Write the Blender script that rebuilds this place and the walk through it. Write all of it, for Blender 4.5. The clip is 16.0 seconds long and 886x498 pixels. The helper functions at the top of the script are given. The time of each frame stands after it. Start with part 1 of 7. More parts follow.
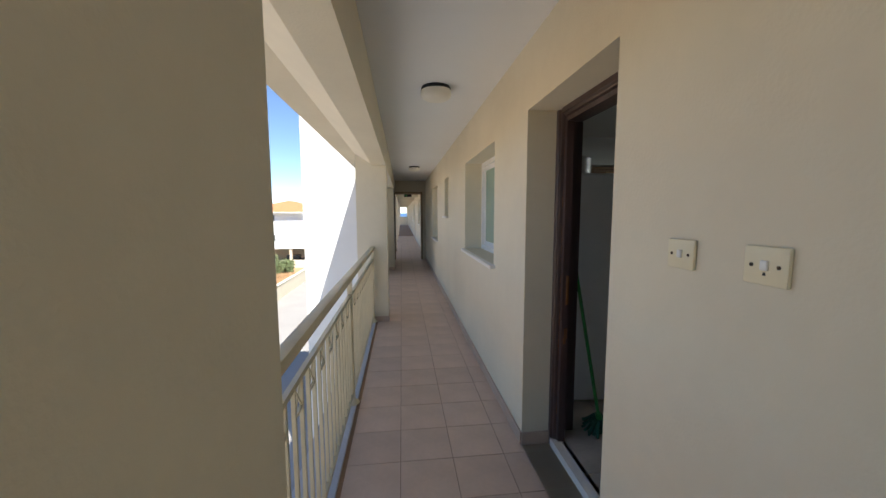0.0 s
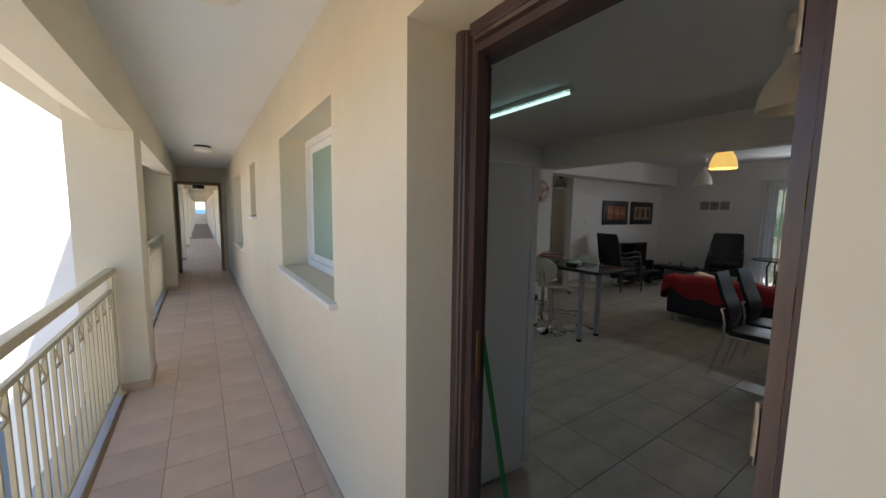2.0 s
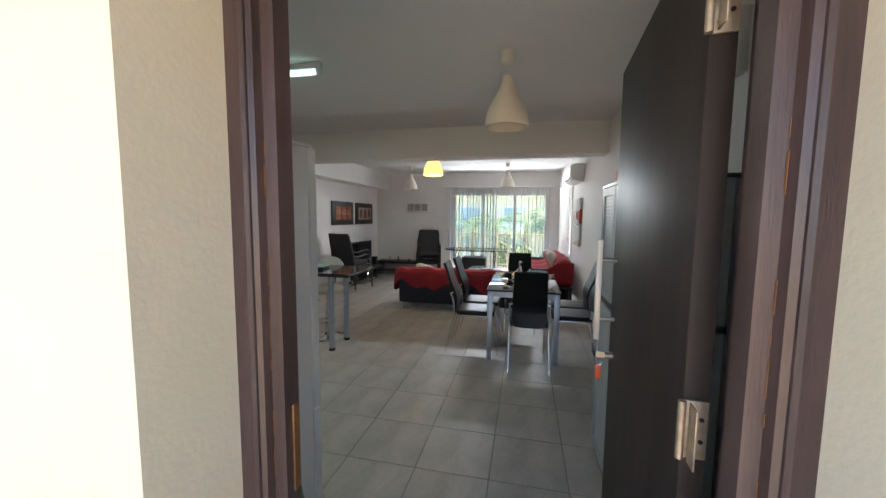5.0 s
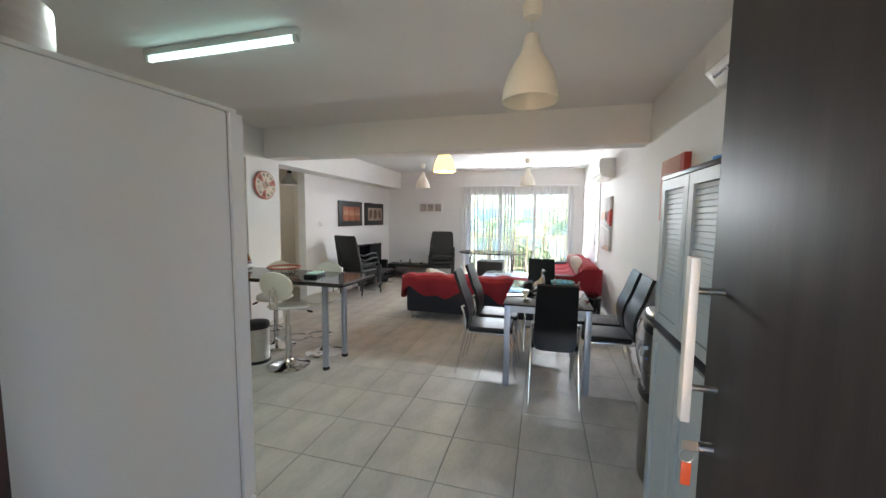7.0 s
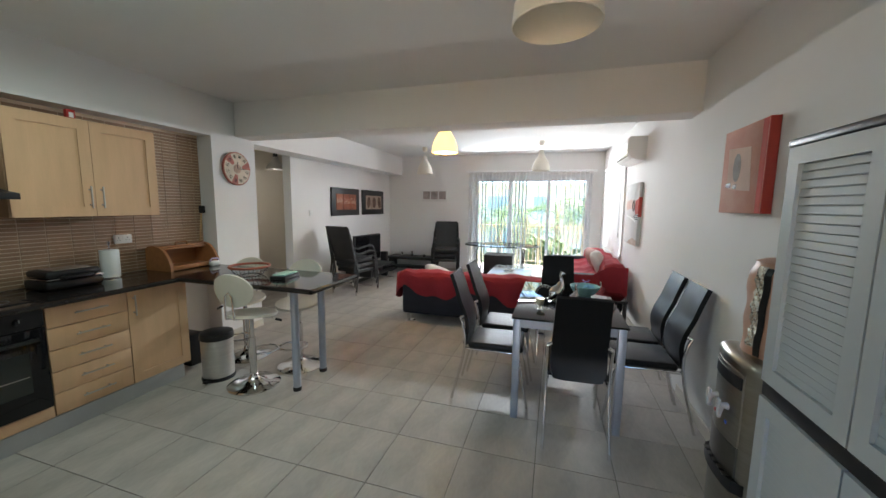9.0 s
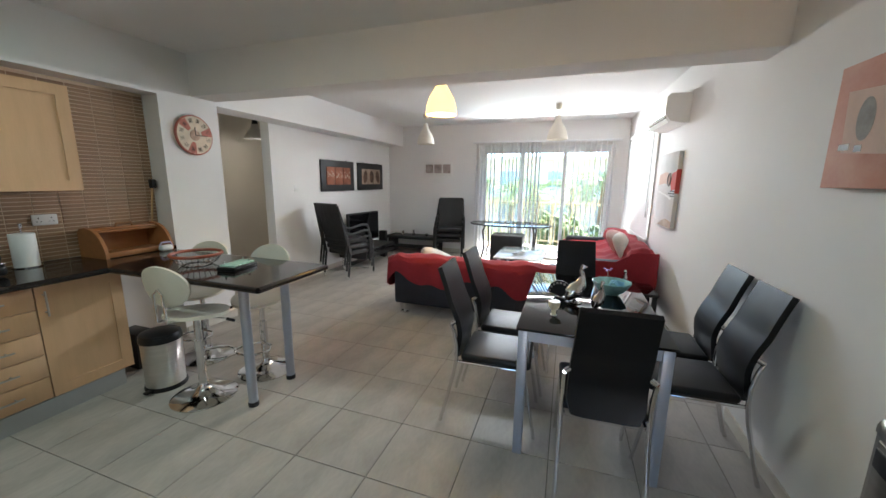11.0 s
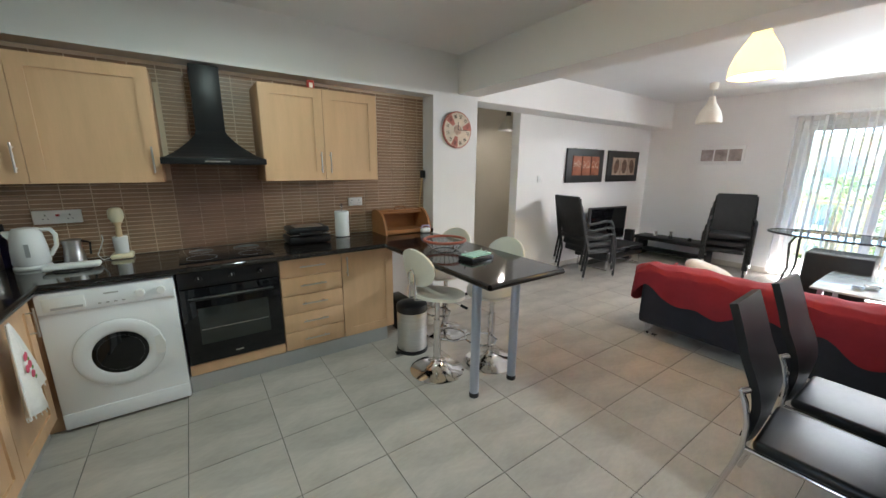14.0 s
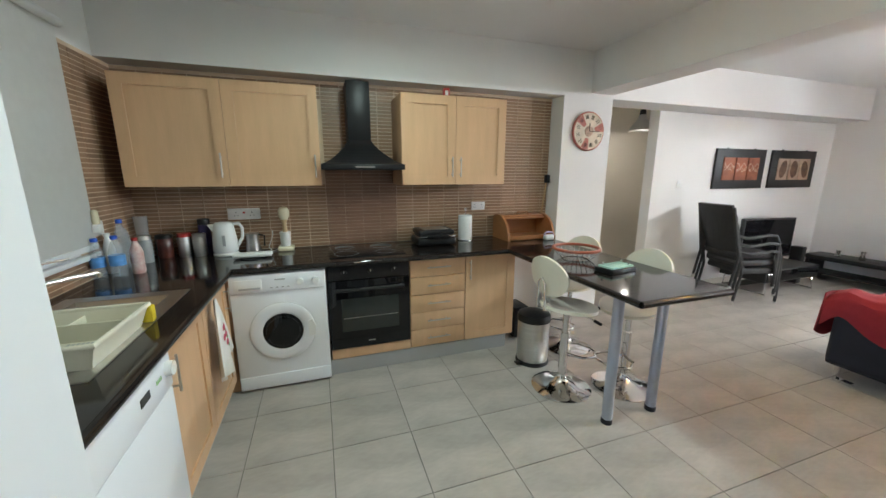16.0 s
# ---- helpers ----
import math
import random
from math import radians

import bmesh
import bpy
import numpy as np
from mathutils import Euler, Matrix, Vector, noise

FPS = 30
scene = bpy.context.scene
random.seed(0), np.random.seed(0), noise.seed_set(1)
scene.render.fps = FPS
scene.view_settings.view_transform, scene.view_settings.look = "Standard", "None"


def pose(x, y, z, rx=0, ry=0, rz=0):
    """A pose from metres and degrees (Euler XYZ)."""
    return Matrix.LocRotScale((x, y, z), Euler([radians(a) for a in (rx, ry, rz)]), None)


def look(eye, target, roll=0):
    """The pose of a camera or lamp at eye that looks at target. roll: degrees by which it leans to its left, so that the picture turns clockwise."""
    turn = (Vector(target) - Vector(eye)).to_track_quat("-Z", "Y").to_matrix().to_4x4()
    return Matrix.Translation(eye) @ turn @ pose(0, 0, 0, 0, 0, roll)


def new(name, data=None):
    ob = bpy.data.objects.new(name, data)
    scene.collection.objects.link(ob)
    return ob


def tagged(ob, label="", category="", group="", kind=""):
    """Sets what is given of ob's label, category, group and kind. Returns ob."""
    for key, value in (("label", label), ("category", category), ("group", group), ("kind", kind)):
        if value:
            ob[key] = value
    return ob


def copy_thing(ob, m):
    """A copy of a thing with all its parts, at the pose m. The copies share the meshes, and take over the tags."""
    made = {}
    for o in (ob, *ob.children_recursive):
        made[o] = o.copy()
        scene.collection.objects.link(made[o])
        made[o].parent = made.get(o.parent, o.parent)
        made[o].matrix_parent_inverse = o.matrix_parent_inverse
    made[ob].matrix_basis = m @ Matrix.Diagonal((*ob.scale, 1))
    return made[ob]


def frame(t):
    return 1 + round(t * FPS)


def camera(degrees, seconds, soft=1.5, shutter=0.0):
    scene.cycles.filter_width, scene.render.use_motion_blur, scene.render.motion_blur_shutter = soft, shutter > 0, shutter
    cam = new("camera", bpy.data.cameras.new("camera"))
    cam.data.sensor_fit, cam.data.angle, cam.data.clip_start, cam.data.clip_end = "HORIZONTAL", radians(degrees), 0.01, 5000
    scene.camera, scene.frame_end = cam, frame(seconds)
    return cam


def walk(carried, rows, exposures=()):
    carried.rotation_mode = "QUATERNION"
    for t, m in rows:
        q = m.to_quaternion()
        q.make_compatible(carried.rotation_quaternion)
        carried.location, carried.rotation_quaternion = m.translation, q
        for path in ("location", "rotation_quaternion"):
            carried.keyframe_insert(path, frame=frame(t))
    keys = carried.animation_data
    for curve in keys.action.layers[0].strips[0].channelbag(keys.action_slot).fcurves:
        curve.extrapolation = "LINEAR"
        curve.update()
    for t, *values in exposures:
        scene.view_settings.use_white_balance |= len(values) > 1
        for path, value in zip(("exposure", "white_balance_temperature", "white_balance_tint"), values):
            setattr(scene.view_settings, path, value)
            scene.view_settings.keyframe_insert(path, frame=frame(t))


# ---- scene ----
cam = camera(101.8, 16.0)
PATH = [
    (0, (-0.03, -0.162, 1.522), (0.195, 1.815, 1.32), -0.2),
    (0.5, (0.083, 0.138, 1.551), (0.669, 2.037, 1.332), -0.1),
    (1, (0.127, 0.418, 1.544), (0.847, 2.271, 1.328), 0.4),
    (1.5, (0.146, 0.72, 1.535), (1.024, 2.504, 1.319), 0.5),
    (2, (0.193, 1.013, 1.545), (1.303, 2.664, 1.34), 0.8),
    (2.5, (0.184, 1.223, 1.543), (1.556, 2.663, 1.344), 0.7),
    (3, (0.158, 1.397, 1.522), (1.862, 2.428, 1.34), 0.6),
    (3.5, (0.222, 1.496, 1.515), (2.079, 2.214, 1.328), 0.6),
    (4, (0.301, 1.52, 1.523), (2.22, 2.051, 1.335), 0.8),
    (4.2, (0.302, 1.525, 1.522), (2.234, 2.01, 1.338), 0.65),
    (6.3, (0.674, 1.529, 1.517), (2.621, 1.953, 1.34), 0.5),
    (6.5, (0.74, 1.526, 1.517), (2.678, 1.987, 1.34), 0.4),
    (7, (0.92, 1.581, 1.52), (2.84, 2.112, 1.345), 0.6),
    (7.5, (1.072, 1.64, 1.514), (2.986, 2.194, 1.334), 0.7),
    (8, (1.279, 1.622, 1.518), (3.186, 2.194, 1.332), 0.6),
    (8.5, (1.436, 1.624, 1.526), (3.341, 2.2, 1.322), 0.6),
    (9, (1.607, 1.648, 1.534), (3.506, 2.229, 1.293), 0.7),
    (9.2, (1.66, 1.64, 1.522), (3.548, 2.25, 1.287), 0.8),
    (11.5, (2.413, 1.7, 1.521), (4.267, 2.322, 1.101), 0.8),
    (12, (2.536, 1.697, 1.524), (4.383, 2.314, 1.069), 0.8),
    (12.5, (2.675, 1.698, 1.538), (4.504, 2.367, 1.082), 0.8),
    (13, (2.657, 1.807, 1.539), (4.368, 2.74, 1.09), 1.2),
    (13.5, (2.588, 1.877, 1.554), (4.005, 3.214, 1.1), 0.7),
    (14, (2.523, 1.935, 1.53), (3.635, 3.538, 1.089), 0.5),
    (14.5, (2.529, 1.962, 1.515), (3.311, 3.753, 1.092), 0.3),
    (15, (2.519, 1.974, 1.515), (3.161, 3.823, 1.104), 0.2),
    (15.5, (2.446, 2.029, 1.511), (3.075, 3.883, 1.099), 0.2),
    (16, (2.359, 2.078, 1.513), (2.991, 3.931, 1.101), 0.1),
]
EXPOSURE = [(0, 1.15), (0.5, 0.87), (1.0, 0.85), (1.5, 1.15), (2.0, 1.65), (3.0, 2.2), (4.0, 2.5), (6.3, 3.75), (7.0, 3.85), (8.5, 3.45), (9.0, 3.6), (12.5, 3.7), (13.5, 3.75), (14.5, 4.25), (16.0, 4.25)]
walk(cam, [(t, look(eye, target, roll)) for t, eye, target, roll in PATH], EXPOSURE)

# ---- world, sun, exposure ----
world = bpy.data.worlds.new("World")
scene.world = world
world.use_nodes = True
wn = world.node_tree
sky = wn.nodes.new("ShaderNodeTexSky")
sky.sky_type, sky.sun_disc = "NISHITA", False
sky.air_density, sky.dust_density, sky.ozone_density = 0.8, 0.0, 4.0
sky.altitude = 800
SUN = Vector((0.26, -0.52, 0.81)).normalized()
sky.sun_elevation, sky.sun_rotation = math.asin(SUN.z), math.atan2(SUN.x, SUN.y)
wn.links.new(sky.outputs[0], wn.nodes["Background"].inputs[0])
wn.nodes["Background"].inputs[1].default_value = 0.10


def lamp(name, kind, power, color, m, **more):
    data = bpy.data.lights.new(name, kind)
    data.energy, data.color = power, color
    if "size" in more:
        data.shape, data.size, data.size_y = "RECTANGLE", more["size"], more["size_y"]
    if "spread" in more:
        data.spread = radians(more["spread"])
    if "angle" in more:
        data.angle = more["angle"]
    if "radius" in more:
        data.shadow_soft_size = more["radius"]
    ob = new(name, data)
    ob.matrix_world = m
    return ob


lamp("sun", "SUN", 4.3, (1, 0.95, 0.88), look(SUN * 30, (0, 0, 0)), angle=radians(0.53))
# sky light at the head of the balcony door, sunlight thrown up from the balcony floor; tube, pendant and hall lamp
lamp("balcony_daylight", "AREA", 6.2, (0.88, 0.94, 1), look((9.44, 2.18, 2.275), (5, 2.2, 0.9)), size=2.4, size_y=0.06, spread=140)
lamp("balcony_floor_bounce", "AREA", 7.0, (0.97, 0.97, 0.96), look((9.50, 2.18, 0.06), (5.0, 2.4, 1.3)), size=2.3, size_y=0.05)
lamp("tube_light", "AREA", 1.3, (0.80, 1, 0.95), look((2.86, 3.63, 2.535), (2.86, 3.63, 0)), size=0.05, size_y=1.1)
lamp("pendant_bulb", "POINT", 1.0, (1, 0.8, 0.45), pose(5.69, 2.89, 2.2), radius=0.03)
lamp("hall_bulb", "POINT", 0.28, (1, 0.94, 0.86), pose(6.5, 6.0, 2.06), radius=0.03)

# ---- materials ----
MATS = {}


def mat(name, color, rough=0.6, metal=0.0, vary=0.06, scale=6.0, bump=0.0, bscale=60.0, stretch=(1, 1, 1), second=None, rand=0.0, emit=0.0, coat=0.0, alpha=1.0, island=False, spec=0.5):
    """A procedural surface: two scales of noise in the colour, fine relief, and a shade of its own for each piece."""
    if name in MATS:
        return MATS[name]
    m = bpy.data.materials.new(name)
    m.use_nodes = True
    n, l = m.node_tree.nodes, m.node_tree.links
    b = n["Principled BSDF"]
    b.inputs["Roughness"].default_value, b.inputs["Metallic"].default_value = rough, metal
    b.inputs["Coat Weight"].default_value = coat
    b.inputs["Specular IOR Level"].default_value = spec
    co = n.new("ShaderNodeTexCoord")
    mp = n.new("ShaderNodeMapping")
    mp.inputs["Scale"].default_value = stretch
    l.new(co.outputs["Object"], mp.inputs["Vector"])
    fine = n.new("ShaderNodeTexNoise")
    fine.inputs["Scale"].default_value, fine.inputs["Detail"].default_value = scale * 9, 4
    wide = n.new("ShaderNodeTexNoise")
    wide.inputs["Scale"].default_value, wide.inputs["Detail"].default_value = scale, 5
    for t in (fine, wide):
        l.new(mp.outputs[0], t.inputs["Vector"])
    ramp = n.new("ShaderNodeMix")
    ramp.data_type = "RGBA"
    c2 = second or [min(1, c * (1 + vary * 2)) for c in color]
    c1 = color if second else [c * (1 - vary * 2) for c in color]
    ramp.inputs[6].default_value, ramp.inputs[7].default_value = (*c1, 1), (*c2, 1)
    add = n.new("ShaderNodeMath")
    add.operation = "MULTIPLY_ADD"
    l.new(fine.outputs["Fac"], add.inputs[0])
    add.inputs[1].default_value = 0.45
    sub = n.new("ShaderNodeMath")
    sub.operation = "MULTIPLY_ADD"
    l.new(wide.outputs["Fac"], sub.inputs[0])
    sub.inputs[1].default_value, sub.inputs[2].default_value = 1.5, -0.48
    l.new(sub.outputs[0], add.inputs[2])
    add.use_clamp = True
    l.new(add.outputs[0], ramp.inputs[0])
    last = ramp.outputs[2]
    if rand or island:
        hs = n.new("ShaderNodeHueSaturation")
        r = n.new("ShaderNodeNewGeometry" if island else "ShaderNodeObjectInfo")
        k = n.new("ShaderNodeMath")
        k.operation = "MULTIPLY_ADD"
        l.new(r.outputs["Random Per Island" if island else "Random"], k.inputs[0])
        k.inputs[1].default_value, k.inputs[2].default_value = rand * 2, 1 - rand
        l.new(k.outputs[0], hs.inputs["Value"])
        l.new(last, hs.inputs["Color"])
        last = hs.outputs[0]
    l.new(last, b.inputs["Base Color"])
    if bump:
        t = n.new("ShaderNodeTexNoise")
        t.inputs["Scale"].default_value, t.inputs["Detail"].default_value = bscale, 3
        l.new(mp.outputs[0], t.inputs["Vector"])
        bp = n.new("ShaderNodeBump")
        bp.inputs["Strength"].default_value, bp.inputs["Distance"].default_value = bump, 0.01
        l.new(t.outputs["Fac"], bp.inputs["Height"])
        l.new(bp.outputs[0], b.inputs["Normal"])
    if emit:
        l.new(last, b.inputs["Emission Color"])
        b.inputs["Emission Strength"].default_value = emit
    b.inputs["Alpha"].default_value = alpha
    MATS[name] = m
    return m


def glass(name, color, rough=0.0, tint=1.0):
    m = bpy.data.materials.new(name)
    m.use_nodes = True
    n, l = m.node_tree.nodes, m.node_tree.links
    out = n["Material Output"]
    n.remove(n["Principled BSDF"])
    tr, gl, mx, fr = (n.new("ShaderNode" + k) for k in ("BsdfTransparent", "BsdfGlossy", "MixShader", "Fresnel"))
    tr.inputs[0].default_value = (*[c * tint for c in color], 1)
    gl.inputs["Roughness"].default_value = rough
    l.new(fr.outputs[0], mx.inputs[0])
    l.new(tr.outputs[0], mx.inputs[1])
    l.new(gl.outputs[0], mx.inputs[2])
    l.new(mx.outputs[0], out.inputs[0])
    return m


def cloth(name, color, through_share):
    """A thin fabric that lets part of the light through."""
    m = mat(name, color, 0.85, vary=0.03, scale=20)
    n, l = m.node_tree.nodes, m.node_tree.links
    b, out = n["Principled BSDF"], n["Material Output"]
    t, mx = n.new("ShaderNodeBsdfTranslucent"), n.new("ShaderNodeMixShader")
    t.inputs[0].default_value = (*color, 1)
    mx.inputs[0].default_value = through_share
    l.new(b.outputs[0], mx.inputs[1])
    l.new(t.outputs[0], mx.inputs[2])
    l.new(mx.outputs[0], out.inputs[0])
    return m


STUCCO = mat("cream stucco", (0.69, 0.64, 0.51), 0.85, vary=0.035, scale=1.3, bump=0.12, bscale=90)
WHITE = mat("white wall paint", (0.80, 0.79, 0.775), 0.75, vary=0.012, scale=1.2, bump=0.04, bscale=120)
HALLW = mat("grey beige wall paint", (0.70, 0.65, 0.57), 0.75, vary=0.015, scale=1.2)
CEIL = mat("white ceiling paint", (0.80, 0.80, 0.79), 0.85, vary=0.012, scale=0.9)
TOWER = mat("white render", (0.86, 0.86, 0.84), 0.9, vary=0.02, scale=0.6, bump=0.1, bscale=40)
TERRA = mat("brown terrace tile", (0.63, 0.49, 0.40), 0.5, vary=0.07, scale=3.5, rand=0.06, bump=0.05, bscale=30)
TERRAG = mat("terrace grout", (0.33, 0.23, 0.17), 0.9)
SKIRT = mat("terrace skirting tile", (0.52, 0.39, 0.305), 0.5, vary=0.06, scale=4, rand=0.05)
MARBLE = mat("white marble", (0.78, 0.76, 0.73), 0.3, vary=0.05, scale=3)
GREYST = mat("grey stone sill", (0.46, 0.47, 0.50), 0.5, vary=0.06, scale=5)
TILE = mat("pale stone tile", (0.415, 0.38, 0.342), 0.40, vary=0.14, scale=2.2, stretch=(1, 2.6, 1), rand=0.04, bump=0.02, bscale=25, spec=0.35)
GROUT = mat("floor grout", (0.13, 0.125, 0.115), 0.9)
ROOMSK = mat("beige skirting tile", (0.60, 0.56, 0.49), 0.4, vary=0.03)
DARKWOOD = mat("dark stained wood", (0.068, 0.044, 0.042), 0.34, vary=0.25, scale=3, stretch=(8, 8, 0.7), bump=0.1, bscale=40)
WORN = mat("worn bare wood", (0.22, 0.10, 0.04), 0.7, vary=0.2, scale=12)
LEAFD = mat("black brown veneer", (0.034, 0.027, 0.024), 0.5, spec=0.12, vary=0.2, scale=2.5, stretch=(6, 6, 0.6), bump=0.03)
BEECH = mat("beech veneer", (0.63, 0.395, 0.225), 0.42, vary=0.05, scale=2.0, stretch=(7, 7, 0.8), bump=0.02)
BEECHD = mat("beech edge", (0.53, 0.32, 0.175), 0.5, vary=0.06, scale=2.0, stretch=(7, 7, 0.8))
GRANITE = mat("black granite", (0.010, 0.009, 0.009), 0.09, vary=0.3, scale=30, second=(0.022, 0.016, 0.014))
STRIP = mat("brown mosaic strip", (0.32, 0.195, 0.12), 0.35, vary=0.10, scale=9, rand=0.13)
STRIPJ = mat("brown mosaic strips", (0.32, 0.195, 0.12), 0.35, vary=0.10, scale=9, rand=0.13, island=True)
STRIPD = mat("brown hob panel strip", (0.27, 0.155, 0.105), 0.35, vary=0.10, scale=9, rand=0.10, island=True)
MGROUT = mat("mosaic grout", (0.70, 0.56, 0.41), 0.8)
CHROME = mat("chrome", (0.75, 0.75, 0.76), 0.10, 1.0, vary=0.02)
STEEL = mat("brushed steel", (0.60, 0.595, 0.58), 0.33, 1.0, vary=0.06, scale=4, stretch=(1, 1, 14))
SATIN = mat("satin nickel", (0.55, 0.53, 0.50), 0.32, 1.0, vary=0.04)
GREYMET = mat("silver grey lacquer", (0.42, 0.45, 0.52), 0.38, 0.55, vary=0.03)
BLKLEA = mat("black leatherette", (0.006, 0.006, 0.0065), 0.40, spec=0.3, vary=0.2, scale=5, bump=0.10, bscale=220)
BLKGLS = mat("black glass", (0.006, 0.006, 0.007), 0.03, vary=0.1, spec=0.4)
BLKPL = mat("black plastic", (0.010, 0.010, 0.011), 0.38, vary=0.15, spec=0.35)
RATTAN = mat("black woven rattan", (0.009, 0.0095, 0.010), 0.5, vary=0.25, scale=14, bump=0.6, bscale=110)
RED = mat("dark red throw", (0.27, 0.018, 0.026), 0.95, vary=0.10, scale=3.5, bump=0.5, bscale=9)
NAVY = mat("dark navy upholstery", (0.014, 0.014, 0.022), 0.8, vary=0.15, scale=6, bump=0.15, bscale=150)
WHITEP = mat("white plastic", (0.78, 0.78, 0.76), 0.35, vary=0.015)
WHITEE = mat("white enamel", (0.80, 0.815, 0.835), 0.28, vary=0.012, scale=1)
CREAMP = mat("cream plastic", (0.72, 0.66, 0.47), 0.4, vary=0.03)
IVORY = mat("ivory moulded seat", (0.70, 0.66, 0.56), 0.35, vary=0.03)
RAILP = mat("cream metal paint", (0.60, 0.52, 0.34), 0.45, vary=0.05, scale=8)
ALU = mat("white aluminium", (0.80, 0.81, 0.82), 0.35, vary=0.015)
SHADE = mat("white lamp shade", (0.80, 0.76, 0.66), 0.4, vary=0.02)
SHADEON = mat("lit lamp shade", (1.0, 0.62, 0.17), 0.4, vary=0.03, emit=0.24)
TUBEON = mat("lit tube", (0.62, 1.0, 0.93), 0.4, vary=0.0, emit=0.42)
BULB = mat("lit bulb", (1.0, 0.9, 0.7), 0.4, vary=0.0, emit=1.2)
WALNUT = mat("orange brown wood", (0.34, 0.14, 0.05), 0.4, vary=0.10, scale=4, stretch=(1, 6, 6))
PAPER = mat("white paper", (0.80, 0.80, 0.78), 0.9, vary=0.03)
REDPL = mat("red plastic", (0.42, 0.03, 0.025), 0.45, vary=0.05)
COPPER = mat("copper pink quilted cover", (0.50, 0.28, 0.20), 0.5, vary=0.06, scale=4, bump=0.3, bscale=14)
FOIL = mat("silver foil", (0.70, 0.66, 0.60), 0.22, 0.9, vary=0.12, scale=25, bump=0.6, bscale=50)
CHARC = mat("charcoal picture mount", (0.009, 0.0085, 0.0085), 0.5, vary=0.1)
ORANGE = mat("orange painted panel", (0.46, 0.14, 0.06), 0.6, vary=0.4, scale=5, second=(0.13, 0.04, 0.02))
BRONZE = mat("bronze painted panel", (0.34, 0.22, 0.15), 0.6, vary=0.4, scale=7, second=(0.55, 0.43, 0.34))
LINE = mat("pale brush stroke", (0.72, 0.55, 0.42), 0.7)
PINKC = mat("pink canvas", (0.55, 0.24, 0.18), 0.85, vary=0.12, scale=5, second=(0.66, 0.40, 0.32))
PINKL = mat("pale pink patch", (0.68, 0.50, 0.42), 0.85, vary=0.06, scale=7)
REDC = mat("red canvas edge", (0.48, 0.06, 0.045), 0.8, vary=0.1)
GREYC = mat("grey canvas", (0.55, 0.54, 0.53), 0.85, vary=0.12, scale=5, second=(0.72, 0.70, 0.68))
TURQ = mat("turquoise glass", (0.35, 0.66, 0.68), 0.12, vary=0.08, scale=30, bump=0.5, bscale=60)
SILVER = mat("polished silver ceramic", (0.62, 0.60, 0.58), 0.12, 1.0, vary=0.05)
GREENP = mat("green plastic", (0.02, 0.22, 0.05), 0.4, vary=0.05)
GREENR = mat("dark green cloth", (0.02, 0.11, 0.08), 0.95, vary=0.25, scale=18, bump=0.6)
BLUEP = mat("blue plastic cap", (0.02, 0.10, 0.55), 0.35)
PLINTH = mat("grey plinth", (0.42, 0.42, 0.42), 0.4, 0.3, vary=0.03)
TERRAR = mat("orange roof tiles", (0.60, 0.235, 0.10), 0.8, vary=0.12, scale=4)
ASPH = mat("pale concrete paving", (0.36, 0.345, 0.325), 0.9, vary=0.04, scale=0.5)
DRY = mat("dry grass soil", (0.44, 0.26, 0.13), 1.0, vary=0.18, scale=0.35, second=(0.50, 0.36, 0.20), bump=0.5, bscale=3)
STRAW = mat("dry grass blades", (0.50, 0.33, 0.18), 1.0, vary=0.12, scale=0.5, rand=0.12, island=True)
LEAF = mat("bush leaf", (0.15, 0.19, 0.08), 0.7, vary=0.2, scale=2, rand=0.4, island=True)
PALML = mat("palm leaf", (0.10, 0.16, 0.05), 0.6, vary=0.2, scale=2, rand=0.35, island=True)
BARK = mat("palm bark", (0.24, 0.18, 0.12), 0.95, vary=0.2, scale=8)
SEA = mat("sea", (0.02, 0.12, 0.32), 0.35, vary=0.08, scale=0.01)
LAWN = mat("green lawn", (0.10, 0.17, 0.05), 1.0, vary=0.15, scale=0.6)
POOL = mat("pool water", (0.03, 0.30, 0.45), 0.08, vary=0.1, scale=0.8)
GREYPANE = mat("frosted green pane", (0.25, 0.38, 0.33), 0.22, vary=0.04, scale=2)
DARKPANE = mat("dark window pane", (0.04, 0.06, 0.07), 0.08, vary=0.1)
BEIGEB = mat("beige apartment render", (0.70, 0.62, 0.48), 0.9, vary=0.04, scale=0.4)
CARP = mat("dark car paint", (0.02, 0.025, 0.035), 0.2, coat=0.5)
TYRE = mat("tyre rubber", (0.012, 0.012, 0.012), 0.9)
PANE = glass("clear glass", (0.96, 0.98, 0.97))
TABGL = glass("smoked glass", (0.35, 0.42, 0.42))
BOTTLE = mat("bottle plastic", (0.66, 0.76, 0.84), 0.10, vary=0.05, scale=12, alpha=0.24)
BLIND = cloth("white blind fabric", (0.78, 0.78, 0.76), 0.45)
VANE = cloth("white blind vane", (0.88, 0.88, 0.88), 0.8)


# ---- building helpers ----
def box(bm, x0, x1, y0, y1, z0, z1):
    v = [bm.verts.new(p) for p in ((x0, y0, z0), (x1, y0, z0), (x1, y1, z0), (x0, y1, z0), (x0, y0, z1), (x1, y0, z1), (x1, y1, z1), (x0, y1, z1))]
    for f in ((0, 3, 2, 1), (4, 5, 6, 7), (0, 1, 5, 4), (1, 2, 6, 5), (2, 3, 7, 6), (3, 0, 4, 7)):
        bm.faces.new([v[i] for i in f])


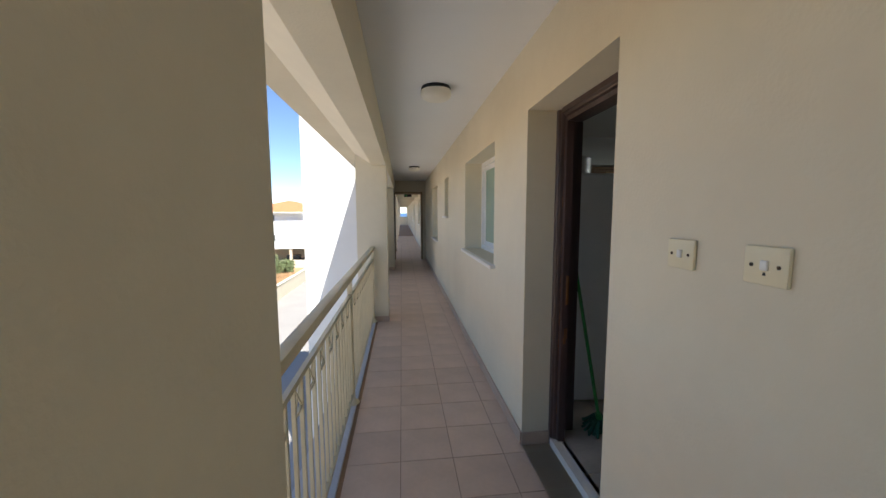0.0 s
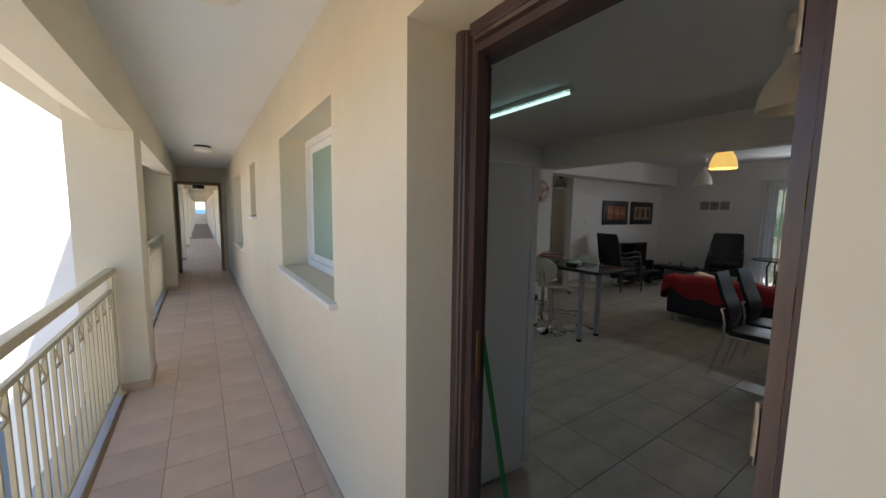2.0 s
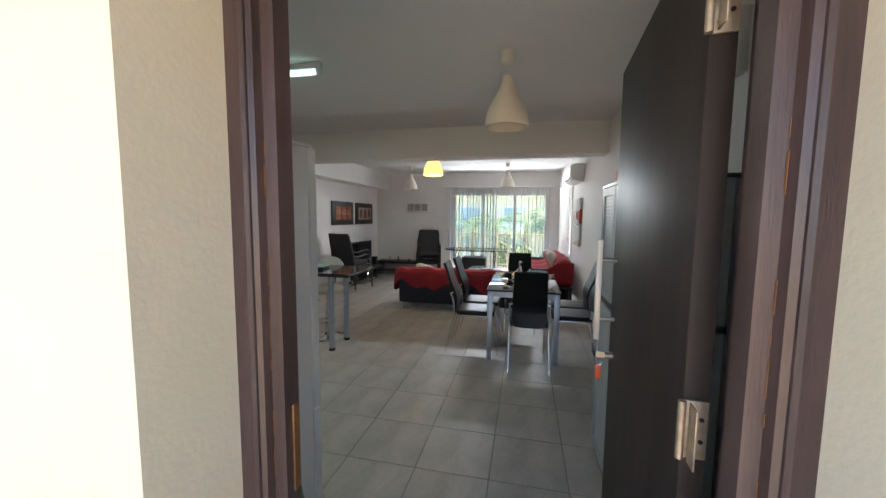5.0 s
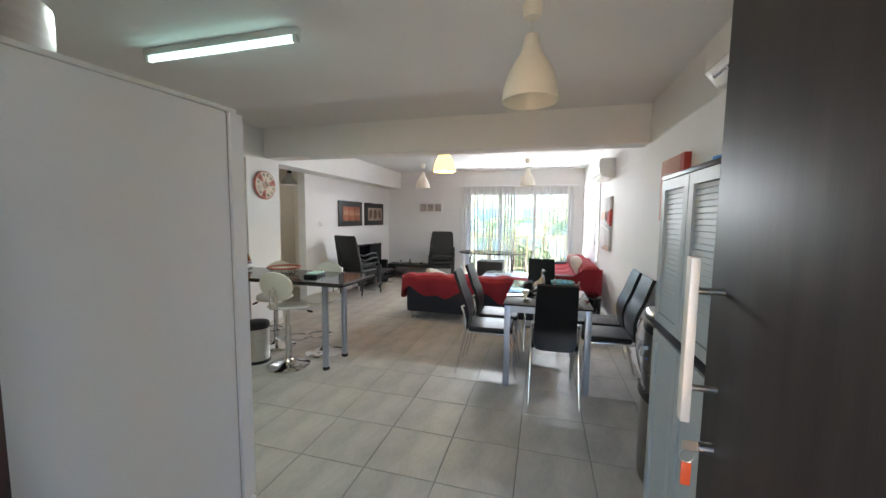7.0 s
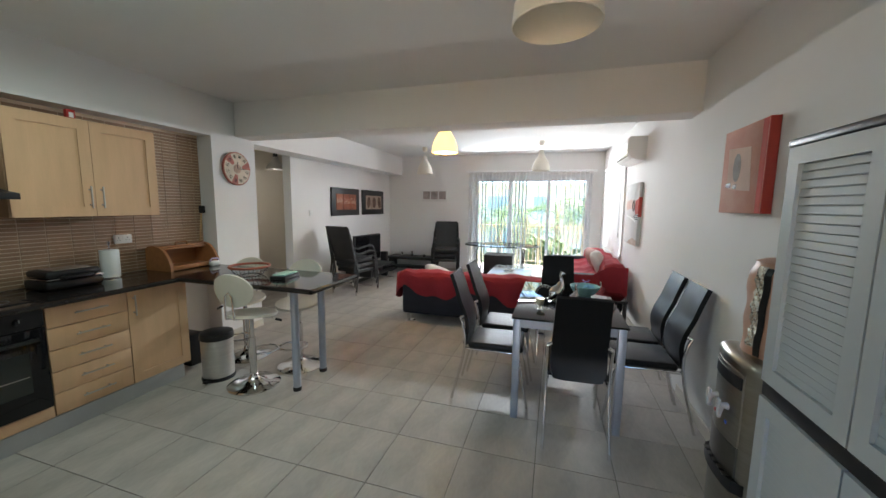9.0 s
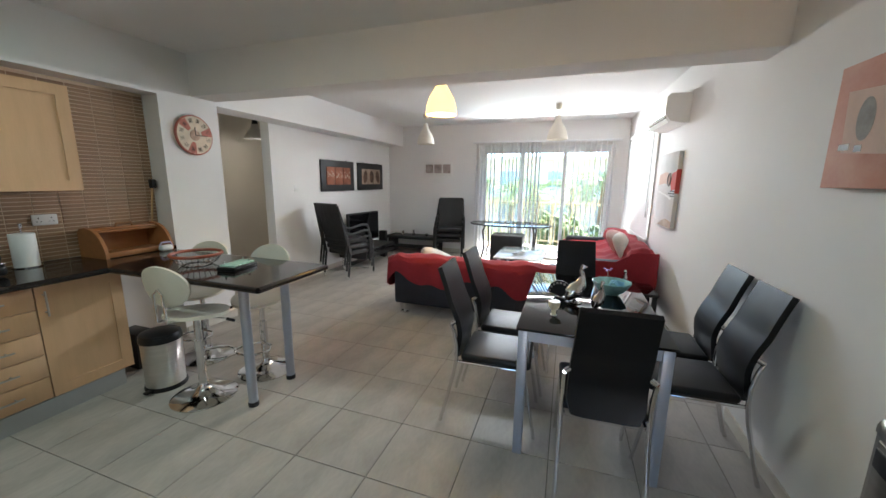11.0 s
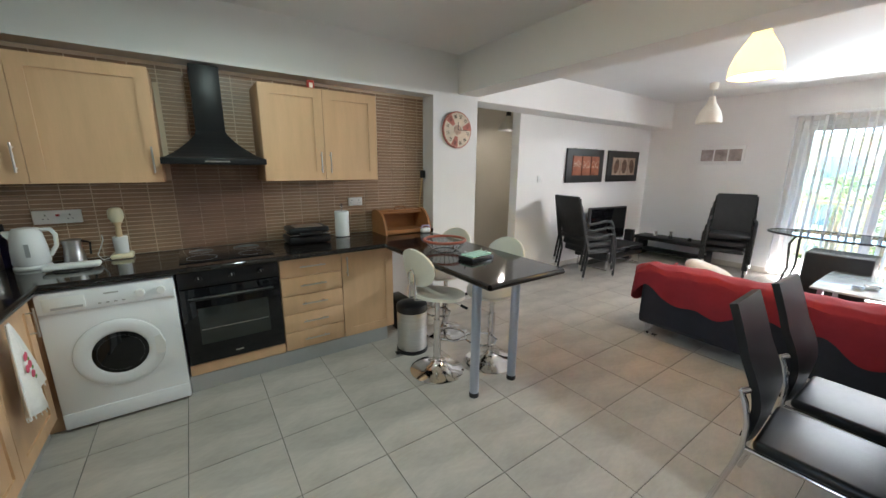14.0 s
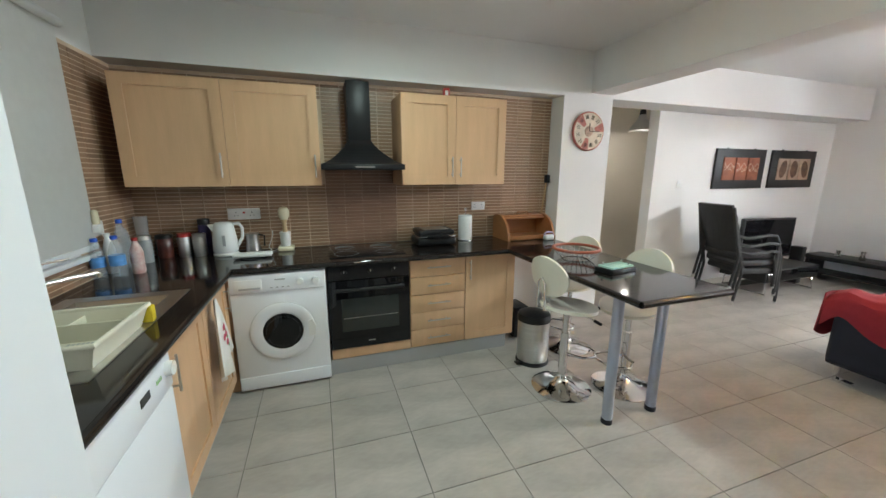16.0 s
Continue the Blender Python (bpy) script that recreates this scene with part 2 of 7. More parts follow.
def rbox(x0, x1, y0, y1, z0, z1, r=0.006, seg=2):
    bm = bmesh.new()
    box(bm, x0, x1, y0, y1, z0, z1)
    if r:
        bmesh.ops.bevel(bm, geom=bm.edges[:], offset=r, segments=seg, affect="EDGES", profile=0.5)
    return bm


def boxes(*rows):
    bm = bmesh.new()
    for r in rows:
        box(bm, *r)
    return bm


def ring(bm, c, u, v, r, seg):
    return [bm.verts.new(c + u * (r * math.cos(2 * math.pi * i / seg)) + v * (r * math.sin(2 * math.pi * i / seg))) for i in range(seg)]


def tube(bm, pts, r, seg=8, closed=False):
    """A round bar along points; r is one radius or one for each point."""
    pts = [Vector(p) for p in pts]
    n = len(pts)
    rs = r if isinstance(r, (list, tuple)) else [r] * n
    rows, u = [], None
    for i, p in enumerate(pts):
        if closed:
            d = (pts[(i + 1) % n] - pts[i - 1]).normalized()
        else:
            d = (pts[min(i + 1, n - 1)] - pts[max(i - 1, 0)]).normalized()
        if u is None:
            u = d.orthogonal().normalized()
        u = (u - d * u.dot(d)).normalized()
        rows.append(ring(bm, p, u, d.cross(u), rs[i], seg))
    pairs = list(zip(rows, rows[1:])) + ([(rows[-1], rows[0])] if closed else [])
    for a, b in pairs:
        for i in range(seg):
            bm.faces.new((a[i], a[(i + 1) % seg], b[(i + 1) % seg], b[i]))
    if not closed:
        bm.faces.new(rows[0][::-1])
        bm.faces.new(rows[-1])
    return bm


def lathe(profile, x=0, y=0, seg=24, bm=None, cap=True):
    """A turned shape from (radius, height) pairs."""
    bm = bm or bmesh.new()
    rows = [ring(bm, Vector((x, y, z)), Vector((1, 0, 0)), Vector((0, 1, 0)), max(r, 0.0004), seg) for r, z in profile]
    for a, b in zip(rows, rows[1:]):
        for i in range(seg):
            bm.faces.new((a[i], a[(i + 1) % seg], b[(i + 1) % seg], b[i]))
    if cap:
        bm.faces.new(rows[0][::-1])
        bm.faces.new(rows[-1])
    return bm


def prism(pts, axis, a, b, bm=None):
    """A polygon in the plane across an axis, drawn out from a to b."""
    bm = bm or bmesh.new()
    put = {"x": lambda p, k: (k, p[0], p[1]), "y": lambda p, k: (p[0], k, p[1]), "z": lambda p, k: (p[0], p[1], k)}[axis]
    lo, hi = [bm.verts.new(put(p, a)) for p in pts], [bm.verts.new(put(p, b)) for p in pts]
    n = len(pts)
    bm.faces.new(lo[::-1])
    bm.faces.new(hi)
    for i in range(n):
        bm.faces.new((lo[i], lo[(i + 1) % n], hi[(i + 1) % n], hi[i]))
    return bm


def sheet(fn, nu, nv, thick=0.0, bm=None):
    """A surface fn(u, v) for u and v from 0 to 1, with a back of its own where thick is given."""
    bm = bm or bmesh.new()
    g = [[bm.verts.new(fn(i / nu, j / nv)) for j in range(nv + 1)] for i in range(nu + 1)]
    fs = [bm.faces.new((g[i][j], g[i + 1][j], g[i + 1][j + 1], g[i][j + 1])) for i in range(nu) for j in range(nv)]
    if thick:
        bmesh.ops.recalc_face_normals(bm, faces=fs)
        bmesh.ops.solidify(bm, geom=fs, thickness=thick)
    return bm


def smooth_mesh(me, angle=0.7):
    me.shade_smooth()
    me.set_sharp_from_angle(angle=angle)


def part(name, bm, material, parent=None, label="", smooth=True):
    """Links a bmesh as one mesh object, under a thing or a part."""
    bmesh.ops.recalc_face_normals(bm, faces=bm.faces[:])
    me = bpy.data.meshes.new(name)
    bm.to_mesh(me)
    bm.free()
    me.materials.append(material)
    if smooth:
        smooth_mesh(me)
    ob = new(name, me)
    ob.parent = parent
    return tagged(ob, label)


def thing(name, label, category, m=None, group=""):
    ob = new(name)
    ob.empty_display_size = 0.05
    if m is not None:
        ob.matrix_basis = m
    return tagged(ob, label, category, group)


def struct(name, bm, material, label, category="", smooth=False):
    ob = part(name, bm, material, None, label, smooth)
    return tagged(ob, label, category or name.split("_")[0], kind="structure")


def wall(name, axis, a0, a1, t0, t1, z0, z1, holes, material, label):
    """A wall along an axis from a0 to a1, t0 to t1 thick, with openings (from, to, bottom, top)."""
    bm = bmesh.new()
    cuts = sorted({a0, a1, *[h[0] for h in holes], *[h[1] for h in holes]})
    for p, q in zip(cuts, cuts[1:]):
        spans, z = [], z0
        for h in sorted((h for h in holes if h[0] <= p and h[1] >= q), key=lambda h: h[2]):
            if h[2] > z:
                spans.append((z, h[2]))
            z = h[3]
        if z < z1:
            spans.append((z, z1))
        for lo, hi in spans:
            box(bm, *((p, q, t0, t1) if axis == "x" else (t0, t1, p, q)), lo, hi)
    bmesh.ops.remove_doubles(bm, verts=bm.verts[:], dist=1e-5)
    return struct(name, bm, material, label, "wall")


def text(body, size, m, material, parent, name="lettering", depth=0.0008):
    cu = bpy.data.curves.new(name, "FONT")
    cu.body, cu.size, cu.extrude, cu.align_x, cu.align_y = body, size, depth, "CENTER", "CENTER"
    cu.materials.append(material)
    ob = new(name, cu)
    ob.parent, ob.matrix_basis = parent, m
    return ob


# ---- the building: corridor ----
CW, FL = 0.757, -0.05          # corridor wall's outer face, corridor floor
XI, XF = 1.05, 9.60            # room's inner faces
YS, YS2, YN, YP = 0.60, 0.70, 5.12, 5.46
H = 2.64
DY0, DY1, DZ = 1.118, 2.07, 2.15
DYI = 2.13                     # the reveal is wider behind the frame
XD, XP = 0.945, 1.135          # outer face of the door frame, inner face of the wall round the door
holes = [(DY0, DYI, FL, DZ), (2.87, 4.30, 1.07, 2.12)]
wall("wall_corridor", "y", -3.0, 5.6, CW, XI, FL - 0.2, 2.95, holes, STUCCO, "cream stuccoed corridor wall with door and windows")
struct("reveal_entrance", boxes((CW, XD + 0.08, DY1, DYI, FL, DZ)), STUCCO, "cream stuccoed reveal of the entrance", "wall")
far = [(5.92, 6.47, 1.46, 2.12), (7.80, 9.08, 0.90, 2.12)]
for i in range(4):
    y = 13.6 + i * 7.5
    far += [(y, y + 0.95, FL, 2.12), (y + 2.2, y + 3.4, 1.0, 2.12), (y + 4.6, y + 5.2, 1.45, 2.12)]
wall("wall_corridor_far", "y", 5.6, 46.0, CW, XI, FL - 0.2, 2.95, far, STUCCO, "long cream corridor wall with windows and doors")
struct("wall_behind_windows", boxes((XI + 0.02, XI + 0.1, 5.62, 46, FL, 2.9)), WHITE, "plain wall behind the far windows", "wall")
struct("floor_corridor", boxes((-0.62, CW, -3.0, 46.0, FL - 0.25, FL - 0.004)), TERRAG, "terrace grout bed of the corridor floor", "floor")
struct("ceiling_corridor", boxes((-0.42, CW, -3.0, 46.0, 2.56, 2.80)), CEIL, "white painted corridor ceiling", "ceiling")
beam = [(-0.24, 2.18), (-0.24, 2.56), (-0.42, 2.80), (-1.0, 2.80), (-1.0, 2.46), (-0.66, 2.46), (-0.66, 2.33), (-0.43, 2.18)]
struct("beam_corridor", prism(beam, "y", -3.0, 46.0), STUCCO, "cream edge beam above the railing", "beam")
for k, (y0, y1) in enumerate([(-0.35, 0.46), (5.0, 5.42), (9.75, 10.1), (14.6, 15.0), (19.5, 19.9), (24.4, 24.8), (29.3, 29.7), (34.2, 34.6), (39.1, 39.5)]):
    struct("pillar_%d" % (k + 1), boxes((-0.66, -0.24, y0, y1, FL, 2.181), (-0.66, -0.43, y0, y1, 2.181, 2.34)), STUCCO, "cream stuccoed pillar", "pillar")
    struct("baseboard_pillar_%d" % (k + 1), boxes((-0.665, -0.23, y0 - 0.01, y0, FL, FL + 0.08), (-0.24, -0.23, y0, y1, FL, FL + 0.08)), SKIRT, "brown tile skirting round the pillar", "baseboard")
struct("kerb_corridor", boxes((-0.66, -0.42, -3.0, -0.35, FL - 0.25, FL + 0.02), (-0.66, -0.42, 0.46, 5.0, FL - 0.25, FL + 0.02), (-0.66, -0.42, 5.42, 9.75, FL - 0.25, FL + 0.02), (-0.66, -0.42, 10.1, 14.6, FL - 0.25, FL + 0.02)), GREYST, "grey stone kerb under the railing", "kerb")
struct("baseboard_corridor", boxes((CW - 0.012, CW, -3, DY0, FL, FL + 0.085), (CW - 0.012, CW, DY1, 11.9, FL, FL + 0.085), (CW - 0.012, CW, 12.2, 46, FL, FL + 0.085), (CW, XD, DY1 - 0.012, DY1, FL, FL + 0.085), (CW, XD, DY0, DY0 + 0.012, FL, FL + 0.085)), SKIRT, "brown tile skirting along the corridor", "baseboard")
# portals and cross beams further down the corridor
struct("portal_wall", boxes((-0.24, CW, 11.9, 12.2, 2.20, 2.56), (-0.64, -0.30, 11.9, 12.2, FL, 2.20), (0.66, CW, 11.9, 12.2, FL, 2.20)), STUCCO, "cream portal across the corridor", "wall")
# the lining's brown puts the shade on the portal's stucco jambs into the colour
struct("portal_lining", boxes((-0.30, -0.24, 11.88, 12.22, FL, 2.20), (0.60, 0.66, 11.88, 12.22, FL, 2.20), (-0.24, 0.60, 11.88, 12.22, 2.13, 2.20)), mat("shaded portal stucco", (0.30, 0.23, 0.14), 0.7, vary=0.05), "stuccoed portal frame coloured as if in shade", "trim")
for k, y in enumerate((17, 22, 27, 32, 37, 42)):
    struct("cross_beam_%d" % (k + 1), boxes((-0.24, CW, y, y + 0.25, 2.25, 2.56)), STUCCO, "cream beam across the corridor ceiling", "beam")
struct("wall_end", boxes((-0.66, -0.2, 46, 46.2, FL, 2.8), (0.6, 1.05, 46, 46.2, FL, 2.8), (-0.2, 0.6, 46, 46.2, 2.2, 2.8), (-0.2, 0.6, 46, 46.2, FL, 1.0)), STUCCO, "cream wall that ends the corridor", "wall")
struct("wall_behind", boxes((-0.66, XI, -3.2, -3.0, FL - 0.2, 2.8)), STUCCO, "cream wall behind the start of the walk", "wall")

# ---- the building: the flat ----
struct("floor", boxes((XI - 0.02, XF + 0.3, 0.3, 5.62, -0.25, -0.004), (4.9, 7.6, 5.62, 7.2, -0.25, -0.004)), GROUT, "dark grout bed of the tiled floor", "floor")
struct("threshold", boxes((XD, XI - 0.02, DY0 + 0.0, DY1, FL, 0.0), (XD + 0.08, XI - 0.02, DY1, DYI, FL, 0.0)), MARBLE, "white marble door threshold", "threshold")
struct("ceiling", boxes((XI, XF + 0.3, 0.3, 5.6, H, H + 0.2)), CEIL, "white painted ceiling", "ceiling")
struct("wall_inner_west", boxes((XI, XP, YS, DY0 + 0.002, 0, H), (XI, XP, DYI, 2.87, 0, H), (XI, XI + 0.012, 2.87, 4.30, 0, 1.06), (XI, XI + 0.012, 2.87, 4.30, 2.12, H), (XI, XI + 0.012, 4.30, 5.31, 0, H), (XI, XP, DY0 + 0.002, DYI, 2.16, H)), WHITE, "white painted inner face of the entrance wall", "wall")
struct("wall_south", boxes((XI, 5.17, 0.35, YS, 0, H)), WHITE, "white painted wall beside the dining table", "wall")
skew = wall("wall_south_living", "x", 5.17, XF + 0.3, 0.30, YS, 0, H, [(7.5, 9.2, 0.80, 2.2)], WHITE, "white painted wall behind the sofa")
for v in skew.data.vertices:
    v.co.y += 0.027 * (v.co.x - 5.17)          # this wall runs a little out of square
wall("wall_east", "y", 0.3, 5.8, XF, XF + 0.25, 0, H, [(0.93, 3.42, 0.0, 2.20)], WHITE, "white painted wall round the balcony door")
struct("wall_kitchen", boxes((XI, 4.60, 5.31, 5.56, 0, H), (XI, 4.60, YN, 5.31, 2.232, H)), WHITE, "white kitchen wall with a shallow recess", "wall")
struct("wall_nib", boxes((4.60, 5.17, YN, 5.56, 0, H)), WHITE, "white wall between kitchen and hall", "wall")
struct("beam_hall", boxes((5.17, XF, YN, YP, 2.232, H)), WHITE, "white beam above the picture wall", "beam")
struct("wall_pictures", boxes((6.19, XF, YP, 5.60, 0, 2.6), (5.17, 6.19, YP, 5.56, 2.34, 2.6)), WHITE, "white wall with two framed pictures", "wall")
struct("beam_room", boxes((4.905, 5.17, YS, YN, 2.268, H)), WHITE, "white ceiling beam across the room", "beam")
struct("wall_hall", boxes((4.9, 7.6, 6.62, 6.8, 0, 2.6), (5.05, 5.17, 5.56, 6.62, 0, 2.6), (7.4, 7.6, 5.6, 6.62, 0, 2.6)), HALLW, "grey beige wall of the inner hall", "wall")
struct("ceiling_hall", boxes((4.9, 7.6, 5.56, 6.8, 2.6, 2.7)), CEIL, "white ceiling of the inner hall", "ceiling")
struct("baseboard", boxes((XI + 0.012, 4.9, YS, YS + 0.012, 0, 0.08), (4.61, 5.17, YN - 0.012, YN, 0, 0.08), (6.19, XF, YP - 0.012, YP, 0, 0.08), (6.178, 6.19, YP, 5.6, 0, 0.08), (XF - 0.012, XF, YS2 + 0.012, 0.9, 0, 0.08), (XF - 0.012, XF, 3.45, YP - 0.012, 0, 0.08)), ROOMSK, "beige tile skirting", "baseboard")
skew_base = struct("baseboard_living", boxes((5.17, XF, YS, YS + 0.012, 0, 0.08)), ROOMSK, "beige tile skirting behind the sofa", "baseboard")
for v in skew_base.data.vertices:
    v.co.y += 0.027 * (v.co.x - 5.17)

# ---- entrance: door frame, door leaf, window, switches ----
def door_frame():
    y0, y1, z1 = DY0, DY1, DZ
    t = thing("door_frame", "dark stained wooden door frame with chipped paint", "door frame")
    prof = [(0.0, 0.0), (0.0, 0.03), (0.006, 0.036), (0.012, 0.036), (0.016, 0.046), (0.034, 0.05), (0.037, 0.075), (0.08, 0.078), (0.08, 0.0)]   # depth into the wall, height off the reveal
    for name, pts, a, b in (("jamb", [(XD + d, y1 - h) for d, h in prof], FL, z1), ("jamb", [(XD + d, y0 + h) for d, h in prof], FL, z1)):
        part(name, prism(pts, "z", a, b), DARKWOOD, t)
    part("head", prism([(XD + d, z1 - h) for d, h in prof], "y", y0 + 0.076, y1 - 0.076), DARKWOOD, t)
    part("lining", boxes((XD + 0.08, XP, y0, y0 + 0.028, 0.002, z1)), DARKWOOD, t, smooth=False)
    part("lining", boxes((XD + 0.0805, XP + 0.004, y1 + 0.035, DYI - 0.001, 0.002, z1 - 0.052)), DARKWOOD, t, smooth=False)
    part("lining", boxes((XD + 0.08, XP, y0 + 0.03, 2.13, z1 - 0.05, z1)), DARKWOOD, t, smooth=False)
    for y, s in ((y0 + 0.0505, 1), (y1 - 0.0505, -1)):
        bm = bmesh.new()
        rnd = random.Random(4)
        for k in range(26):
            z = rnd.uniform(0.1, 2.0)
            x = XD + 0.032 + rnd.choice((0.0, 0.002))
            box(bm, x - 0.0016, x + 0.0016, min(y, y + s * 0.0012), max(y, y + s * 0.0012), z, z + rnd.uniform(0.01, 0.11))
        part("scuff", bm, WORN, t, "worn paint showing bare wood")
    bm = bmesh.new()
    for x, z, w, h in ((XD + 0.06, 0.72, 0.006, 0.05), (XD + 0.065, 0.74, 0.010, 0.035), (XD + 0.055, 0.69, 0.006, 0.02)):
        box(bm, x - w, x + w, y1 - 0.0795, y1 - 0.0745, z - h, z + h)
    part("scuff", bm, WORN, t, "chipped patch of bare wood")
    part("strike_plate", rbox(XD + 0.058, XD + 0.077, y1 - 0.0805, y1 - 0.0745, 0.93, 1.12, 0.001), mat("tarnished brass", (0.24, 0.12, 0.05), 0.5, 0.6, vary=0.15), t, "worn brass strike plate")


door_frame()


def front_door():
    t = thing("front_door", "black-brown wooden front door standing open into the flat", "door", pose(1.112, 1.222, 0, 0, 0, -4.0))
    w, z1 = 0.87, 2.095
    leaf = part("leaf", rbox(0.004, w, -0.045, 0.0, 0.008, z1, 0.003), LEAFD, t)
    BRASS = mat("tarnished hinge metal", (0.40, 0.33, 0.25), 0.5, 0.7, vary=0.15, scale=40)
    for z in (0.25, 1.06, 1.84):
        h = part("hinge", rbox(-0.002, 0.0035, -0.042, -0.004, z, z + 0.115, 0.0008), BRASS, leaf, "tarnished hinge plate with screws")
        for k, (hy, hz) in enumerate(((-0.013, 0.018), (-0.031, 0.036), (-0.013, 0.058), (-0.031, 0.08), (-0.013, 0.098))):
            part("screw", tube(bmesh.new(), [(-0.0045, hy, z + hz), (-0.0018, hy, z + hz)], 0.0042, 8), BLKPL, h)
        part("frame_plate", rbox(-0.045, -0.0125, -0.0095, -0.0065, z, z + 0.115, 0.0006), BRASS, t, "tarnished hinge plate on the frame")
        part("knuckle", tube(bmesh.new(), [(-0.006, 0.004, z), (-0.006, 0.004, z + 0.115)], 0.007, 10), BRASS, t)
    hx = w - 0.085
    bar = part("handle_bar", rbox(hx - 0.017, hx + 0.017, 0.055, 0.075, 1.03, 1.433, 0.002), mat("pale satin metal", (0.72, 0.67, 0.60), 0.45, 0.2, vary=0.04), t, "flat steel pull bar")
    for z in (1.114, 1.352):
        part("handle_stem", tube(bmesh.new(), [(hx, 0.0, z), (hx, 0.056, z)], 0.008, 10), SATIN, bar)
    part("lock_cylinder", tube(bmesh.new(), [(hx, 0.0, 0.965), (hx, 0.03, 0.965)], 0.014, 14), SATIN, t)
    key = part("key", boxes((hx - 0.002, hx + 0.002, 0.03, 0.062, 0.953, 0.977)), SATIN, t)
    part("key_tag", rbox(hx - 0.003, hx + 0.003, 0.04, 0.062, 0.86, 0.92, 0.002), mat("orange red tag", (0.75, 0.10, 0.03), 0.4), t, "orange plastic key tag")
    part("key_ring", tube(bmesh.new(), [(hx, 0.052 + 0.016 * math.cos(a), 0.937 + 0.018 * math.sin(a)) for a in [k * math.pi / 6 for k in range(12)]], 0.0012, 5, True), SATIN, t)


front_door()


def corridor_window(name, y0, y1, z0, z1, label, sill=True):
    t = tagged(new(name), label, "window", kind="structure")
    x0, x1 = 0.965, 1.015
    part("window_frame", boxes((x0, x1, y0, y1, z0, z0 + 0.05), (x0, x1, y0, y1, z1 - 0.05, z1), (x0, x1, y0, y0 + 0.05, z0 + 0.05, z1 - 0.05), (x0, x1, y1 - 0.05, y1, z0 + 0.05, z1 - 0.05)), ALU, t, smooth=False)
    m = (y0 + y1) / 2
    wide = y1 - y0 > 0.8
    spans = ((y0 + 0.05, m + 0.03), (m - 0.03, y1 - 0.05)) if wide else ((y0 + 0.05, y1 - 0.05),)
    for k, (a, b) in enumerate(spans):
        xo = 0.98 + 0.016 * k
        s = part("sash", boxes((xo, xo + 0.014, a, b, z0 + 0.05, z0 + 0.1), (xo, xo + 0.014, a, b, z1 - 0.1, z1 - 0.05), (xo, xo + 0.014, a, a + 0.045, z0 + 0.1, z1 - 0.1), (xo, xo + 0.014, b - 0.045, b, z0 + 0.1, z1 - 0.1)), ALU, t, smooth=False)
        part("pane", boxes((xo + 0.004, xo + 0.009, a + 0.045, b - 0.045, z0 + 0.1, z1 - 0.1)), GREYPANE, s)
    if sill:
        part("window_sill", rbox(CW - 0.045, 0.965, y0 - 0.05 if wide else y0 - 0.02, y1 + 0.05 if wide else y1 + 0.02, z0 - 0.035, z0 - 0.002, 0.004), MARBLE, t, "white marble sill")


corridor_window("window_1", 2.87, 4.30, 1.07, 2.12, "white aluminium kitchen window with frosted panes")
corridor_window("window_2", 5.92, 6.47, 1.46, 2.12, "small white aluminium window in the corridor wall")
corridor_window("window_3", 7.80, 9.08, 0.90, 2.12, "white aluminium window further along the corridor")
n = 4
for i in range(4):
    y = 13.6 + i * 7.5
    d = tagged(new("door_%d" % (i + 2)), "dark wooden flat door along the corridor", "door", kind="structure")
    part("leaf", boxes((0.90, 0.95, y, y + 0.95, FL, 2.12)), DARKWOOD, d)
    corridor_window("window_%d" % n, y + 2.2, y + 3.4, 1.0, 2.12, "white aluminium window far along the corridor")
    corridor_window("window_%d" % (n + 1), y + 4.6, y + 5.2, 1.45, 2.12, "small white window far along the corridor")
    n += 2


def wall_switch(y0, y1, z0, z1, label, bell):
    t = thing("wall_switch", label, "light switch")
    part("plate", rbox(CW - 0.011, CW, y0, y1, z0, z1, 0.004), CREAMP, t)
    m, c = (y0 + y1) / 2, (z0 + z1) / 2
    part("rocker", rbox(CW - 0.016, CW - 0.010, m - 0.008, m + 0.008, c - 0.010, c + 0.012, 0.002), WHITEP, t)
    for s in (-1, 1):
        part("screw", tube(bmesh.new(), [(CW - 0.010, m + s * 0.030, c), (CW - 0.0125, m + s * 0.030, c)], 0.0042, 10), mat("rusty screw", (0.05, 0.03, 0.02), 0.7, 0.4), t, "rusty screw")
    if bell:
        part("bell_mark", prism([(m - 0.004, c - 0.021), (m + 0.004, c - 0.021), (m + 0.002, c - 0.014), (m - 0.002, c - 0.014)], "x", CW - 0.0118, CW - 0.0108), BLKPL, t)


wall_switch(0.715, 0.810, 1.362, 1.445, "cream plastic light switch with rusty screws", False)
wall_switch(0.474, 0.572, 1.362, 1.447, "cream plastic door bell switch with rusty screws", True)


def corridor_lamp(y):
    t = thing("ceiling_light", "round white bulkhead lamp under the corridor ceiling", "ceiling light", pose(0.27, y, 2.56), "corridor lamps")
    part("base", lathe([(0.12, -0.03), (0.125, -0.02), (0.12, 0.0)], seg=28), BLKPL, t)
    part("diffuser", lathe([(0.02, -0.105), (0.09, -0.1), (0.118, -0.085), (0.128, -0.06), (0.125, -0.028)], seg=28), SHADE, t, "yellowed white glass diffuser")


for y in (2.95, 8.2, 15.0, 20.0, 25.0):
    corridor_lamp(y)

sign = thing("exit_sign", "dark exit sign under the portal beam", "sign")
part("body", rbox(0.06, 0.3, 11.85, 11.88, 2.03, 2.12, 0.004), BLKPL, sign)
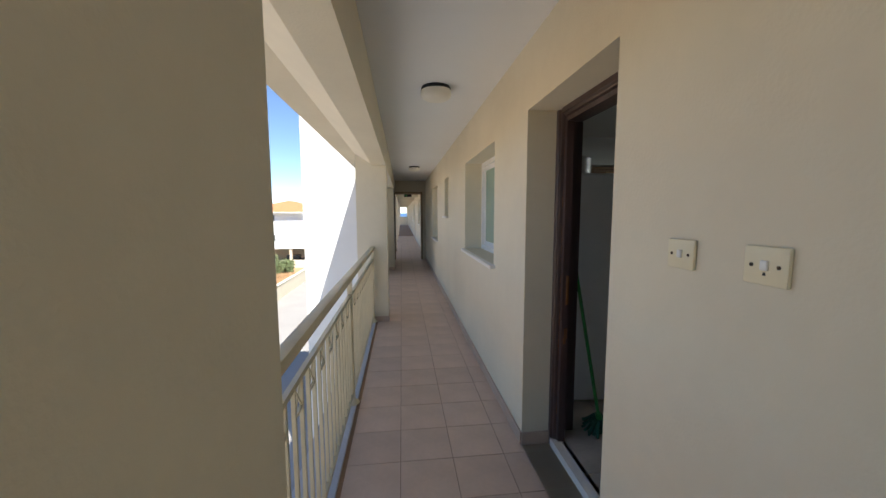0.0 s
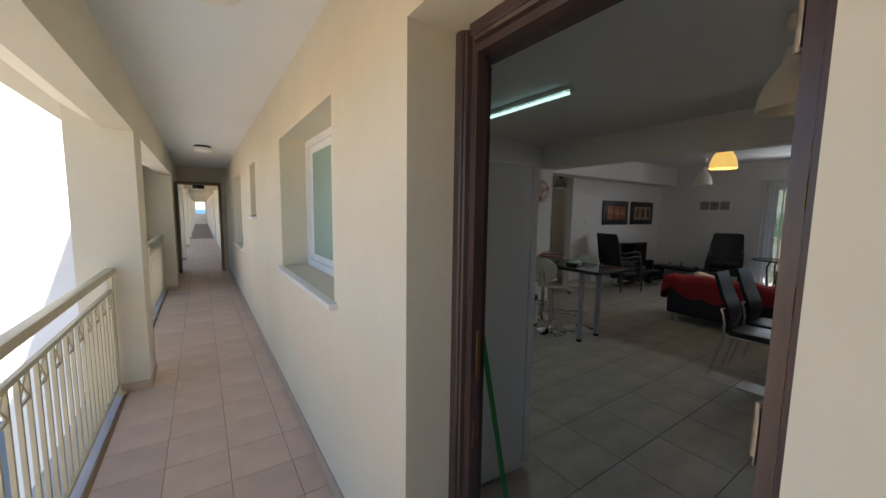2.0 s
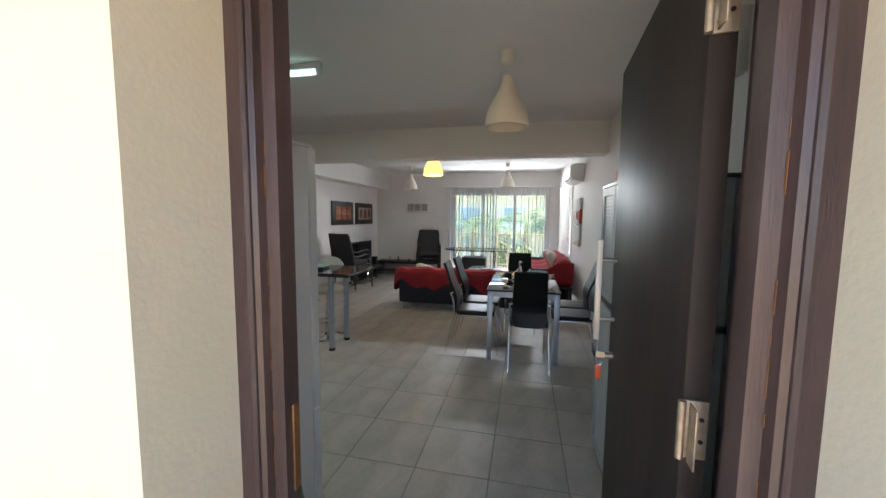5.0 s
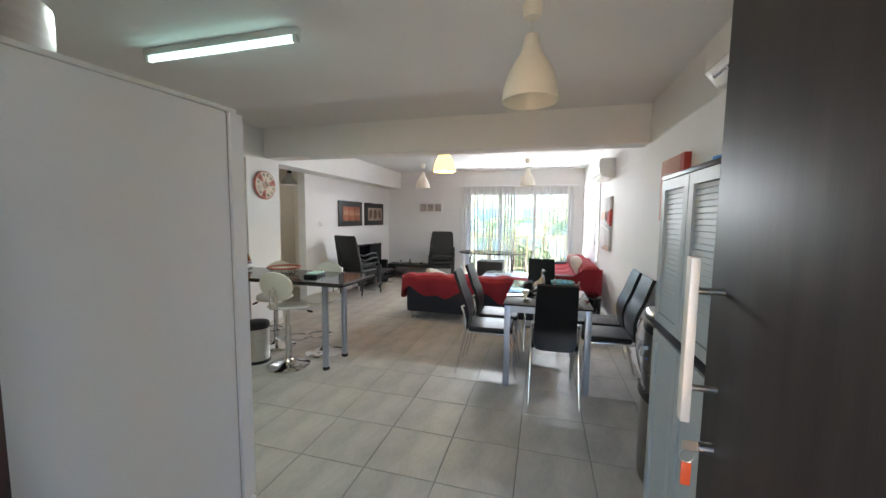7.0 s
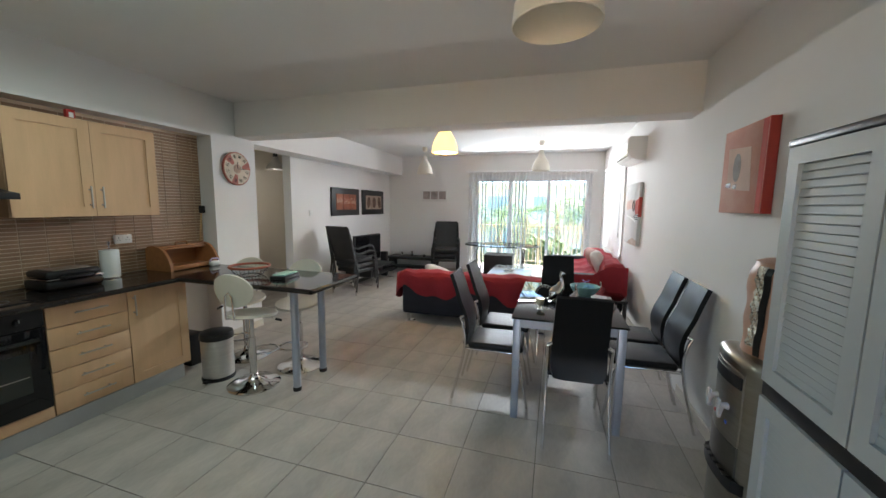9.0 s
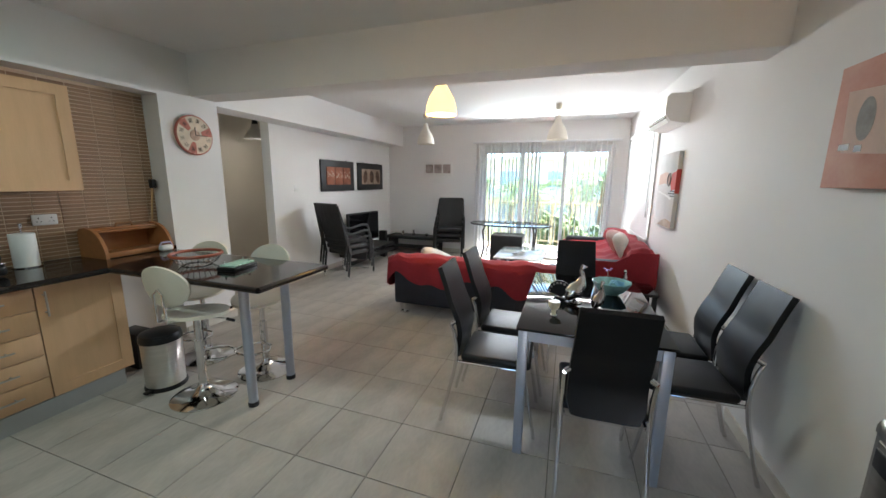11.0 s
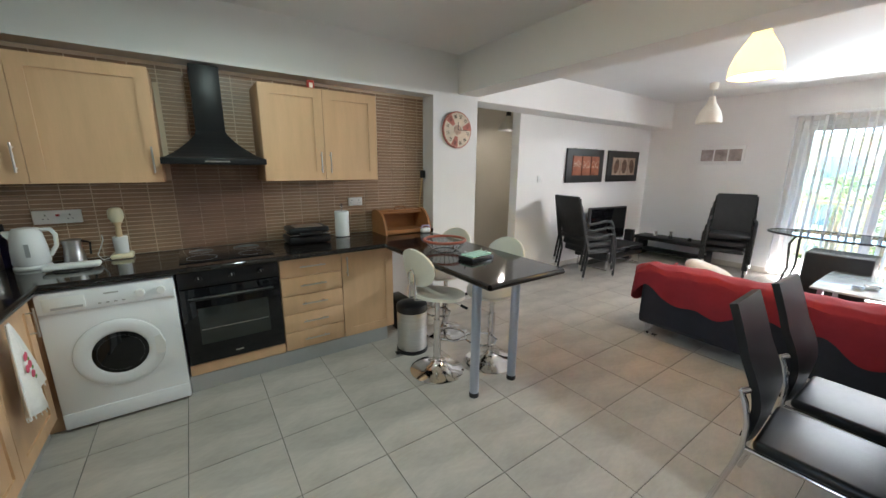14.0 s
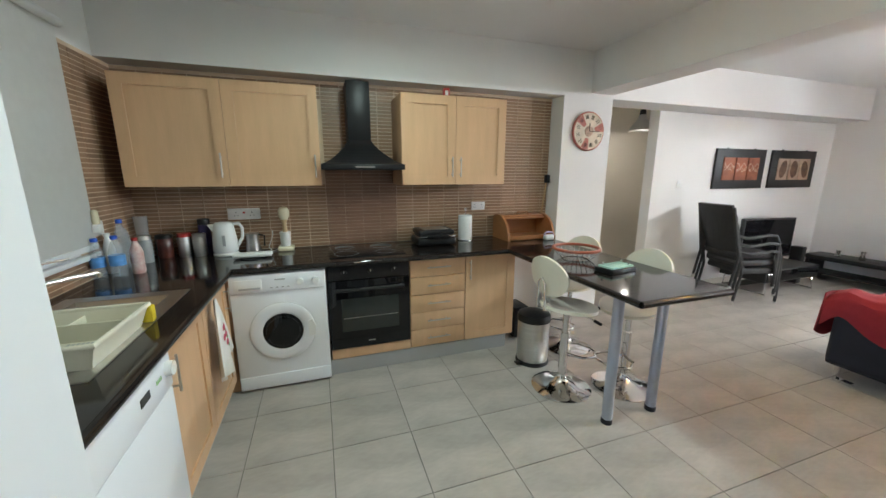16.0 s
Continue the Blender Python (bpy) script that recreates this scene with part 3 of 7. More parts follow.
part("panel", boxes((0.09, 0.16, 11.847, 11.85, 2.05, 2.10)), GREENP, sign)


def railing(y0, y1, posts):
    t = thing("railing", "cream painted metal railing with crossed ornaments", "railing")
    x, top = -0.45, 1.045
    part("handrail", rbox(x - 0.028, x + 0.028, y0, y1, top - 0.05, top, 0.004), RAILP, t)
    part("upper_rail", boxes((x - 0.011, x + 0.011, y0, y1, top - 0.19, top - 0.165)), RAILP, t)
    part("lower_rail", boxes((x - 0.011, x + 0.011, y0, y1, FL + 0.09, FL + 0.115)), RAILP, t)
    for p in posts:
        q = part("post", boxes((x - 0.018, x + 0.018, p - 0.018, p + 0.018, FL + 0.02, top - 0.05)), RAILP, t)
        part("post_foot", lathe([(0.055, FL + 0.02), (0.052, FL + 0.03), (0.034, FL + 0.045), (0.026, FL + 0.06)], x, p, 18), RAILP, q)
    n = int((y1 - y0) / 0.105)
    step = (y1 - y0) / n
    lo, hi = FL + 0.115, top - 0.19
    bars = [y0 + step * i for i in range(1, n)]
    for i, b in enumerate(bars):
        if min(abs(b - p) for p in posts) > 0.03:
            part("baluster", boxes((x - 0.008, x + 0.008, b - 0.008, b + 0.008, lo, hi)), RAILP, t, smooth=False)
        if i % 2 == 0 and i + 1 < len(bars):
            c = bars[i + 1]
            g = bmesh.new()
            box(g, x - 0.006, x + 0.006, b + 0.008, c - 0.008, hi - 0.125, hi - 0.113)
            for s in (0, 1):
                a0, a1 = (hi - 0.112, hi) if s else (hi, hi - 0.112)
                tube(g, [(x, b + 0.008, a0), (x, c - 0.008, a1)], 0.005, 5)
            part("ornament", g, RAILP, t, smooth=False)


railing(-3.0, -0.35, (-2.9, -0.45))
railing(0.46, 5.0, (0.56, 2.72, 4.94))
railing(5.42, 9.75, (5.5, 7.6, 9.69))

# ---- kitchen ----
def shaker_door(w, h, parent, m, handle, material=None, name="door", grip=0.16):
    """A framed door in the x-z plane, its front at y = 0, with a bar handle at handle = (x, z, upright)."""
    mt = material or BEECH
    bm = bmesh.new()
    xs, zs = (0, 0.07, w - 0.07, w), (0, 0.07, h - 0.07, h)
    for i in range(3):
        for j in range(3):
            if (i, j) != (1, 1):
                box(bm, xs[i], xs[i + 1], 0, 0.02, zs[j], zs[j + 1])
    bmesh.ops.remove_doubles(bm, verts=bm.verts[:], dist=1e-5)
    d = part(name, bm, mt, parent, smooth=False)
    d.matrix_basis = m
    part("panel", boxes((0.068, w - 0.068, 0.009, 0.016, 0.068, h - 0.068)), mt, d, smooth=False)
    bar_handle(d, handle, grip)
    return d


def bar_handle(parent, at, length):
    x, z, up = at
    e = length / 2
    g = bmesh.new()
    a, b = ((x, -0.03, z - e), (x, -0.03, z + e)) if up else ((x - e, -0.03, z), (x + e, -0.03, z))
    tube(g, [a, b], 0.0055, 10)
    k = 0.7 * e
    for s in (-k, k):
        p = (x, 0.0, z + s) if up else (x + s, 0.0, z)
        tube(g, [p, (p[0], -0.03, p[2])], 0.0045, 8)
    part("handle", g, SATIN, parent, "brushed steel bar handle")


def wall_cabinet(x0, x1, split, label, inward):
    t = thing("wall_cabinet", label, "cabinet", pose(x0, 4.93, 1.42), "beech wall cabinets")
    w, h = x1 - x0, 0.695
    part("body", rbox(0, w, 0.022, 0.378, 0, h, 0.002), BEECHD, t)
    ws = [(0.002, split - x0 - 0.0015), (split - x0 + 0.0015, w - 0.002)]
    for (a, b), hx in zip(ws, inward):
        shaker_door(b - a, h - 0.004, t, pose(a, 0, 0.002), (hx if hx > 0 else b - a + hx, 0.14, True))


wall_cabinet(1.19, 2.385, 1.787, "pair of beech wall cabinet doors over the washing machine", (-0.035, -0.035))
wall_cabinet(2.99, 3.895, 3.442, "pair of beech wall cabinet doors beside the hood", (-0.035, 0.035))


def base_drawers():
    t = thing("drawer_unit", "beech drawer unit with five drawers", "drawers", pose(2.988, 4.716, 0))
    w = 0.464
    part("body", boxes((0, w, 0.022, 0.57, 0.12, 0.858)), BEECHD, t)
    for i in range(5):
        z = 0.124 + i * 0.147
        d = part("drawer_front", rbox(0.002, w - 0.002, 0, 0.02, z, z + 0.143, 0.003), BEECH, t)
        bar_handle(d, (w / 2, z + 0.078, False), 0.19)


def base_cupboard():
    t = thing("base_cabinet", "beech base cabinet with one framed door", "cabinet", pose(3.454, 4.716, 0))
    w = 0.458
    part("body", boxes((0, w, 0.022, 0.57, 0.12, 0.858)), BEECHD, t)
    shaker_door(w - 0.004, 0.734, t, pose(0.002, 0, 0.122), (0.035, 0.62, True))


base_drawers()
base_cupboard()


def sink_cabinet():
    t = thing("sink_cabinet", "beech sink cabinet with two framed doors", "cabinet", pose(1.745, 3.63, 0, 0, 0, 90))
    # local x runs along the wall, local y away from the room
    part("body", boxes((0, 1.03, 0.022, 0.64, 0.12, 0.858)), BEECHD, t)
    shaker_door(0.50, 0.734, t, pose(0.002, 0, 0.122), (0.04, 0.60, True))
    shaker_door(0.50, 0.734, t, pose(0.506, 0, 0.122), (0.44, 0.60, True))
    part("plinth", boxes((0, 1.03, 0.05, 0.07, 0.001, 0.118)), PLINTH, t)


sink_cabinet()
kick = thing("kitchen_plinth", "grey plinth board under the kitchen units", "plinth")
part("board", boxes((2.366, 3.846, 4.72, 4.735, 0.001, 0.118), (3.831, 3.846, 4.736, 5.28, 0.001, 0.118)), PLINTH, kick, smooth=False)
post = thing("corner_post", "beech filler post beside the washing machine", "panel")
part("board", boxes((1.68, 1.752, 4.70, 4.72, 0.001, 0.858)), BEECHD, post, smooth=False)


def worktop():
    t = thing("worktop", "polished black granite worktop running into a breakfast bar", "worktop")
    z0, z1 = 0.862, 0.90
    sx0, sx1, sy0, sy1 = 1.16, 1.66, 3.35, 4.25     # sink cut-out
    for x0, x1, y0, y1 in ((1.064, sx0, 3.085, 5.30), (sx1, 1.78, 3.03, 4.66), (sx0, sx1, 3.07, sy0), (sx0, sx1, sy1, 5.30), (sx1, 3.82, 4.66, 5.30), (3.82, 4.45, 3.345, 5.11), (3.82, 4.595, 5.11, 5.30)):
        part("slab", boxes((x0, x1, y0, y1, z0, z1)), GRANITE, t, smooth=False)
    g = bmesh.new()
    for a, b in (((1.78, 3.03), (1.78, 4.66)), ((1.78, 4.66), (3.82, 4.66)), ((3.82, 4.66), (3.82, 3.345)), ((3.82, 3.345), (4.45, 3.345)), ((4.45, 3.345), (4.45, 5.11))):
        tube(g, [(*a, 0.881), (*b, 0.881)], 0.019, 12)
    part("rounded_edge", g, GRANITE, t)
    for x, y in ((3.958, 3.615), (4.323, 3.625)):
        leg = part("leg", tube(bmesh.new(), [(x, y, 0.03), (x, y, 0.862)], 0.031, 20), GREYMET, t, "silver round bar leg")
        part("foot", lathe([(0.034, 0.0), (0.034, 0.026), (0.031, 0.032)], x, y, 20), BLKPL, leg)


worktop()


def washing_machine():
    t = thing("washing_machine", "white front-loading washing machine under the worktop", "washing machine", pose(1.757, 4.665, 0))
    w, h = 0.606, 0.85
    part("body", rbox(0, w, 0.0, 0.57, 0.012, h, 0.008), WHITEE, t)
    part("control_panel", rbox(0.004, w - 0.004, -0.014, 0.004, 0.73, h - 0.004, 0.006), WHITEE, t)
    part("detergent_drawer", rbox(0.03, 0.2, -0.018, -0.010, 0.745, 0.82, 0.004), WHITEP, t)
    part("drawer_grip", boxes((0.06, 0.19, -0.0195, -0.017, 0.752, 0.765)), PLINTH, t)
    for x in (0.44, 0.54):
        part("dial", tube(bmesh.new(), [(x, -0.014, 0.785), (x, -0.034, 0.785)], [0.024, 0.021], 20), WHITEP, t)
    for k in range(4):
        part("button", rbox(0.25 + k * 0.035, 0.265 + k * 0.035, -0.018, -0.012, 0.752, 0.760, 0.001), PLINTH, t)
    part("marking", boxes((0.28, 0.345, -0.0150, -0.0135, 0.805, 0.814)), PLINTH, t)
    c = Vector((0.305, 0, 0.43))
    def rnd(r, y):
        return [(c.x + r * math.cos(a), y, c.z + r * math.sin(a)) for a in [k * math.pi / 20 for k in range(40)]]
    g = bmesh.new()
    prof = [(0.212, 0.001), (0.211, -0.008), (0.204, -0.013), (0.18, -0.015), (0.148, -0.013), (0.137, -0.009), (0.130, -0.003)]
    loops = [[g.verts.new(p) for p in rnd(rr, yy)] for rr, yy in prof]
    for lo, hi in zip(loops, loops[1:]):
        for i in range(40):
            g.faces.new((lo[i], lo[(i + 1) % 40], hi[(i + 1) % 40], hi[i]))
    part("door_ring", g, WHITEE, t)
    part("ring_gap", tube(bmesh.new(), rnd(0.2105, -0.0005), 0.0028, 6, True), PLINTH, t)
    part("door_grip", prism([(c.x + 0.165, c.z - 0.055), (c.x + 0.208, c.z - 0.05), (c.x + 0.214, c.z + 0.02), (c.x + 0.195, c.z + 0.07), (c.x + 0.165, c.z + 0.06)], "y", -0.022, -0.008), WHITEP, t)
    g = bmesh.new()
    prev = None
    for r, y in ((0.131, -0.002), (0.10, -0.007), (0.06, -0.010), (0.02, -0.011)):
        row = [g.verts.new(p) for p in rnd(r, y - 0.004)]
        if prev:
            for i in range(40):
                g.faces.new((prev[i], prev[(i + 1) % 40], row[(i + 1) % 40], row[i]))
        prev = row
    g.faces.new(prev)
    part("porthole", g, BLKGLS, t, "dark glass porthole")
    part("drum_lip", tube(bmesh.new(), rnd(0.108, -0.0065), 0.0035, 6, True), mat("dark drum metal", (0.16, 0.16, 0.16), 0.4, 0.5), t)
    part("kick_panel", rbox(0.004, w - 0.004, -0.008, 0.002, 0.02, 0.115, 0.004), WHITEE, t)


washing_machine()


def oven():
    t = thing("oven", "black built-in oven with a glass door", "oven", pose(2.372, 4.716, 0))
    w = 0.61
    part("body", boxes((0.004, w, 0.02, 0.56, 0.20, 0.858)), BLKPL, t)
    part("control_panel", rbox(0.006, w - 0.002, -0.006, 0.02, 0.745, 0.852, 0.003), BLKPL, t)
    d = part("door", rbox(0.006, w - 0.002, -0.012, 0.02, 0.205, 0.738, 0.004), BLKGLS, t)
    part("window", rbox(0.09, w - 0.09, -0.014, -0.011, 0.34, 0.60, 0.0008), mat("dark oven window", (0.028, 0.032, 0.03), 0.06), d)
    part("rack", boxes((0.1, w - 0.1, -0.0152, -0.0138, 0.445, 0.449)), SATIN, d)
    part("marking", boxes((0.28, 0.33, -0.0135, -0.0115, 0.245, 0.254)), SATIN, d)
    g = tube(bmesh.new(), [(0.05, -0.045, 0.675), (w - 0.05, -0.045, 0.675)], 0.012, 12)
    for x in (0.07, w - 0.07):
        tube(g, [(x, -0.012, 0.675), (x, -0.045, 0.675)], 0.008, 8)
    part("handle", g, BLKPL, d)
    for x in (0.12, 0.31, 0.49):
        k = part("dial", tube(bmesh.new(), [(x, -0.006, 0.80), (x, -0.026, 0.80)], [0.021, 0.018], 18), BLKPL, t)
        part("mark", boxes((x - 0.002, x + 0.002, -0.0272, -0.0258, 0.80, 0.818)), PAPER, k)
    part("lower_panel", rbox(0.004, w, 0.0, 0.02, 0.122, 0.198, 0.002), BEECH, t)


oven()
hob = thing("ceramic_hob", "flat black ceramic hob set in the worktop", "hob")
part("glass_top", rbox(2.40, 2.97, 4.76, 5.24, 0.9, 0.906, 0.002), BLKGLS, hob)
for x, y, r in ((2.53, 4.88, 0.09), (2.53, 5.11, 0.075), (2.83, 4.88, 0.075), (2.83, 5.11, 0.09)):
    part("ring_mark", tube(bmesh.new(), [(x + r * math.cos(a), y + r * math.sin(a), 0.9061) for a in [k * math.pi / 14 for k in range(28)]], 0.0012, 4, True), PLINTH, hob)


def cooker_hood():
    t = thing("cooker_hood", "black pyramid cooker hood with a square chimney", "cooker hood")
    x0, x1, y0, y1 = 2.387, 2.987, 4.80, 5.295
    cx0, cx1, cy0 = 2.60, 2.776, 5.07
    bm = bmesh.new()
    rows = []
    for k in range(9):
        s = k / 8
        e = 1 - (1 - s) ** 1.7
        z = 1.575 + 0.185 * s
        f = 1 - (1 - s) ** 1.25
        a = [x0 + (cx0 - x0) * f, x1 + (cx1 - x1) * f, y0 + (cy0 - y0) * f]
        z = 1.575 + 0.19 * (s ** 1.25)
        rows.append([bm.verts.new(p) for p in ((a[0], a[2], z), (a[1], a[2], z), (a[1], y1, z), (a[0], y1, z))])
    for p, q in zip(rows, rows[1:]):
        for i in range(4):
            bm.faces.new((p[i], p[(i + 1) % 4], q[(i + 1) % 4], q[i]))
    bm.faces.new(rows[0][::-1])
    bm.faces.new(rows[-1])
    part("canopy", bm, BLKPL, t, smooth=False)
    part("rim", rbox(x0, x1, y0, y1, 1.538, 1.578, 0.003), BLKPL, t)
    part("chimney", rbox(cx0, cx1, cy0, y1, 1.755, 2.20, 0.002), BLKPL, t)
    part("buttons", boxes((2.62, 2.76, y0 - 0.002, y0, 1.552, 1.562)), SATIN, t)


cooker_hood()


def dishwasher():
    t = thing("dishwasher", "white dishwasher under the worktop", "dishwasher", pose(1.745, 3.035, 0, 0, 0, 90))
    part("body", boxes((0.02, 0.59, 0.02, 0.45, 0.01, 0.857)), WHITEE, t)
    part("door", rbox(0.002, 0.593, -0.022, 0.02, 0.11, 0.70, 0.006), WHITEE, t)
    part("control_panel", rbox(0.002, 0.593, -0.026, 0.02, 0.703, 0.855, 0.008), WHITEE, t)
    part("display", boxes((0.33, 0.40, -0.0275, -0.0255, 0.765, 0.795)), BLKGLS, t)
    part("dial", tube(bmesh.new(), [(0.55, -0.026, 0.79), (0.55, -0.05, 0.79)], [0.03, 0.027], 20), WHITEP, t)
    for k in range(4):
        part("light", boxes((0.455 + 0.012 * k, 0.462 + 0.012 * k, -0.0272, -0.0255, 0.775, 0.79)), mat("green mark", (0.25, 0.5, 0.15), 0.4), t)
    part("kick_panel", boxes((0.01, 0.585, 0.0, 0.018, 0.015, 0.105)), WHITEE, t)


dishwasher()


def sink():
    t = thing("kitchen_sink", "stainless steel sink with a drainer set in granite", "sink")
    x0, x1, y0, y1, z = 1.16, 1.66, 3.35, 4.25, 0.904
    bx0, bx1, by0, by1, d = 1.22, 1.60, 3.82, 4.19, 0.75
    part("rim", boxes((x0 - 0.012, bx0, y0 - 0.012, y1 + 0.012, 0.9, z), (bx1, x1 + 0.012, y0 - 0.012, y1 + 0.012, 0.9, z), (bx0, bx1, by1, y1 + 0.012, 0.9, z), (bx0, bx1, y0 - 0.012, y0 + 0.06, 0.9, z), (bx0, bx1, 3.76, by0, 0.9, z)), STEEL, t)
    part("drainer", sheet(lambda u, v: (bx0 + u * (bx1 - bx0), y0 + 0.06 + v * (3.70 - y0), 0.897 + 0.002 * math.sin(u * 50)), 40, 2, 0.002), STEEL, t)
    part("bowl", boxes((bx0, bx1, by0, by1, d - 0.003, d), (bx0 - 0.003, bx0, by0, by1, d, 0.902), (bx1, bx1 + 0.003, by0, by1, d, 0.902), (bx0, bx1, by0 - 0.003, by0, d, 0.902), (bx0, bx1, by1, by1 + 0.003, d, 0.902)), STEEL, t)


sink()


def mixer_tap():
    t = thing("mixer_tap", "tall chrome mixer tap behind the sink", "tap", pose(1.135, 4.07, 0.904))
    part("base", lathe([(0.038, 0), (0.038, 0.008), (0.031, 0.014), (0.031, 0.20), (0.029, 0.225), (0.006, 0.232)], seg=22), CHROME, t)
    part("spout", tube(bmesh.new(), [(0.0, 0.0, 0.118), (0.08, 0.095, 0.122), (0.155, 0.185, 0.125), (0.162, 0.193, 0.118), (0.163, 0.195, 0.10)], 0.012, 12), CHROME, t)
    part("lever", tube(bmesh.new(), [(0.015, 0.015, 0.212), (0.06, 0.065, 0.214), (0.10, 0.115, 0.216)], [0.006, 0.005, 0.004], 8), CHROME, t)


mixer_tap()
blind = thing("roller_blind", "white roller blind over the kitchen window", "blind")
part("fabric", boxes((1.083, 1.086, 2.95, 4.74, 1.10, 2.28)), BLIND, blind, smooth=False)
part("roller", tube(bmesh.new(), [(1.095, 2.93, 2.30), (1.095, 4.76, 2.30)], 0.025, 14), ALU, blind)
part("bottom_bar", rbox(1.074, 1.094, 2.95, 4.74, 1.07, 1.10, 0.003), ALU, blind)
part("inner_sill", rbox(1.062, 1.095, 2.9, 4.75, 1.02, 1.05, 0.004), ALU, blind)


def dish_rack():
    t = thing("dish_drainer", "cream plastic dish rack on the drainer", "dish rack", pose(1.455, 3.585, 0.905))
    RACK = mat("cream rack plastic", (0.75, 0.71, 0.57), 0.4, vary=0.02)
    a, b, h = 0.19, 0.17, 0.085

    def wall_of(x0, x1, y0, y1, z0, z1):
        g = boxes((x0, x1, y0, y1, z0, z1))
        for v in g.verts:
            k = 1 + 0.14 * v.co.z / h
            v.co.x, v.co.y = v.co.x * k, v.co.y * k
        return g
    part("floor_panel", wall_of(-a, a, -b, b, 0.0, 0.005), RACK, t)
    for x0, x1, y0, y1 in ((-a, a, -b, -b + 0.005), (-a, a, b - 0.005, b), (-a, -a + 0.005, -b + 0.005, b - 0.005), (a - 0.005, a, -b + 0.005, b - 0.005)):
        part("side", wall_of(x0, x1, y0, y1, 0.005, h), RACK, t)
    e, f = a * 1.14, b * 1.14
    part("rim", tube(bmesh.new(), [(-e, -f, h), (e, -f, h), (e, f, h), (-e, f, h)], 0.010, 8, True), RACK, t)
    part("divider", boxes((-a + 0.01, a - 0.01, 0.065, 0.070, 0.005, 0.072)), RACK, t)
    part("divider", boxes((0.02, 0.025, 0.071, b - 0.006, 0.005, 0.072)), RACK, t)
    for k in range(5):
        part("plate_rest", prism([(-0.14 + 0.03 * k, 0.005), (-0.132 + 0.03 * k, 0.005), (-0.112 + 0.03 * k, 0.055), (-0.12 + 0.03 * k, 0.055)], "y", -0.13, -0.03), RACK, t)
    for k in range(9):
        part("slot", boxes((0.02 + 0.014 * k, 0.027 + 0.014 * k, -0.06, 0.05, 0.0052, 0.0064)), PLINTH, t)


dish_rack()
sponge = thing("sponge", "yellow washing sponge by the dish rack", "sponge")
part("body", rbox(1.615, 1.675, 3.79, 3.83, 0.905, 0.975, 0.008), mat("yellow sponge", (0.75, 0.55, 0.03), 0.95, bump=0.5, bscale=200), sponge)


def bottle(x, y, h, r, material, cap, label, name="water_bottle", z=0.9, lab=None):
    t = thing(name, label, "bottle", pose(x, y, z))
    part("body", lathe([(r * 0.85, 0), (r, 0.012), (r, 0.2 * h), (r * 0.93, 0.24 * h), (r, 0.28 * h), (r, 0.62 * h), (r * 0.7, 0.78 * h), (0.014, 0.88 * h), (0.014, 0.93 * h)], seg=20), material, t)
    part("cap", lathe([(0.017, 0.925 * h), (0.017, h), (0.014, h + 0.002)], seg=16), cap, t)
    if lab:
        part("sticker", lathe([(r + 0.0012, 0.3 * h), (r + 0.0012, 0.55 * h)], seg=20, cap=False), lab, t)


BLUEL = mat("blue paper sticker", (0.10, 0.30, 0.65), 0.5, vary=0.2, scale=30)
bottle(1.11, 4.66, 0.24, 0.036, BOTTLE, BLUEP, "clear plastic water bottle with a blue cap", lab=BLUEL)
bottle(1.20, 4.67, 0.25, 0.038, BOTTLE, BLUEP, "clear plastic water bottle with a blue cap", lab=BLUEL)
bottle(1.13, 4.92, 0.32, 0.045, BOTTLE, BLUEP, "large clear water bottle with a blue cap")
bottle(1.11, 4.80, 0.25, 0.03, WHITEP, WHITEP, "white pump soap bottle", "soap_bottle")
bottle(1.265, 4.75, 0.22, 0.035, mat("printed red white wrap", (0.75, 0.74, 0.7), 0.4, vary=0.3, scale=22, second=(0.45, 0.12, 0.1)), REDPL, "white printed drink bottle with a red cap", "drink_bottle")


def jar(x, y, r, h, material, lid, label, name="coffee_jar"):
    t = thing(name, label, "jar", pose(x, y, 0.9))
    part("body", lathe([(r * 0.95, 0), (r, 0.008), (r, h * 0.8), (r * 0.93, h * 0.84)], seg=22), material, t)
    part("lid", lathe([(r * 0.97, h * 0.845), (r * 0.97, h * 0.98), (r * 0.9, h)], seg=22), lid, t)


jar(1.26, 5.20, 0.055, 0.17, mat("dark coffee glass", (0.03, 0.012, 0.01), 0.15, second=(0.12, 0.03, 0.02), scale=15), BLKPL, "dark coffee jar with a black lid")
jar(1.385, 5.20, 0.045, 0.175, STEEL, REDPL, "steel canister with a red lid", "canister")
jar(1.485, 5.19, 0.045, 0.17, STEEL, STEEL, "brushed steel canister with a plain steel lid", "canister")
jar(1.51, 5.25, 0.042, 0.27, mat("purple tin print", (0.035, 0.025, 0.09), 0.35, vary=0.2, scale=25), BLKPL, "tall purple drink tin", "drink_tin")
jar(1.19, 5.06, 0.045, 0.19, mat("clear storage glass", (0.35, 0.36, 0.36), 0.1), STEEL, "glass storage jar with a steel lid", "storage_jar")
cup = thing("plastic_cups", "stack of clear plastic cups", "cups", pose(1.14, 5.19, 0.9))
part("stack", lathe([(0.03, 0), (0.042, 0.3), (0.044, 0.31)], seg=18), mat("clear cup plastic", (0.5, 0.5, 0.5), 0.2, alpha=0.5), cup)


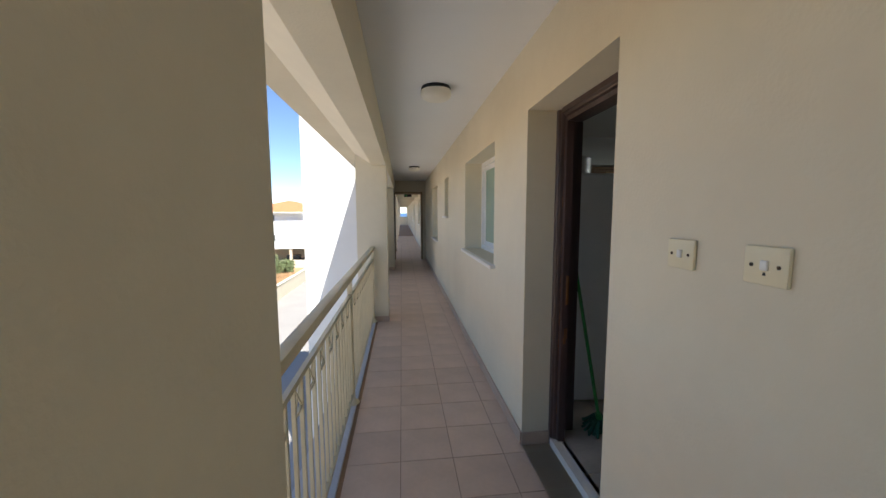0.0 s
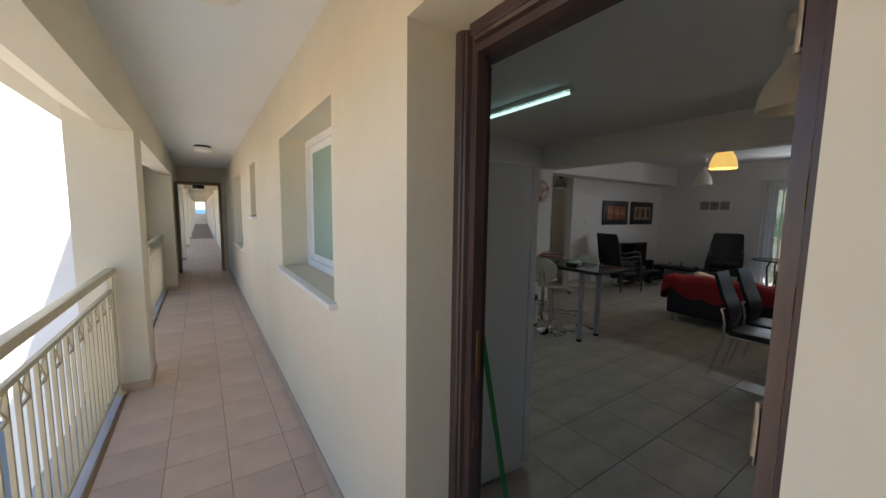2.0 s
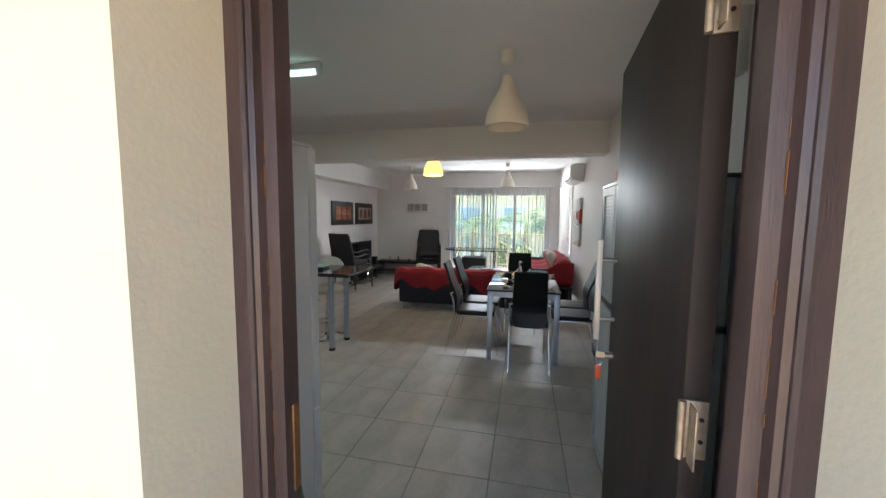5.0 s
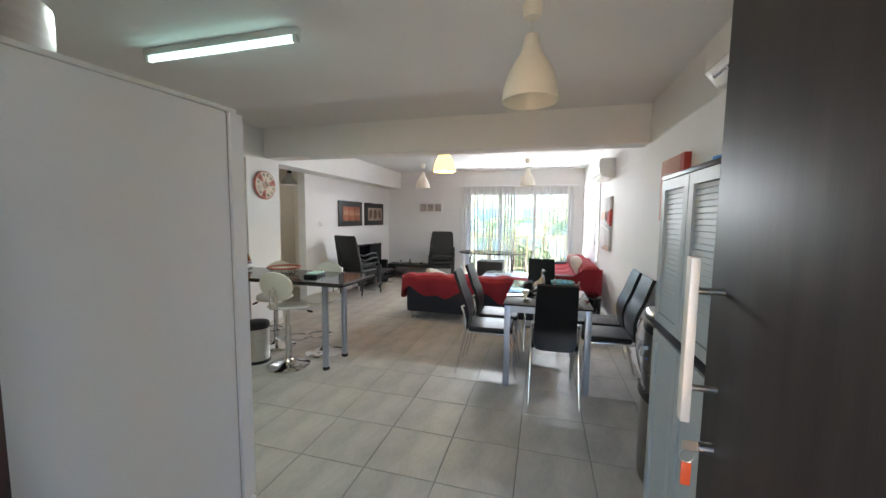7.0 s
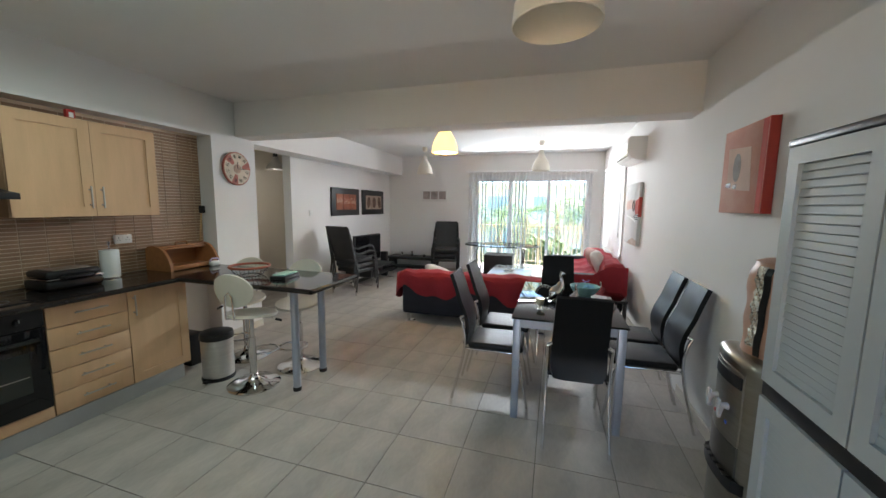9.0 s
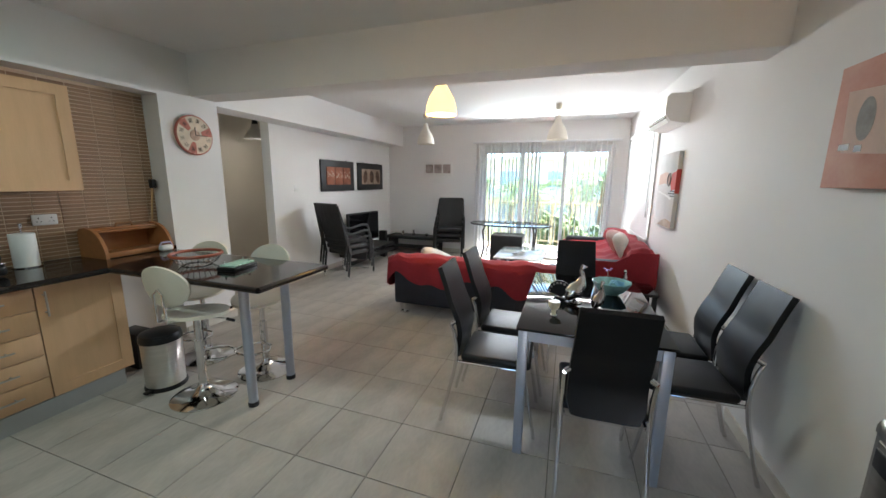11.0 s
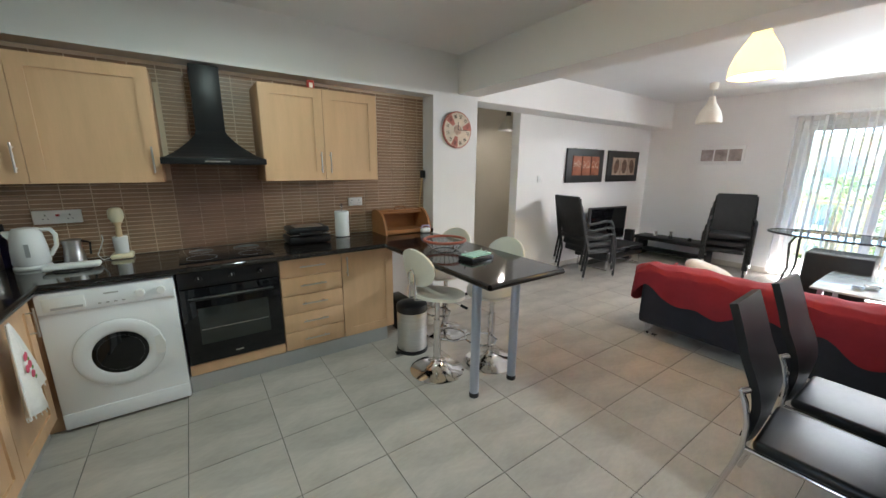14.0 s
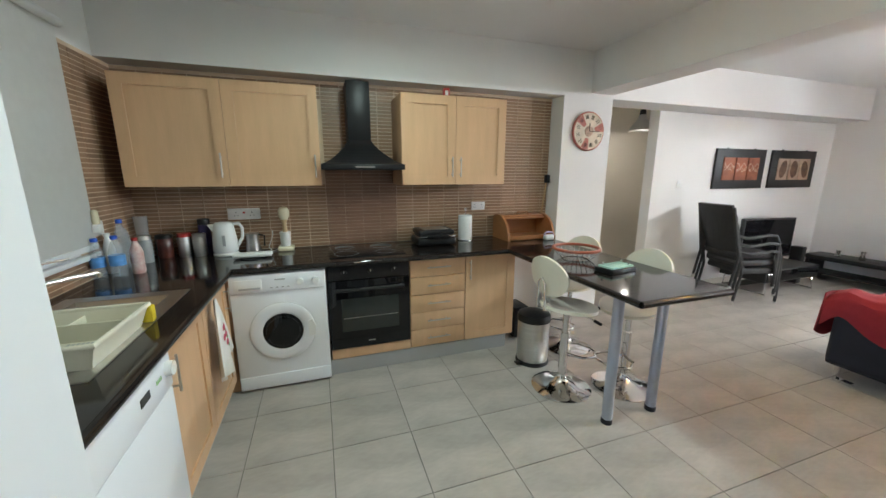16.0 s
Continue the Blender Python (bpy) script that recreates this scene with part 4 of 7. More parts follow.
def kettle():
    t = thing("kettle", "white electric kettle on its base", "kettle", pose(1.66, 5.16, 0.9, 0, 0, 0))
    part("base", lathe([(0.085, 0), (0.088, 0.01), (0.08, 0.022)], seg=26), WHITEP, t)
    part("body", lathe([(0.078, 0.024), (0.085, 0.035), (0.082, 0.12), (0.07, 0.21), (0.062, 0.235)], seg=26), WHITEP, t)
    part("lid", lathe([(0.062, 0.236), (0.055, 0.248), (0.01, 0.256)], seg=22), WHITEP, t)
    part("handle", tube(bmesh.new(), [(0.055, 0, 0.235), (0.105, 0, 0.235), (0.125, 0, 0.20), (0.12, 0, 0.13), (0.085, 0, 0.07)], 0.012, 10), WHITEP, t)
    part("spout", prism([(-0.055, 0.235), (-0.10, 0.235), (-0.07, 0.18)], "y", -0.025, 0.025), WHITEP, t)
    part("gauge", boxes((0.0, 0.02, -0.0845, -0.079, 0.08, 0.16)), PLINTH, t)


kettle()
pot = thing("coffee_pot", "small steel coffee pot", "coffee pot", pose(1.84, 5.21, 0.9))
part("body", lathe([(0.055, 0), (0.055, 0.01), (0.045, 0.1), (0.05, 0.15)], seg=22), STEEL, pot)
part("handle", tube(bmesh.new(), [(0.045, -0.01, 0.14), (0.09, -0.03, 0.13), (0.085, -0.03, 0.05)], 0.006, 8), BLKPL, pot)


def hand_mixer():
    t = thing("hand_blender", "cream hand blender standing on its mount", "blender", pose(2.08, 5.20, 0.9))
    part("mount", rbox(-0.06, 0.06, -0.06, 0.06, 0, 0.035, 0.012), CREAMP, t)
    part("beaker", lathe([(0.038, 0.036), (0.042, 0.15)], seg=20), mat("frosted beaker", (0.72, 0.72, 0.7), 0.3), t)
    part("shaft", lathe([(0.018, 0.15), (0.016, 0.22), (0.026, 0.25)], seg=16), mat("tan plastic", (0.62, 0.45, 0.26), 0.4), t)
    part("head", lathe([(0.028, 0.25), (0.042, 0.28), (0.042, 0.32), (0.03, 0.345), (0.008, 0.352)], seg=20), CREAMP, t)
    part("cord", tube(bmesh.new(), [(-0.06, 0, 0.01), (-0.1, -0.03, 0.004), (-0.13, 0.02, 0.03), (-0.1, 0.08, 0.12), (-0.12, 0.16, 0.23)], 0.0035, 6), WHITEP, t)


hand_mixer()
cloth_ = thing("folded_cloth", "white tea cloth folded on the worktop", "cloth", pose(1.87, 4.98, 0.9))
part("fold", rbox(-0.13, 0.13, -0.045, 0.045, 0.008, 0.04, 0.015, 3), PAPER, cloth_)
part("stand", lathe([(0.09, 0.0), (0.09, 0.006)], seg=24), BLKPL, cloth_)


def socket(x0, x1, z0, z1, y, label, red=False):
    t = thing("wall_socket", label, "socket")
    part("plate", rbox(x0, x1, y - 0.012, y, z0, z1, 0.003), WHITEP, t)
    m = (z0 + z1) / 2
    for k in (0.25, 0.75):
        c = x0 + (x1 - x0) * k
        part("slots", boxes((c - 0.003, c + 0.003, y - 0.0128, y - 0.0115, m + 0.008, m + 0.018), (c - 0.014, c - 0.008, y - 0.0128, y - 0.0115, m - 0.014, m - 0.009), (c + 0.008, c + 0.014, y - 0.0128, y - 0.0115, m - 0.014, m - 0.009)), BLKPL, t)
    part("switch", rbox(x0 + 0.46 * (x1 - x0), x0 + 0.54 * (x1 - x0), y - 0.016, y - 0.0115, m + 0.004, m + 0.018, 0.001), REDPL if red else WHITEP, t)


YT = 5.302
ws = thing("wall_socket", "white double socket with a plug beside the window", "socket")
part("plate", rbox(1.07, 1.082, 4.70, 4.85, 1.14, 1.226, 0.003), WHITEP, ws)
part("plug", rbox(1.082, 1.12, 4.715, 4.765, 1.165, 1.215, 0.008), WHITEP, ws)
part("night_light", lathe([(0.018, 0.0), (0.02, 0.02), (0.016, 0.075), (0.006, 0.085)], 1.10, 4.74, 14), CREAMP, ws).location.z = 1.215
socket(1.67, 1.90, 1.15, 1.238, YT, "white cooker switch and socket plate on tiles", True)
socket(3.745, 3.885, 1.165, 1.242, YT, "white double socket on the brown tiles")


def sandwich_maker():
    t = thing("sandwich_toaster", "black and chrome sandwich toaster", "toaster", pose(3.29, 5.08, 0.9))
    part("base", rbox(-0.17, 0.17, -0.13, 0.13, 0.008, 0.075, 0.02, 3), BLKPL, t)
    part("band", rbox(-0.165, 0.165, -0.134, 0.126, 0.078, 0.09, 0.005), CHROME, t)
    part("lid", rbox(-0.16, 0.16, -0.12, 0.12, 0.092, 0.14, 0.02, 3), BLKPL, t)
    part("lid_plate", rbox(-0.11, 0.11, -0.09, 0.07, 0.139, 0.146, 0.003), SATIN, t)
    part("handle", rbox(-0.09, 0.09, -0.175, -0.125, 0.085, 0.105, 0.008), BLKPL, t)
    for x in (-0.14, 0.14):
        part("foot", lathe([(0.012, 0), (0.012, 0.01)], x, 0, 10), BLKPL, t)


sandwich_maker()
roll = thing("kitchen_roll", "white kitchen paper roll on a steel stand", "paper roll", pose(3.635, 5.18, 0.9))
part("stand", lathe([(0.075, 0), (0.075, 0.008)], seg=24), CHROME, roll)
part("roll", lathe([(0.062, 0.009), (0.064, 0.014), (0.064, 0.228), (0.062, 0.232)], seg=28), PAPER, roll)
part("rod", lathe([(0.006, 0.232), (0.006, 0.27), (0.012, 0.275), (0.012, 0.30), (0.004, 0.305)], seg=12), CHROME, roll)


def bread_bin():
    t = thing("bread_bin", "orange-brown wooden bread bin with its roll front open", "bread bin", pose(4.22, 5.10, 0.9) @ Matrix.Diagonal((1.2, 1.1, 1.15, 1)))
    prof = [(-0.13, 0.0), (0.15, 0.0), (0.15, 0.17), (0.12, 0.192), (0.06, 0.20), (0.0, 0.19), (-0.05, 0.165), (-0.09, 0.125), (-0.12, 0.07), (-0.13, 0.035)]
    for x in (-0.21, 0.19):
        part("side", prism(prof, "x", x, x + 0.02), WALNUT, t)
    part("bottom", boxes((-0.19, 0.19, -0.12, 0.15, 0.004, 0.02)), WALNUT, t)
    part("back", boxes((-0.19, 0.19, 0.135, 0.15, 0.02, 0.185)), WALNUT, t)
    part("top", rbox(-0.19, 0.19, 0.02, 0.134, 0.175, 0.19, 0.003), WALNUT, t)
    part("front_rail", rbox(-0.19, 0.19, -0.128, -0.112, 0.004, 0.04, 0.004), WALNUT, t)
    for k in range(5):
        part("slat", tube(bmesh.new(), [(-0.19, 0.012 + 0.022 * k, 0.166), (0.19, 0.012 + 0.022 * k, 0.166)], 0.008, 8), WALNUT, t)
    part("handle", tube(bmesh.new(), [(-0.05, 0.04, 0.19), (-0.045, 0.04, 0.215), (0.045, 0.04, 0.215), (0.05, 0.04, 0.19)], 0.006, 8), WALNUT, t)


bread_bin()
iron = thing("kitchen_iron", "small white cordless gadget on the worktop", "gadget", pose(4.38, 4.92, 0.9))
part("body", rbox(-0.05, 0.05, -0.03, 0.03, 0, 0.05, 0.02, 3), WHITEP, iron)
part("grip", tube(bmesh.new(), [(-0.05, 0, 0.05), (-0.03, 0, 0.075), (0.04, 0, 0.07), (0.05, 0, 0.04)], 0.008, 8), mat("lilac plastic", (0.45, 0.38, 0.55), 0.4), iron)


def bbq_tool():
    t = thing("cleaning_brush", "brush with a wooden handle hung in the recess corner", "brush", pose(4.50, 5.26, 0.9))
    part("handle", tube(bmesh.new(), [(0, 0, 0.12), (0.05, 0.0, 0.52)], 0.008, 8), mat("pale wood stick", (0.55, 0.36, 0.18), 0.5), t)
    part("head", rbox(0.035, 0.075, -0.03, 0.02, 0.52, 0.6, 0.008), BLKPL, t)
    part("holder", boxes((-0.03, 0.03, -0.02, 0.02, 0.0, 0.2)), mat("clear bottle grey", (0.42, 0.45, 0.48), 0.2), t)


bbq_tool()
red_tin = thing("matchbox", "small red box standing on the wall cabinet", "box")
part("body", rbox(3.36, 3.41, 5.0, 5.035, 2.115, 2.185, 0.002), REDPL, red_tin)
part("paper_band", boxes((3.372, 3.398, 4.998, 5.0, 2.13, 2.165)), PAPER, red_tin)


def wire_basket():
    t = thing("fruit_basket", "wire fruit basket with a reddish wooden rim", "basket", pose(4.11, 4.20, 0.9))
    part("foot_ring", tube(bmesh.new(), [(0.09 * math.cos(a), 0.09 * math.sin(a), 0.004) for a in [k * math.pi / 14 for k in range(28)]], 0.003, 6, True), CHROME, t)
    for k in range(26):
        a = 2 * math.pi * k / 26
        part("wire", tube(bmesh.new(), [(0.09 * math.cos(a), 0.09 * math.sin(a), 0.004), (0.13 * math.cos(a), 0.13 * math.sin(a), 0.03), (0.155 * math.cos(a), 0.155 * math.sin(a), 0.075)], 0.0018, 5), CHROME, t)
    part("rim", tube(bmesh.new(), [(0.16 * math.cos(a), 0.16 * math.sin(a), 0.08) for a in [k * math.pi / 20 for k in range(40)]], 0.011, 8, True), mat("reddish wood rim", (0.36, 0.09, 0.05), 0.4, vary=0.1), t)


wire_basket()
tray = thing("glass_tray", "black tray with pale green glass coasters", "tray", pose(4.13, 3.84, 0.9, 0, 0, 8))
part("tray_base", rbox(-0.11, 0.11, -0.07, 0.07, 0.0, 0.028, 0.004), BLKPL, tray)
for k in range(5):
    part("coaster", rbox(-0.095 + 0.04 * k, -0.058 + 0.04 * k, -0.055, 0.055, 0.0285, 0.042, 0.003), mat("pale green glass", (0.42, 0.66, 0.55), 0.15), tray)
for x, y in ((-0.08, 0.03), (0.06, -0.04), (0.09, 0.03)):
    part("peg", lathe([(0.006, 0.042), (0.006, 0.062)], x, y, 8), CHROME, tray)


def bar_stool(x, y, turn, seat_z=0.62):
    t = thing("bar_stool", "ivory swivel bar stool with a round chrome base", "bar stool", pose(x, y, 0, 0, 0, turn), "stools at the breakfast bar")
    part("base", lathe([(0.205, 0), (0.207, 0.008), (0.19, 0.018), (0.12, 0.035), (0.06, 0.055), (0.033, 0.085), (0.03, 0.11)], seg=36), CHROME, t)
    part("column", tube(bmesh.new(), [(0, 0, 0.1), (0, 0, 0.42)], 0.028, 18), CHROME, t)
    part("piston", tube(bmesh.new(), [(0, 0, 0.42), (0, 0, seat_z - 0.03)], 0.019, 16), CHROME, t)
    part("foot_rest", tube(bmesh.new(), [(0.03, 0.0, 0.25), (0.08, 0.10, 0.25), (0.17, 0.13, 0.25), (0.235, 0.07, 0.25), (0.25, 0, 0.25), (0.235, -0.07, 0.25), (0.17, -0.13, 0.25), (0.08, -0.10, 0.25), (0.03, 0, 0.25)], 0.009, 8), CHROME, t)
    def seat(u, v):
        a, r = 2 * math.pi * u, v
        return (0.02 + 0.20 * r * math.cos(a) * (1 - 0.1 * math.sin(a) ** 2), 0.195 * r * math.sin(a), seat_z + 0.025 * r * r * (0.4 - math.cos(a)) * 0.8)
    part("seat", sheet(seat, 28, 5, 0.022), IVORY, t)
    def back(u, v):
        a, r = 2 * math.pi * u, v
        py, pz = 0.17 * r * math.cos(a), 0.135 * r * math.sin(a)
        return (-0.215 - 0.05 * (pz / 0.135) * 0.5 + 1.2 * py * py, py, seat_z + 0.235 + pz)
    part("backrest", sheet(back, 28, 5, 0.018), IVORY, t)
    part("back_bar", tube(bmesh.new(), [(-0.10, 0.035, seat_z - 0.012), (-0.235, 0.035, seat_z + 0.02), (-0.24, 0.03, seat_z + 0.2), (-0.235, 0.0, seat_z + 0.23), (-0.24, -0.03, seat_z + 0.2), (-0.235, -0.035, seat_z + 0.02), (-0.10, -0.035, seat_z - 0.012)], 0.008, 8), CHROME, t)
    lever = part("lever", tube(bmesh.new(), [(0, 0, seat_z - 0.03), (0.06, -0.14, seat_z - 0.05), (0.075, -0.17, seat_z - 0.06)], 0.005, 8), CHROME, t)
    part("lever_knob", tube(bmesh.new(), [(0.075, -0.17, seat_z - 0.06), (0.1, -0.215, seat_z - 0.08)], 0.011, 10), BLKPL, lever)
    return t


bar_stool(3.93, 4.03, 8)
bar_stool(4.36, 3.90, 196)
bar_stool(4.37, 4.55, 205, 0.60)


def pedal_bin():
    t = thing("pedal_bin", "brushed steel pedal bin with a black lid", "bin", pose(3.94, 4.43, 0))
    part("base", lathe([(0.132, 0.0), (0.134, 0.012), (0.128, 0.03)], seg=30), BLKPL, t)
    part("body", lathe([(0.124, 0.03), (0.126, 0.36)], seg=30), STEEL, t)
    part("collar", lathe([(0.131, 0.36), (0.133, 0.38), (0.128, 0.40)], seg=30), BLKPL, t)
    part("lid", lathe([(0.13, 0.401), (0.125, 0.415), (0.08, 0.428), (0.01, 0.432)], seg=30), BLKPL, t)
    part("pedal", rbox(-0.17, -0.115, -0.05, -0.005, 0.012, 0.024, 0.004), BLKPL, t)


pedal_bin()
spk = thing("floor_box", "black box standing on the floor under the bar", "box")
part("body", rbox(4.0, 4.14, 4.83, 5.05, 0.0, 0.30, 0.008), BLKPL, spk)
towel = thing("tea_towel", "white tea towel with a pink floral print and fringe", "towel")


def hang(u, v):
    """The towel gathers at the door handle and spreads toward its uneven hem."""
    d = 1 - v
    y = 4.235 + (u - 0.45) * (0.04 + 0.30 * d ** 0.8) + 0.03 * d
    return (1.783 + 0.016 * math.sin(u * 11 + 1.5) * (0.3 + d) + 0.012 * d, y, 0.84 - (0.36 + 0.11 * math.sin(u * 2.6 + 0.3)) * d)


part("cloth", sheet(hang, 22, 22, 0.004), mat("towel cotton", (0.78, 0.76, 0.72), 0.95, scale=9, vary=0.05, bump=0.3), towel)
for k, (u, v) in enumerate(((0.55, 0.62), (0.62, 0.52), (0.50, 0.50), (0.70, 0.60), (0.58, 0.42))):
    p = Vector(hang(u, v))
    part("flower", lathe([(0.020, 0.0), (0.017, 0.003), (0.004, 0.004)], seg=9), mat("rose print", (0.55, 0.09, 0.14), 0.9), towel).matrix_basis = pose(p.x + 0.0045, p.y, p.z, 0, 90, 0)
    part("leaf_print", lathe([(0.011, 0.0), (0.008, 0.002)], seg=6), mat("leaf print", (0.12, 0.28, 0.08), 0.9), towel).matrix_basis = pose(p.x + 0.004, p.y + 0.024, p.z - 0.026, 0, 90, 0)
for k in range(16):
    p = Vector(hang((k + 0.5) / 16, 0.0))
    part("fringe", tube(bmesh.new(), [p + Vector((0, 0, 0.004)), p + Vector((0.003, 0.004 * math.sin(k), -0.022))], 0.0025, 5), PAPER, towel)



def fridge():
    t = thing("fridge", "tall white fridge freezer beside the entrance", "fridge", pose(1.14, 2.466, 0, 0, 0, -5))
    d, w = 0.65, 0.585
    part("body", rbox(0, d - 0.06, 0, w, 0.02, 1.80, 0.008), WHITEE, t)
    def front(z0, z1):
        bm = bmesh.new()
        pts = [(d - 0.052, 0.0), (d - 0.012, 0.0)] + [(d - 0.012 + 0.022 * math.sin(math.pi * k / 10), w * k / 10) for k in range(1, 10)] + [(d - 0.012, w), (d - 0.052, w)]
        prism(pts, "z", z0, z1, bm)
        return bm
    part("freezer_door", front(0.05, 0.655), WHITEE, t)
    part("fridge_door", front(0.668, 1.80), WHITEE, t)
    part("seal", boxes((d - 0.06, d - 0.053, 0.01, w - 0.01, 0.05, 1.79)), PLINTH, t)
    part("top_trim", rbox(0.02, d - 0.03, 0.0, w, 1.8, 1.812, 0.003), WHITEP, t)
    part("foot", boxes((0.03, 0.09, 0.03, 0.09, 0, 0.02), (0.03, 0.09, w - 0.09, w - 0.03, 0, 0.02), (d - 0.14, d - 0.08, 0.03, 0.09, 0, 0.02), (d - 0.14, d - 0.08, w - 0.09, w - 0.03, 0, 0.02)), BLKPL, t)


fridge()
bowl = thing("metal_pot", "steel cooking pot standing on the fridge", "pot", pose(1.36, 2.68, 1.813))
part("body", lathe([(0.13, 0), (0.14, 0.01), (0.14, 0.13)], seg=28), STEEL, bowl)
part("lid", lathe([(0.143, 0.13), (0.1, 0.15), (0.02, 0.16), (0.02, 0.18)], seg=28), STEEL, bowl)


def mop():
    t = thing("mop", "green mop leaning by the door with a cloth head", "mop", pose(1.19, 2.12, 0))
    part("stick", tube(bmesh.new(), [(0.14, -0.02, 0.06), (-0.055, 0.045, 1.22)], 0.0115, 10), GREENP, t)
    part("socket", tube(bmesh.new(), [(0.15, -0.02, 0.03), (0.13, -0.02, 0.12)], [0.028, 0.018], 10), GREENP, t)
    g = bmesh.new()
    rnd = random.Random(3)
    for k in range(60):
        a, r = rnd.uniform(0, 6.28), rnd.uniform(0.06, 0.14)
        c, s = math.cos(a), math.sin(a)
        tube(g, [(0.15, -0.02, 0.06), (0.15 + 0.5 * r * c, -0.02 + 0.5 * r * s, 0.06 + rnd.uniform(0, 0.02)), (0.15 + r * c, -0.02 + r * s, 0.012), (0.15 + r * 1.1 * c, -0.02 + r * 1.1 * s, 0.009)], 0.008, 5)
    part("mop_head", g, GREENR, t)


mop()

# ---- dining ----
def pendant(x, y, lit=False, label="white bell-shaped pendant lamp on a white cable"):
    t = thing("pendant_lamp", label, "pendant lamp", pose(x, y, H))
    part("ceiling_cap", lathe([(0.012, -0.085), (0.04, -0.078), (0.05, -0.05), (0.05, -0.01), (0.046, 0.0)], seg=24), SHADE, t)
    part("cable", tube(bmesh.new(), [(0, 0, -0.08), (0, 0, -0.19)], 0.003, 6), SHADE, t)
    prof = [(0.022, -0.16), (0.036, -0.165), (0.042, -0.20), (0.05, -0.24), (0.085, -0.30), (0.12, -0.36), (0.142, -0.43), (0.149, -0.50), (0.145, -0.503), (0.138, -0.43), (0.115, -0.36), (0.08, -0.305), (0.045, -0.25), (0.03, -0.2)]
    part("shade", lathe(prof, seg=36, cap=False), SHADEON if lit else SHADE, t)
    part("bulb", lathe([(0.012, -0.30), (0.03, -0.34), (0.03, -0.37), (0.01, -0.4)], seg=16), BULB if lit else WHITEP, t)


pendant(2.95, 1.67)
pendant(5.69, 2.89, True, "lit pendant lamp glowing yellow behind the beam")
pendant(8.08, 1.90)
pendant(8.32, 4.09)


def tube_lamp():
    t = thing("fluorescent_lamp", "lit fluorescent tube lamp under the kitchen ceiling", "tube lamp", pose(2.86, 0.0, H))
    part("housing", rbox(-0.022, 0.022, 3.02, 4.25, -0.045, 0.0, 0.004), WHITEP, t)
    for y in (3.03, 4.21):
        part("end_cap", rbox(-0.02, 0.02, y, y + 0.03, -0.085, -0.045, 0.003), WHITEP, t)
    part("tube", tube(bmesh.new(), [(0, 3.06, -0.068), (0, 4.21, -0.068)], 0.014, 12), TUBEON, t)


tube_lamp()
hp = thing("hall_pendant", "brushed metal pendant lamp hanging in the inner hall", "pendant lamp", pose(6.5, 6.0, 2.6))
part("cable", tube(bmesh.new(), [(0, 0, 0), (0, 0, -0.26)], 0.004, 6), BLKPL, hp)
part("cap", lathe([(0.02, -0.25), (0.034, -0.26), (0.04, -0.32), (0.036, -0.325)], seg=24), BLKPL, hp)
part("shade", lathe([(0.036, -0.32), (0.046, -0.33), (0.05, -0.37), (0.10, -0.43), (0.145, -0.50), (0.152, -0.525), (0.145, -0.525), (0.095, -0.435), (0.045, -0.375)], seg=32, cap=False), STEEL, hp)
part("bulb", lathe([(0.02, -0.43), (0.035, -0.47), (0.025, -0.505)], seg=14), BULB, hp)


def dining_table():
    t = thing("dining_table", "dining table with a black glass top and silver legs", "table", pose(4.10, 1.145, 0))
    w, d = 1.26, 0.755
    part("tabletop", rbox(0, w, 0, d, 0.746, 0.761, 0.003), BLKGLS, t)
    for x in (0.012, w - 0.062):
        for y in (0.012, d - 0.062):
            part("leg", rbox(x, x + 0.05, y, y + 0.05, 0, 0.744, 0.004), GREYMET, t)
    for y in (0.02, d - 0.045):
        part("apron", boxes((0.064, w - 0.064, y, y + 0.025, 0.685, 0.742)), GREYMET, t)
    for x in (0.02, w - 0.045):
        part("apron", boxes((x, x + 0.025, 0.064, d - 0.064, 0.685, 0.742)), GREYMET, t)
    part("slide_rail", boxes((0.064, w - 0.064, 0.35, 0.40, 0.70, 0.742)), GREYMET, t)


dining_table()


def dining_chair():
    """Front along +x; the origin on the floor under the seat's middle."""
    t = thing("dining_chair", "black leatherette dining chair with curved chrome legs", "chair", None, "chairs round the dining table")
    part("seat", rbox(-0.19, 0.23, -0.195, 0.195, 0.43, 0.478, 0.02, 4), BLKLEA, t)

    def back(u, v):
        w = 0.156 + 0.022 * (1 - v) - 0.05 * max(0, 0.12 - v) / 0.12 * abs(u - 0.5)
        x = -0.20 + 0.022 * math.sin(math.pi * min(1, v / 0.62)) - 0.19 * max(0, v - 0.26) ** 1.35
        return (x - 0.012 * ((u - 0.5) * 2) ** 2 * (1 - v), (u - 0.5) * 2 * w, 0.425 + 0.58 * v + 0.012 * ((u - 0.5) * 2) ** 4 * (1 - v))
    part("backrest", sheet(back, 10, 22, 0.03), BLKLEA, t)
    for y in (-0.19, 0.19):
        part("back_leg", tube(bmesh.new(), [(-0.315, y * 1.04, 0.0), (-0.275, y * 1.02, 0.16), (-0.232, y, 0.34), (-0.216, y, 0.44), (-0.216, y, 0.53), (-0.235, y, 0.62), (-0.255, y, 0.665)], 0.011, 12), CHROME, t)
        part("knob", tube(bmesh.new(), [(-0.255, y * 1.02, 0.663), (-0.235, y * 0.9, 0.672)], 0.0135, 12), CHROME, t)
        part("front_leg", tube(bmesh.new(), [(0.27, y, 0.0), (0.235, y, 0.2), (0.20, y * 0.97, 0.38), (0.165, y * 0.95, 0.42), (-0.21, y * 0.95, 0.42)], 0.010, 12), CHROME, t)
    return t


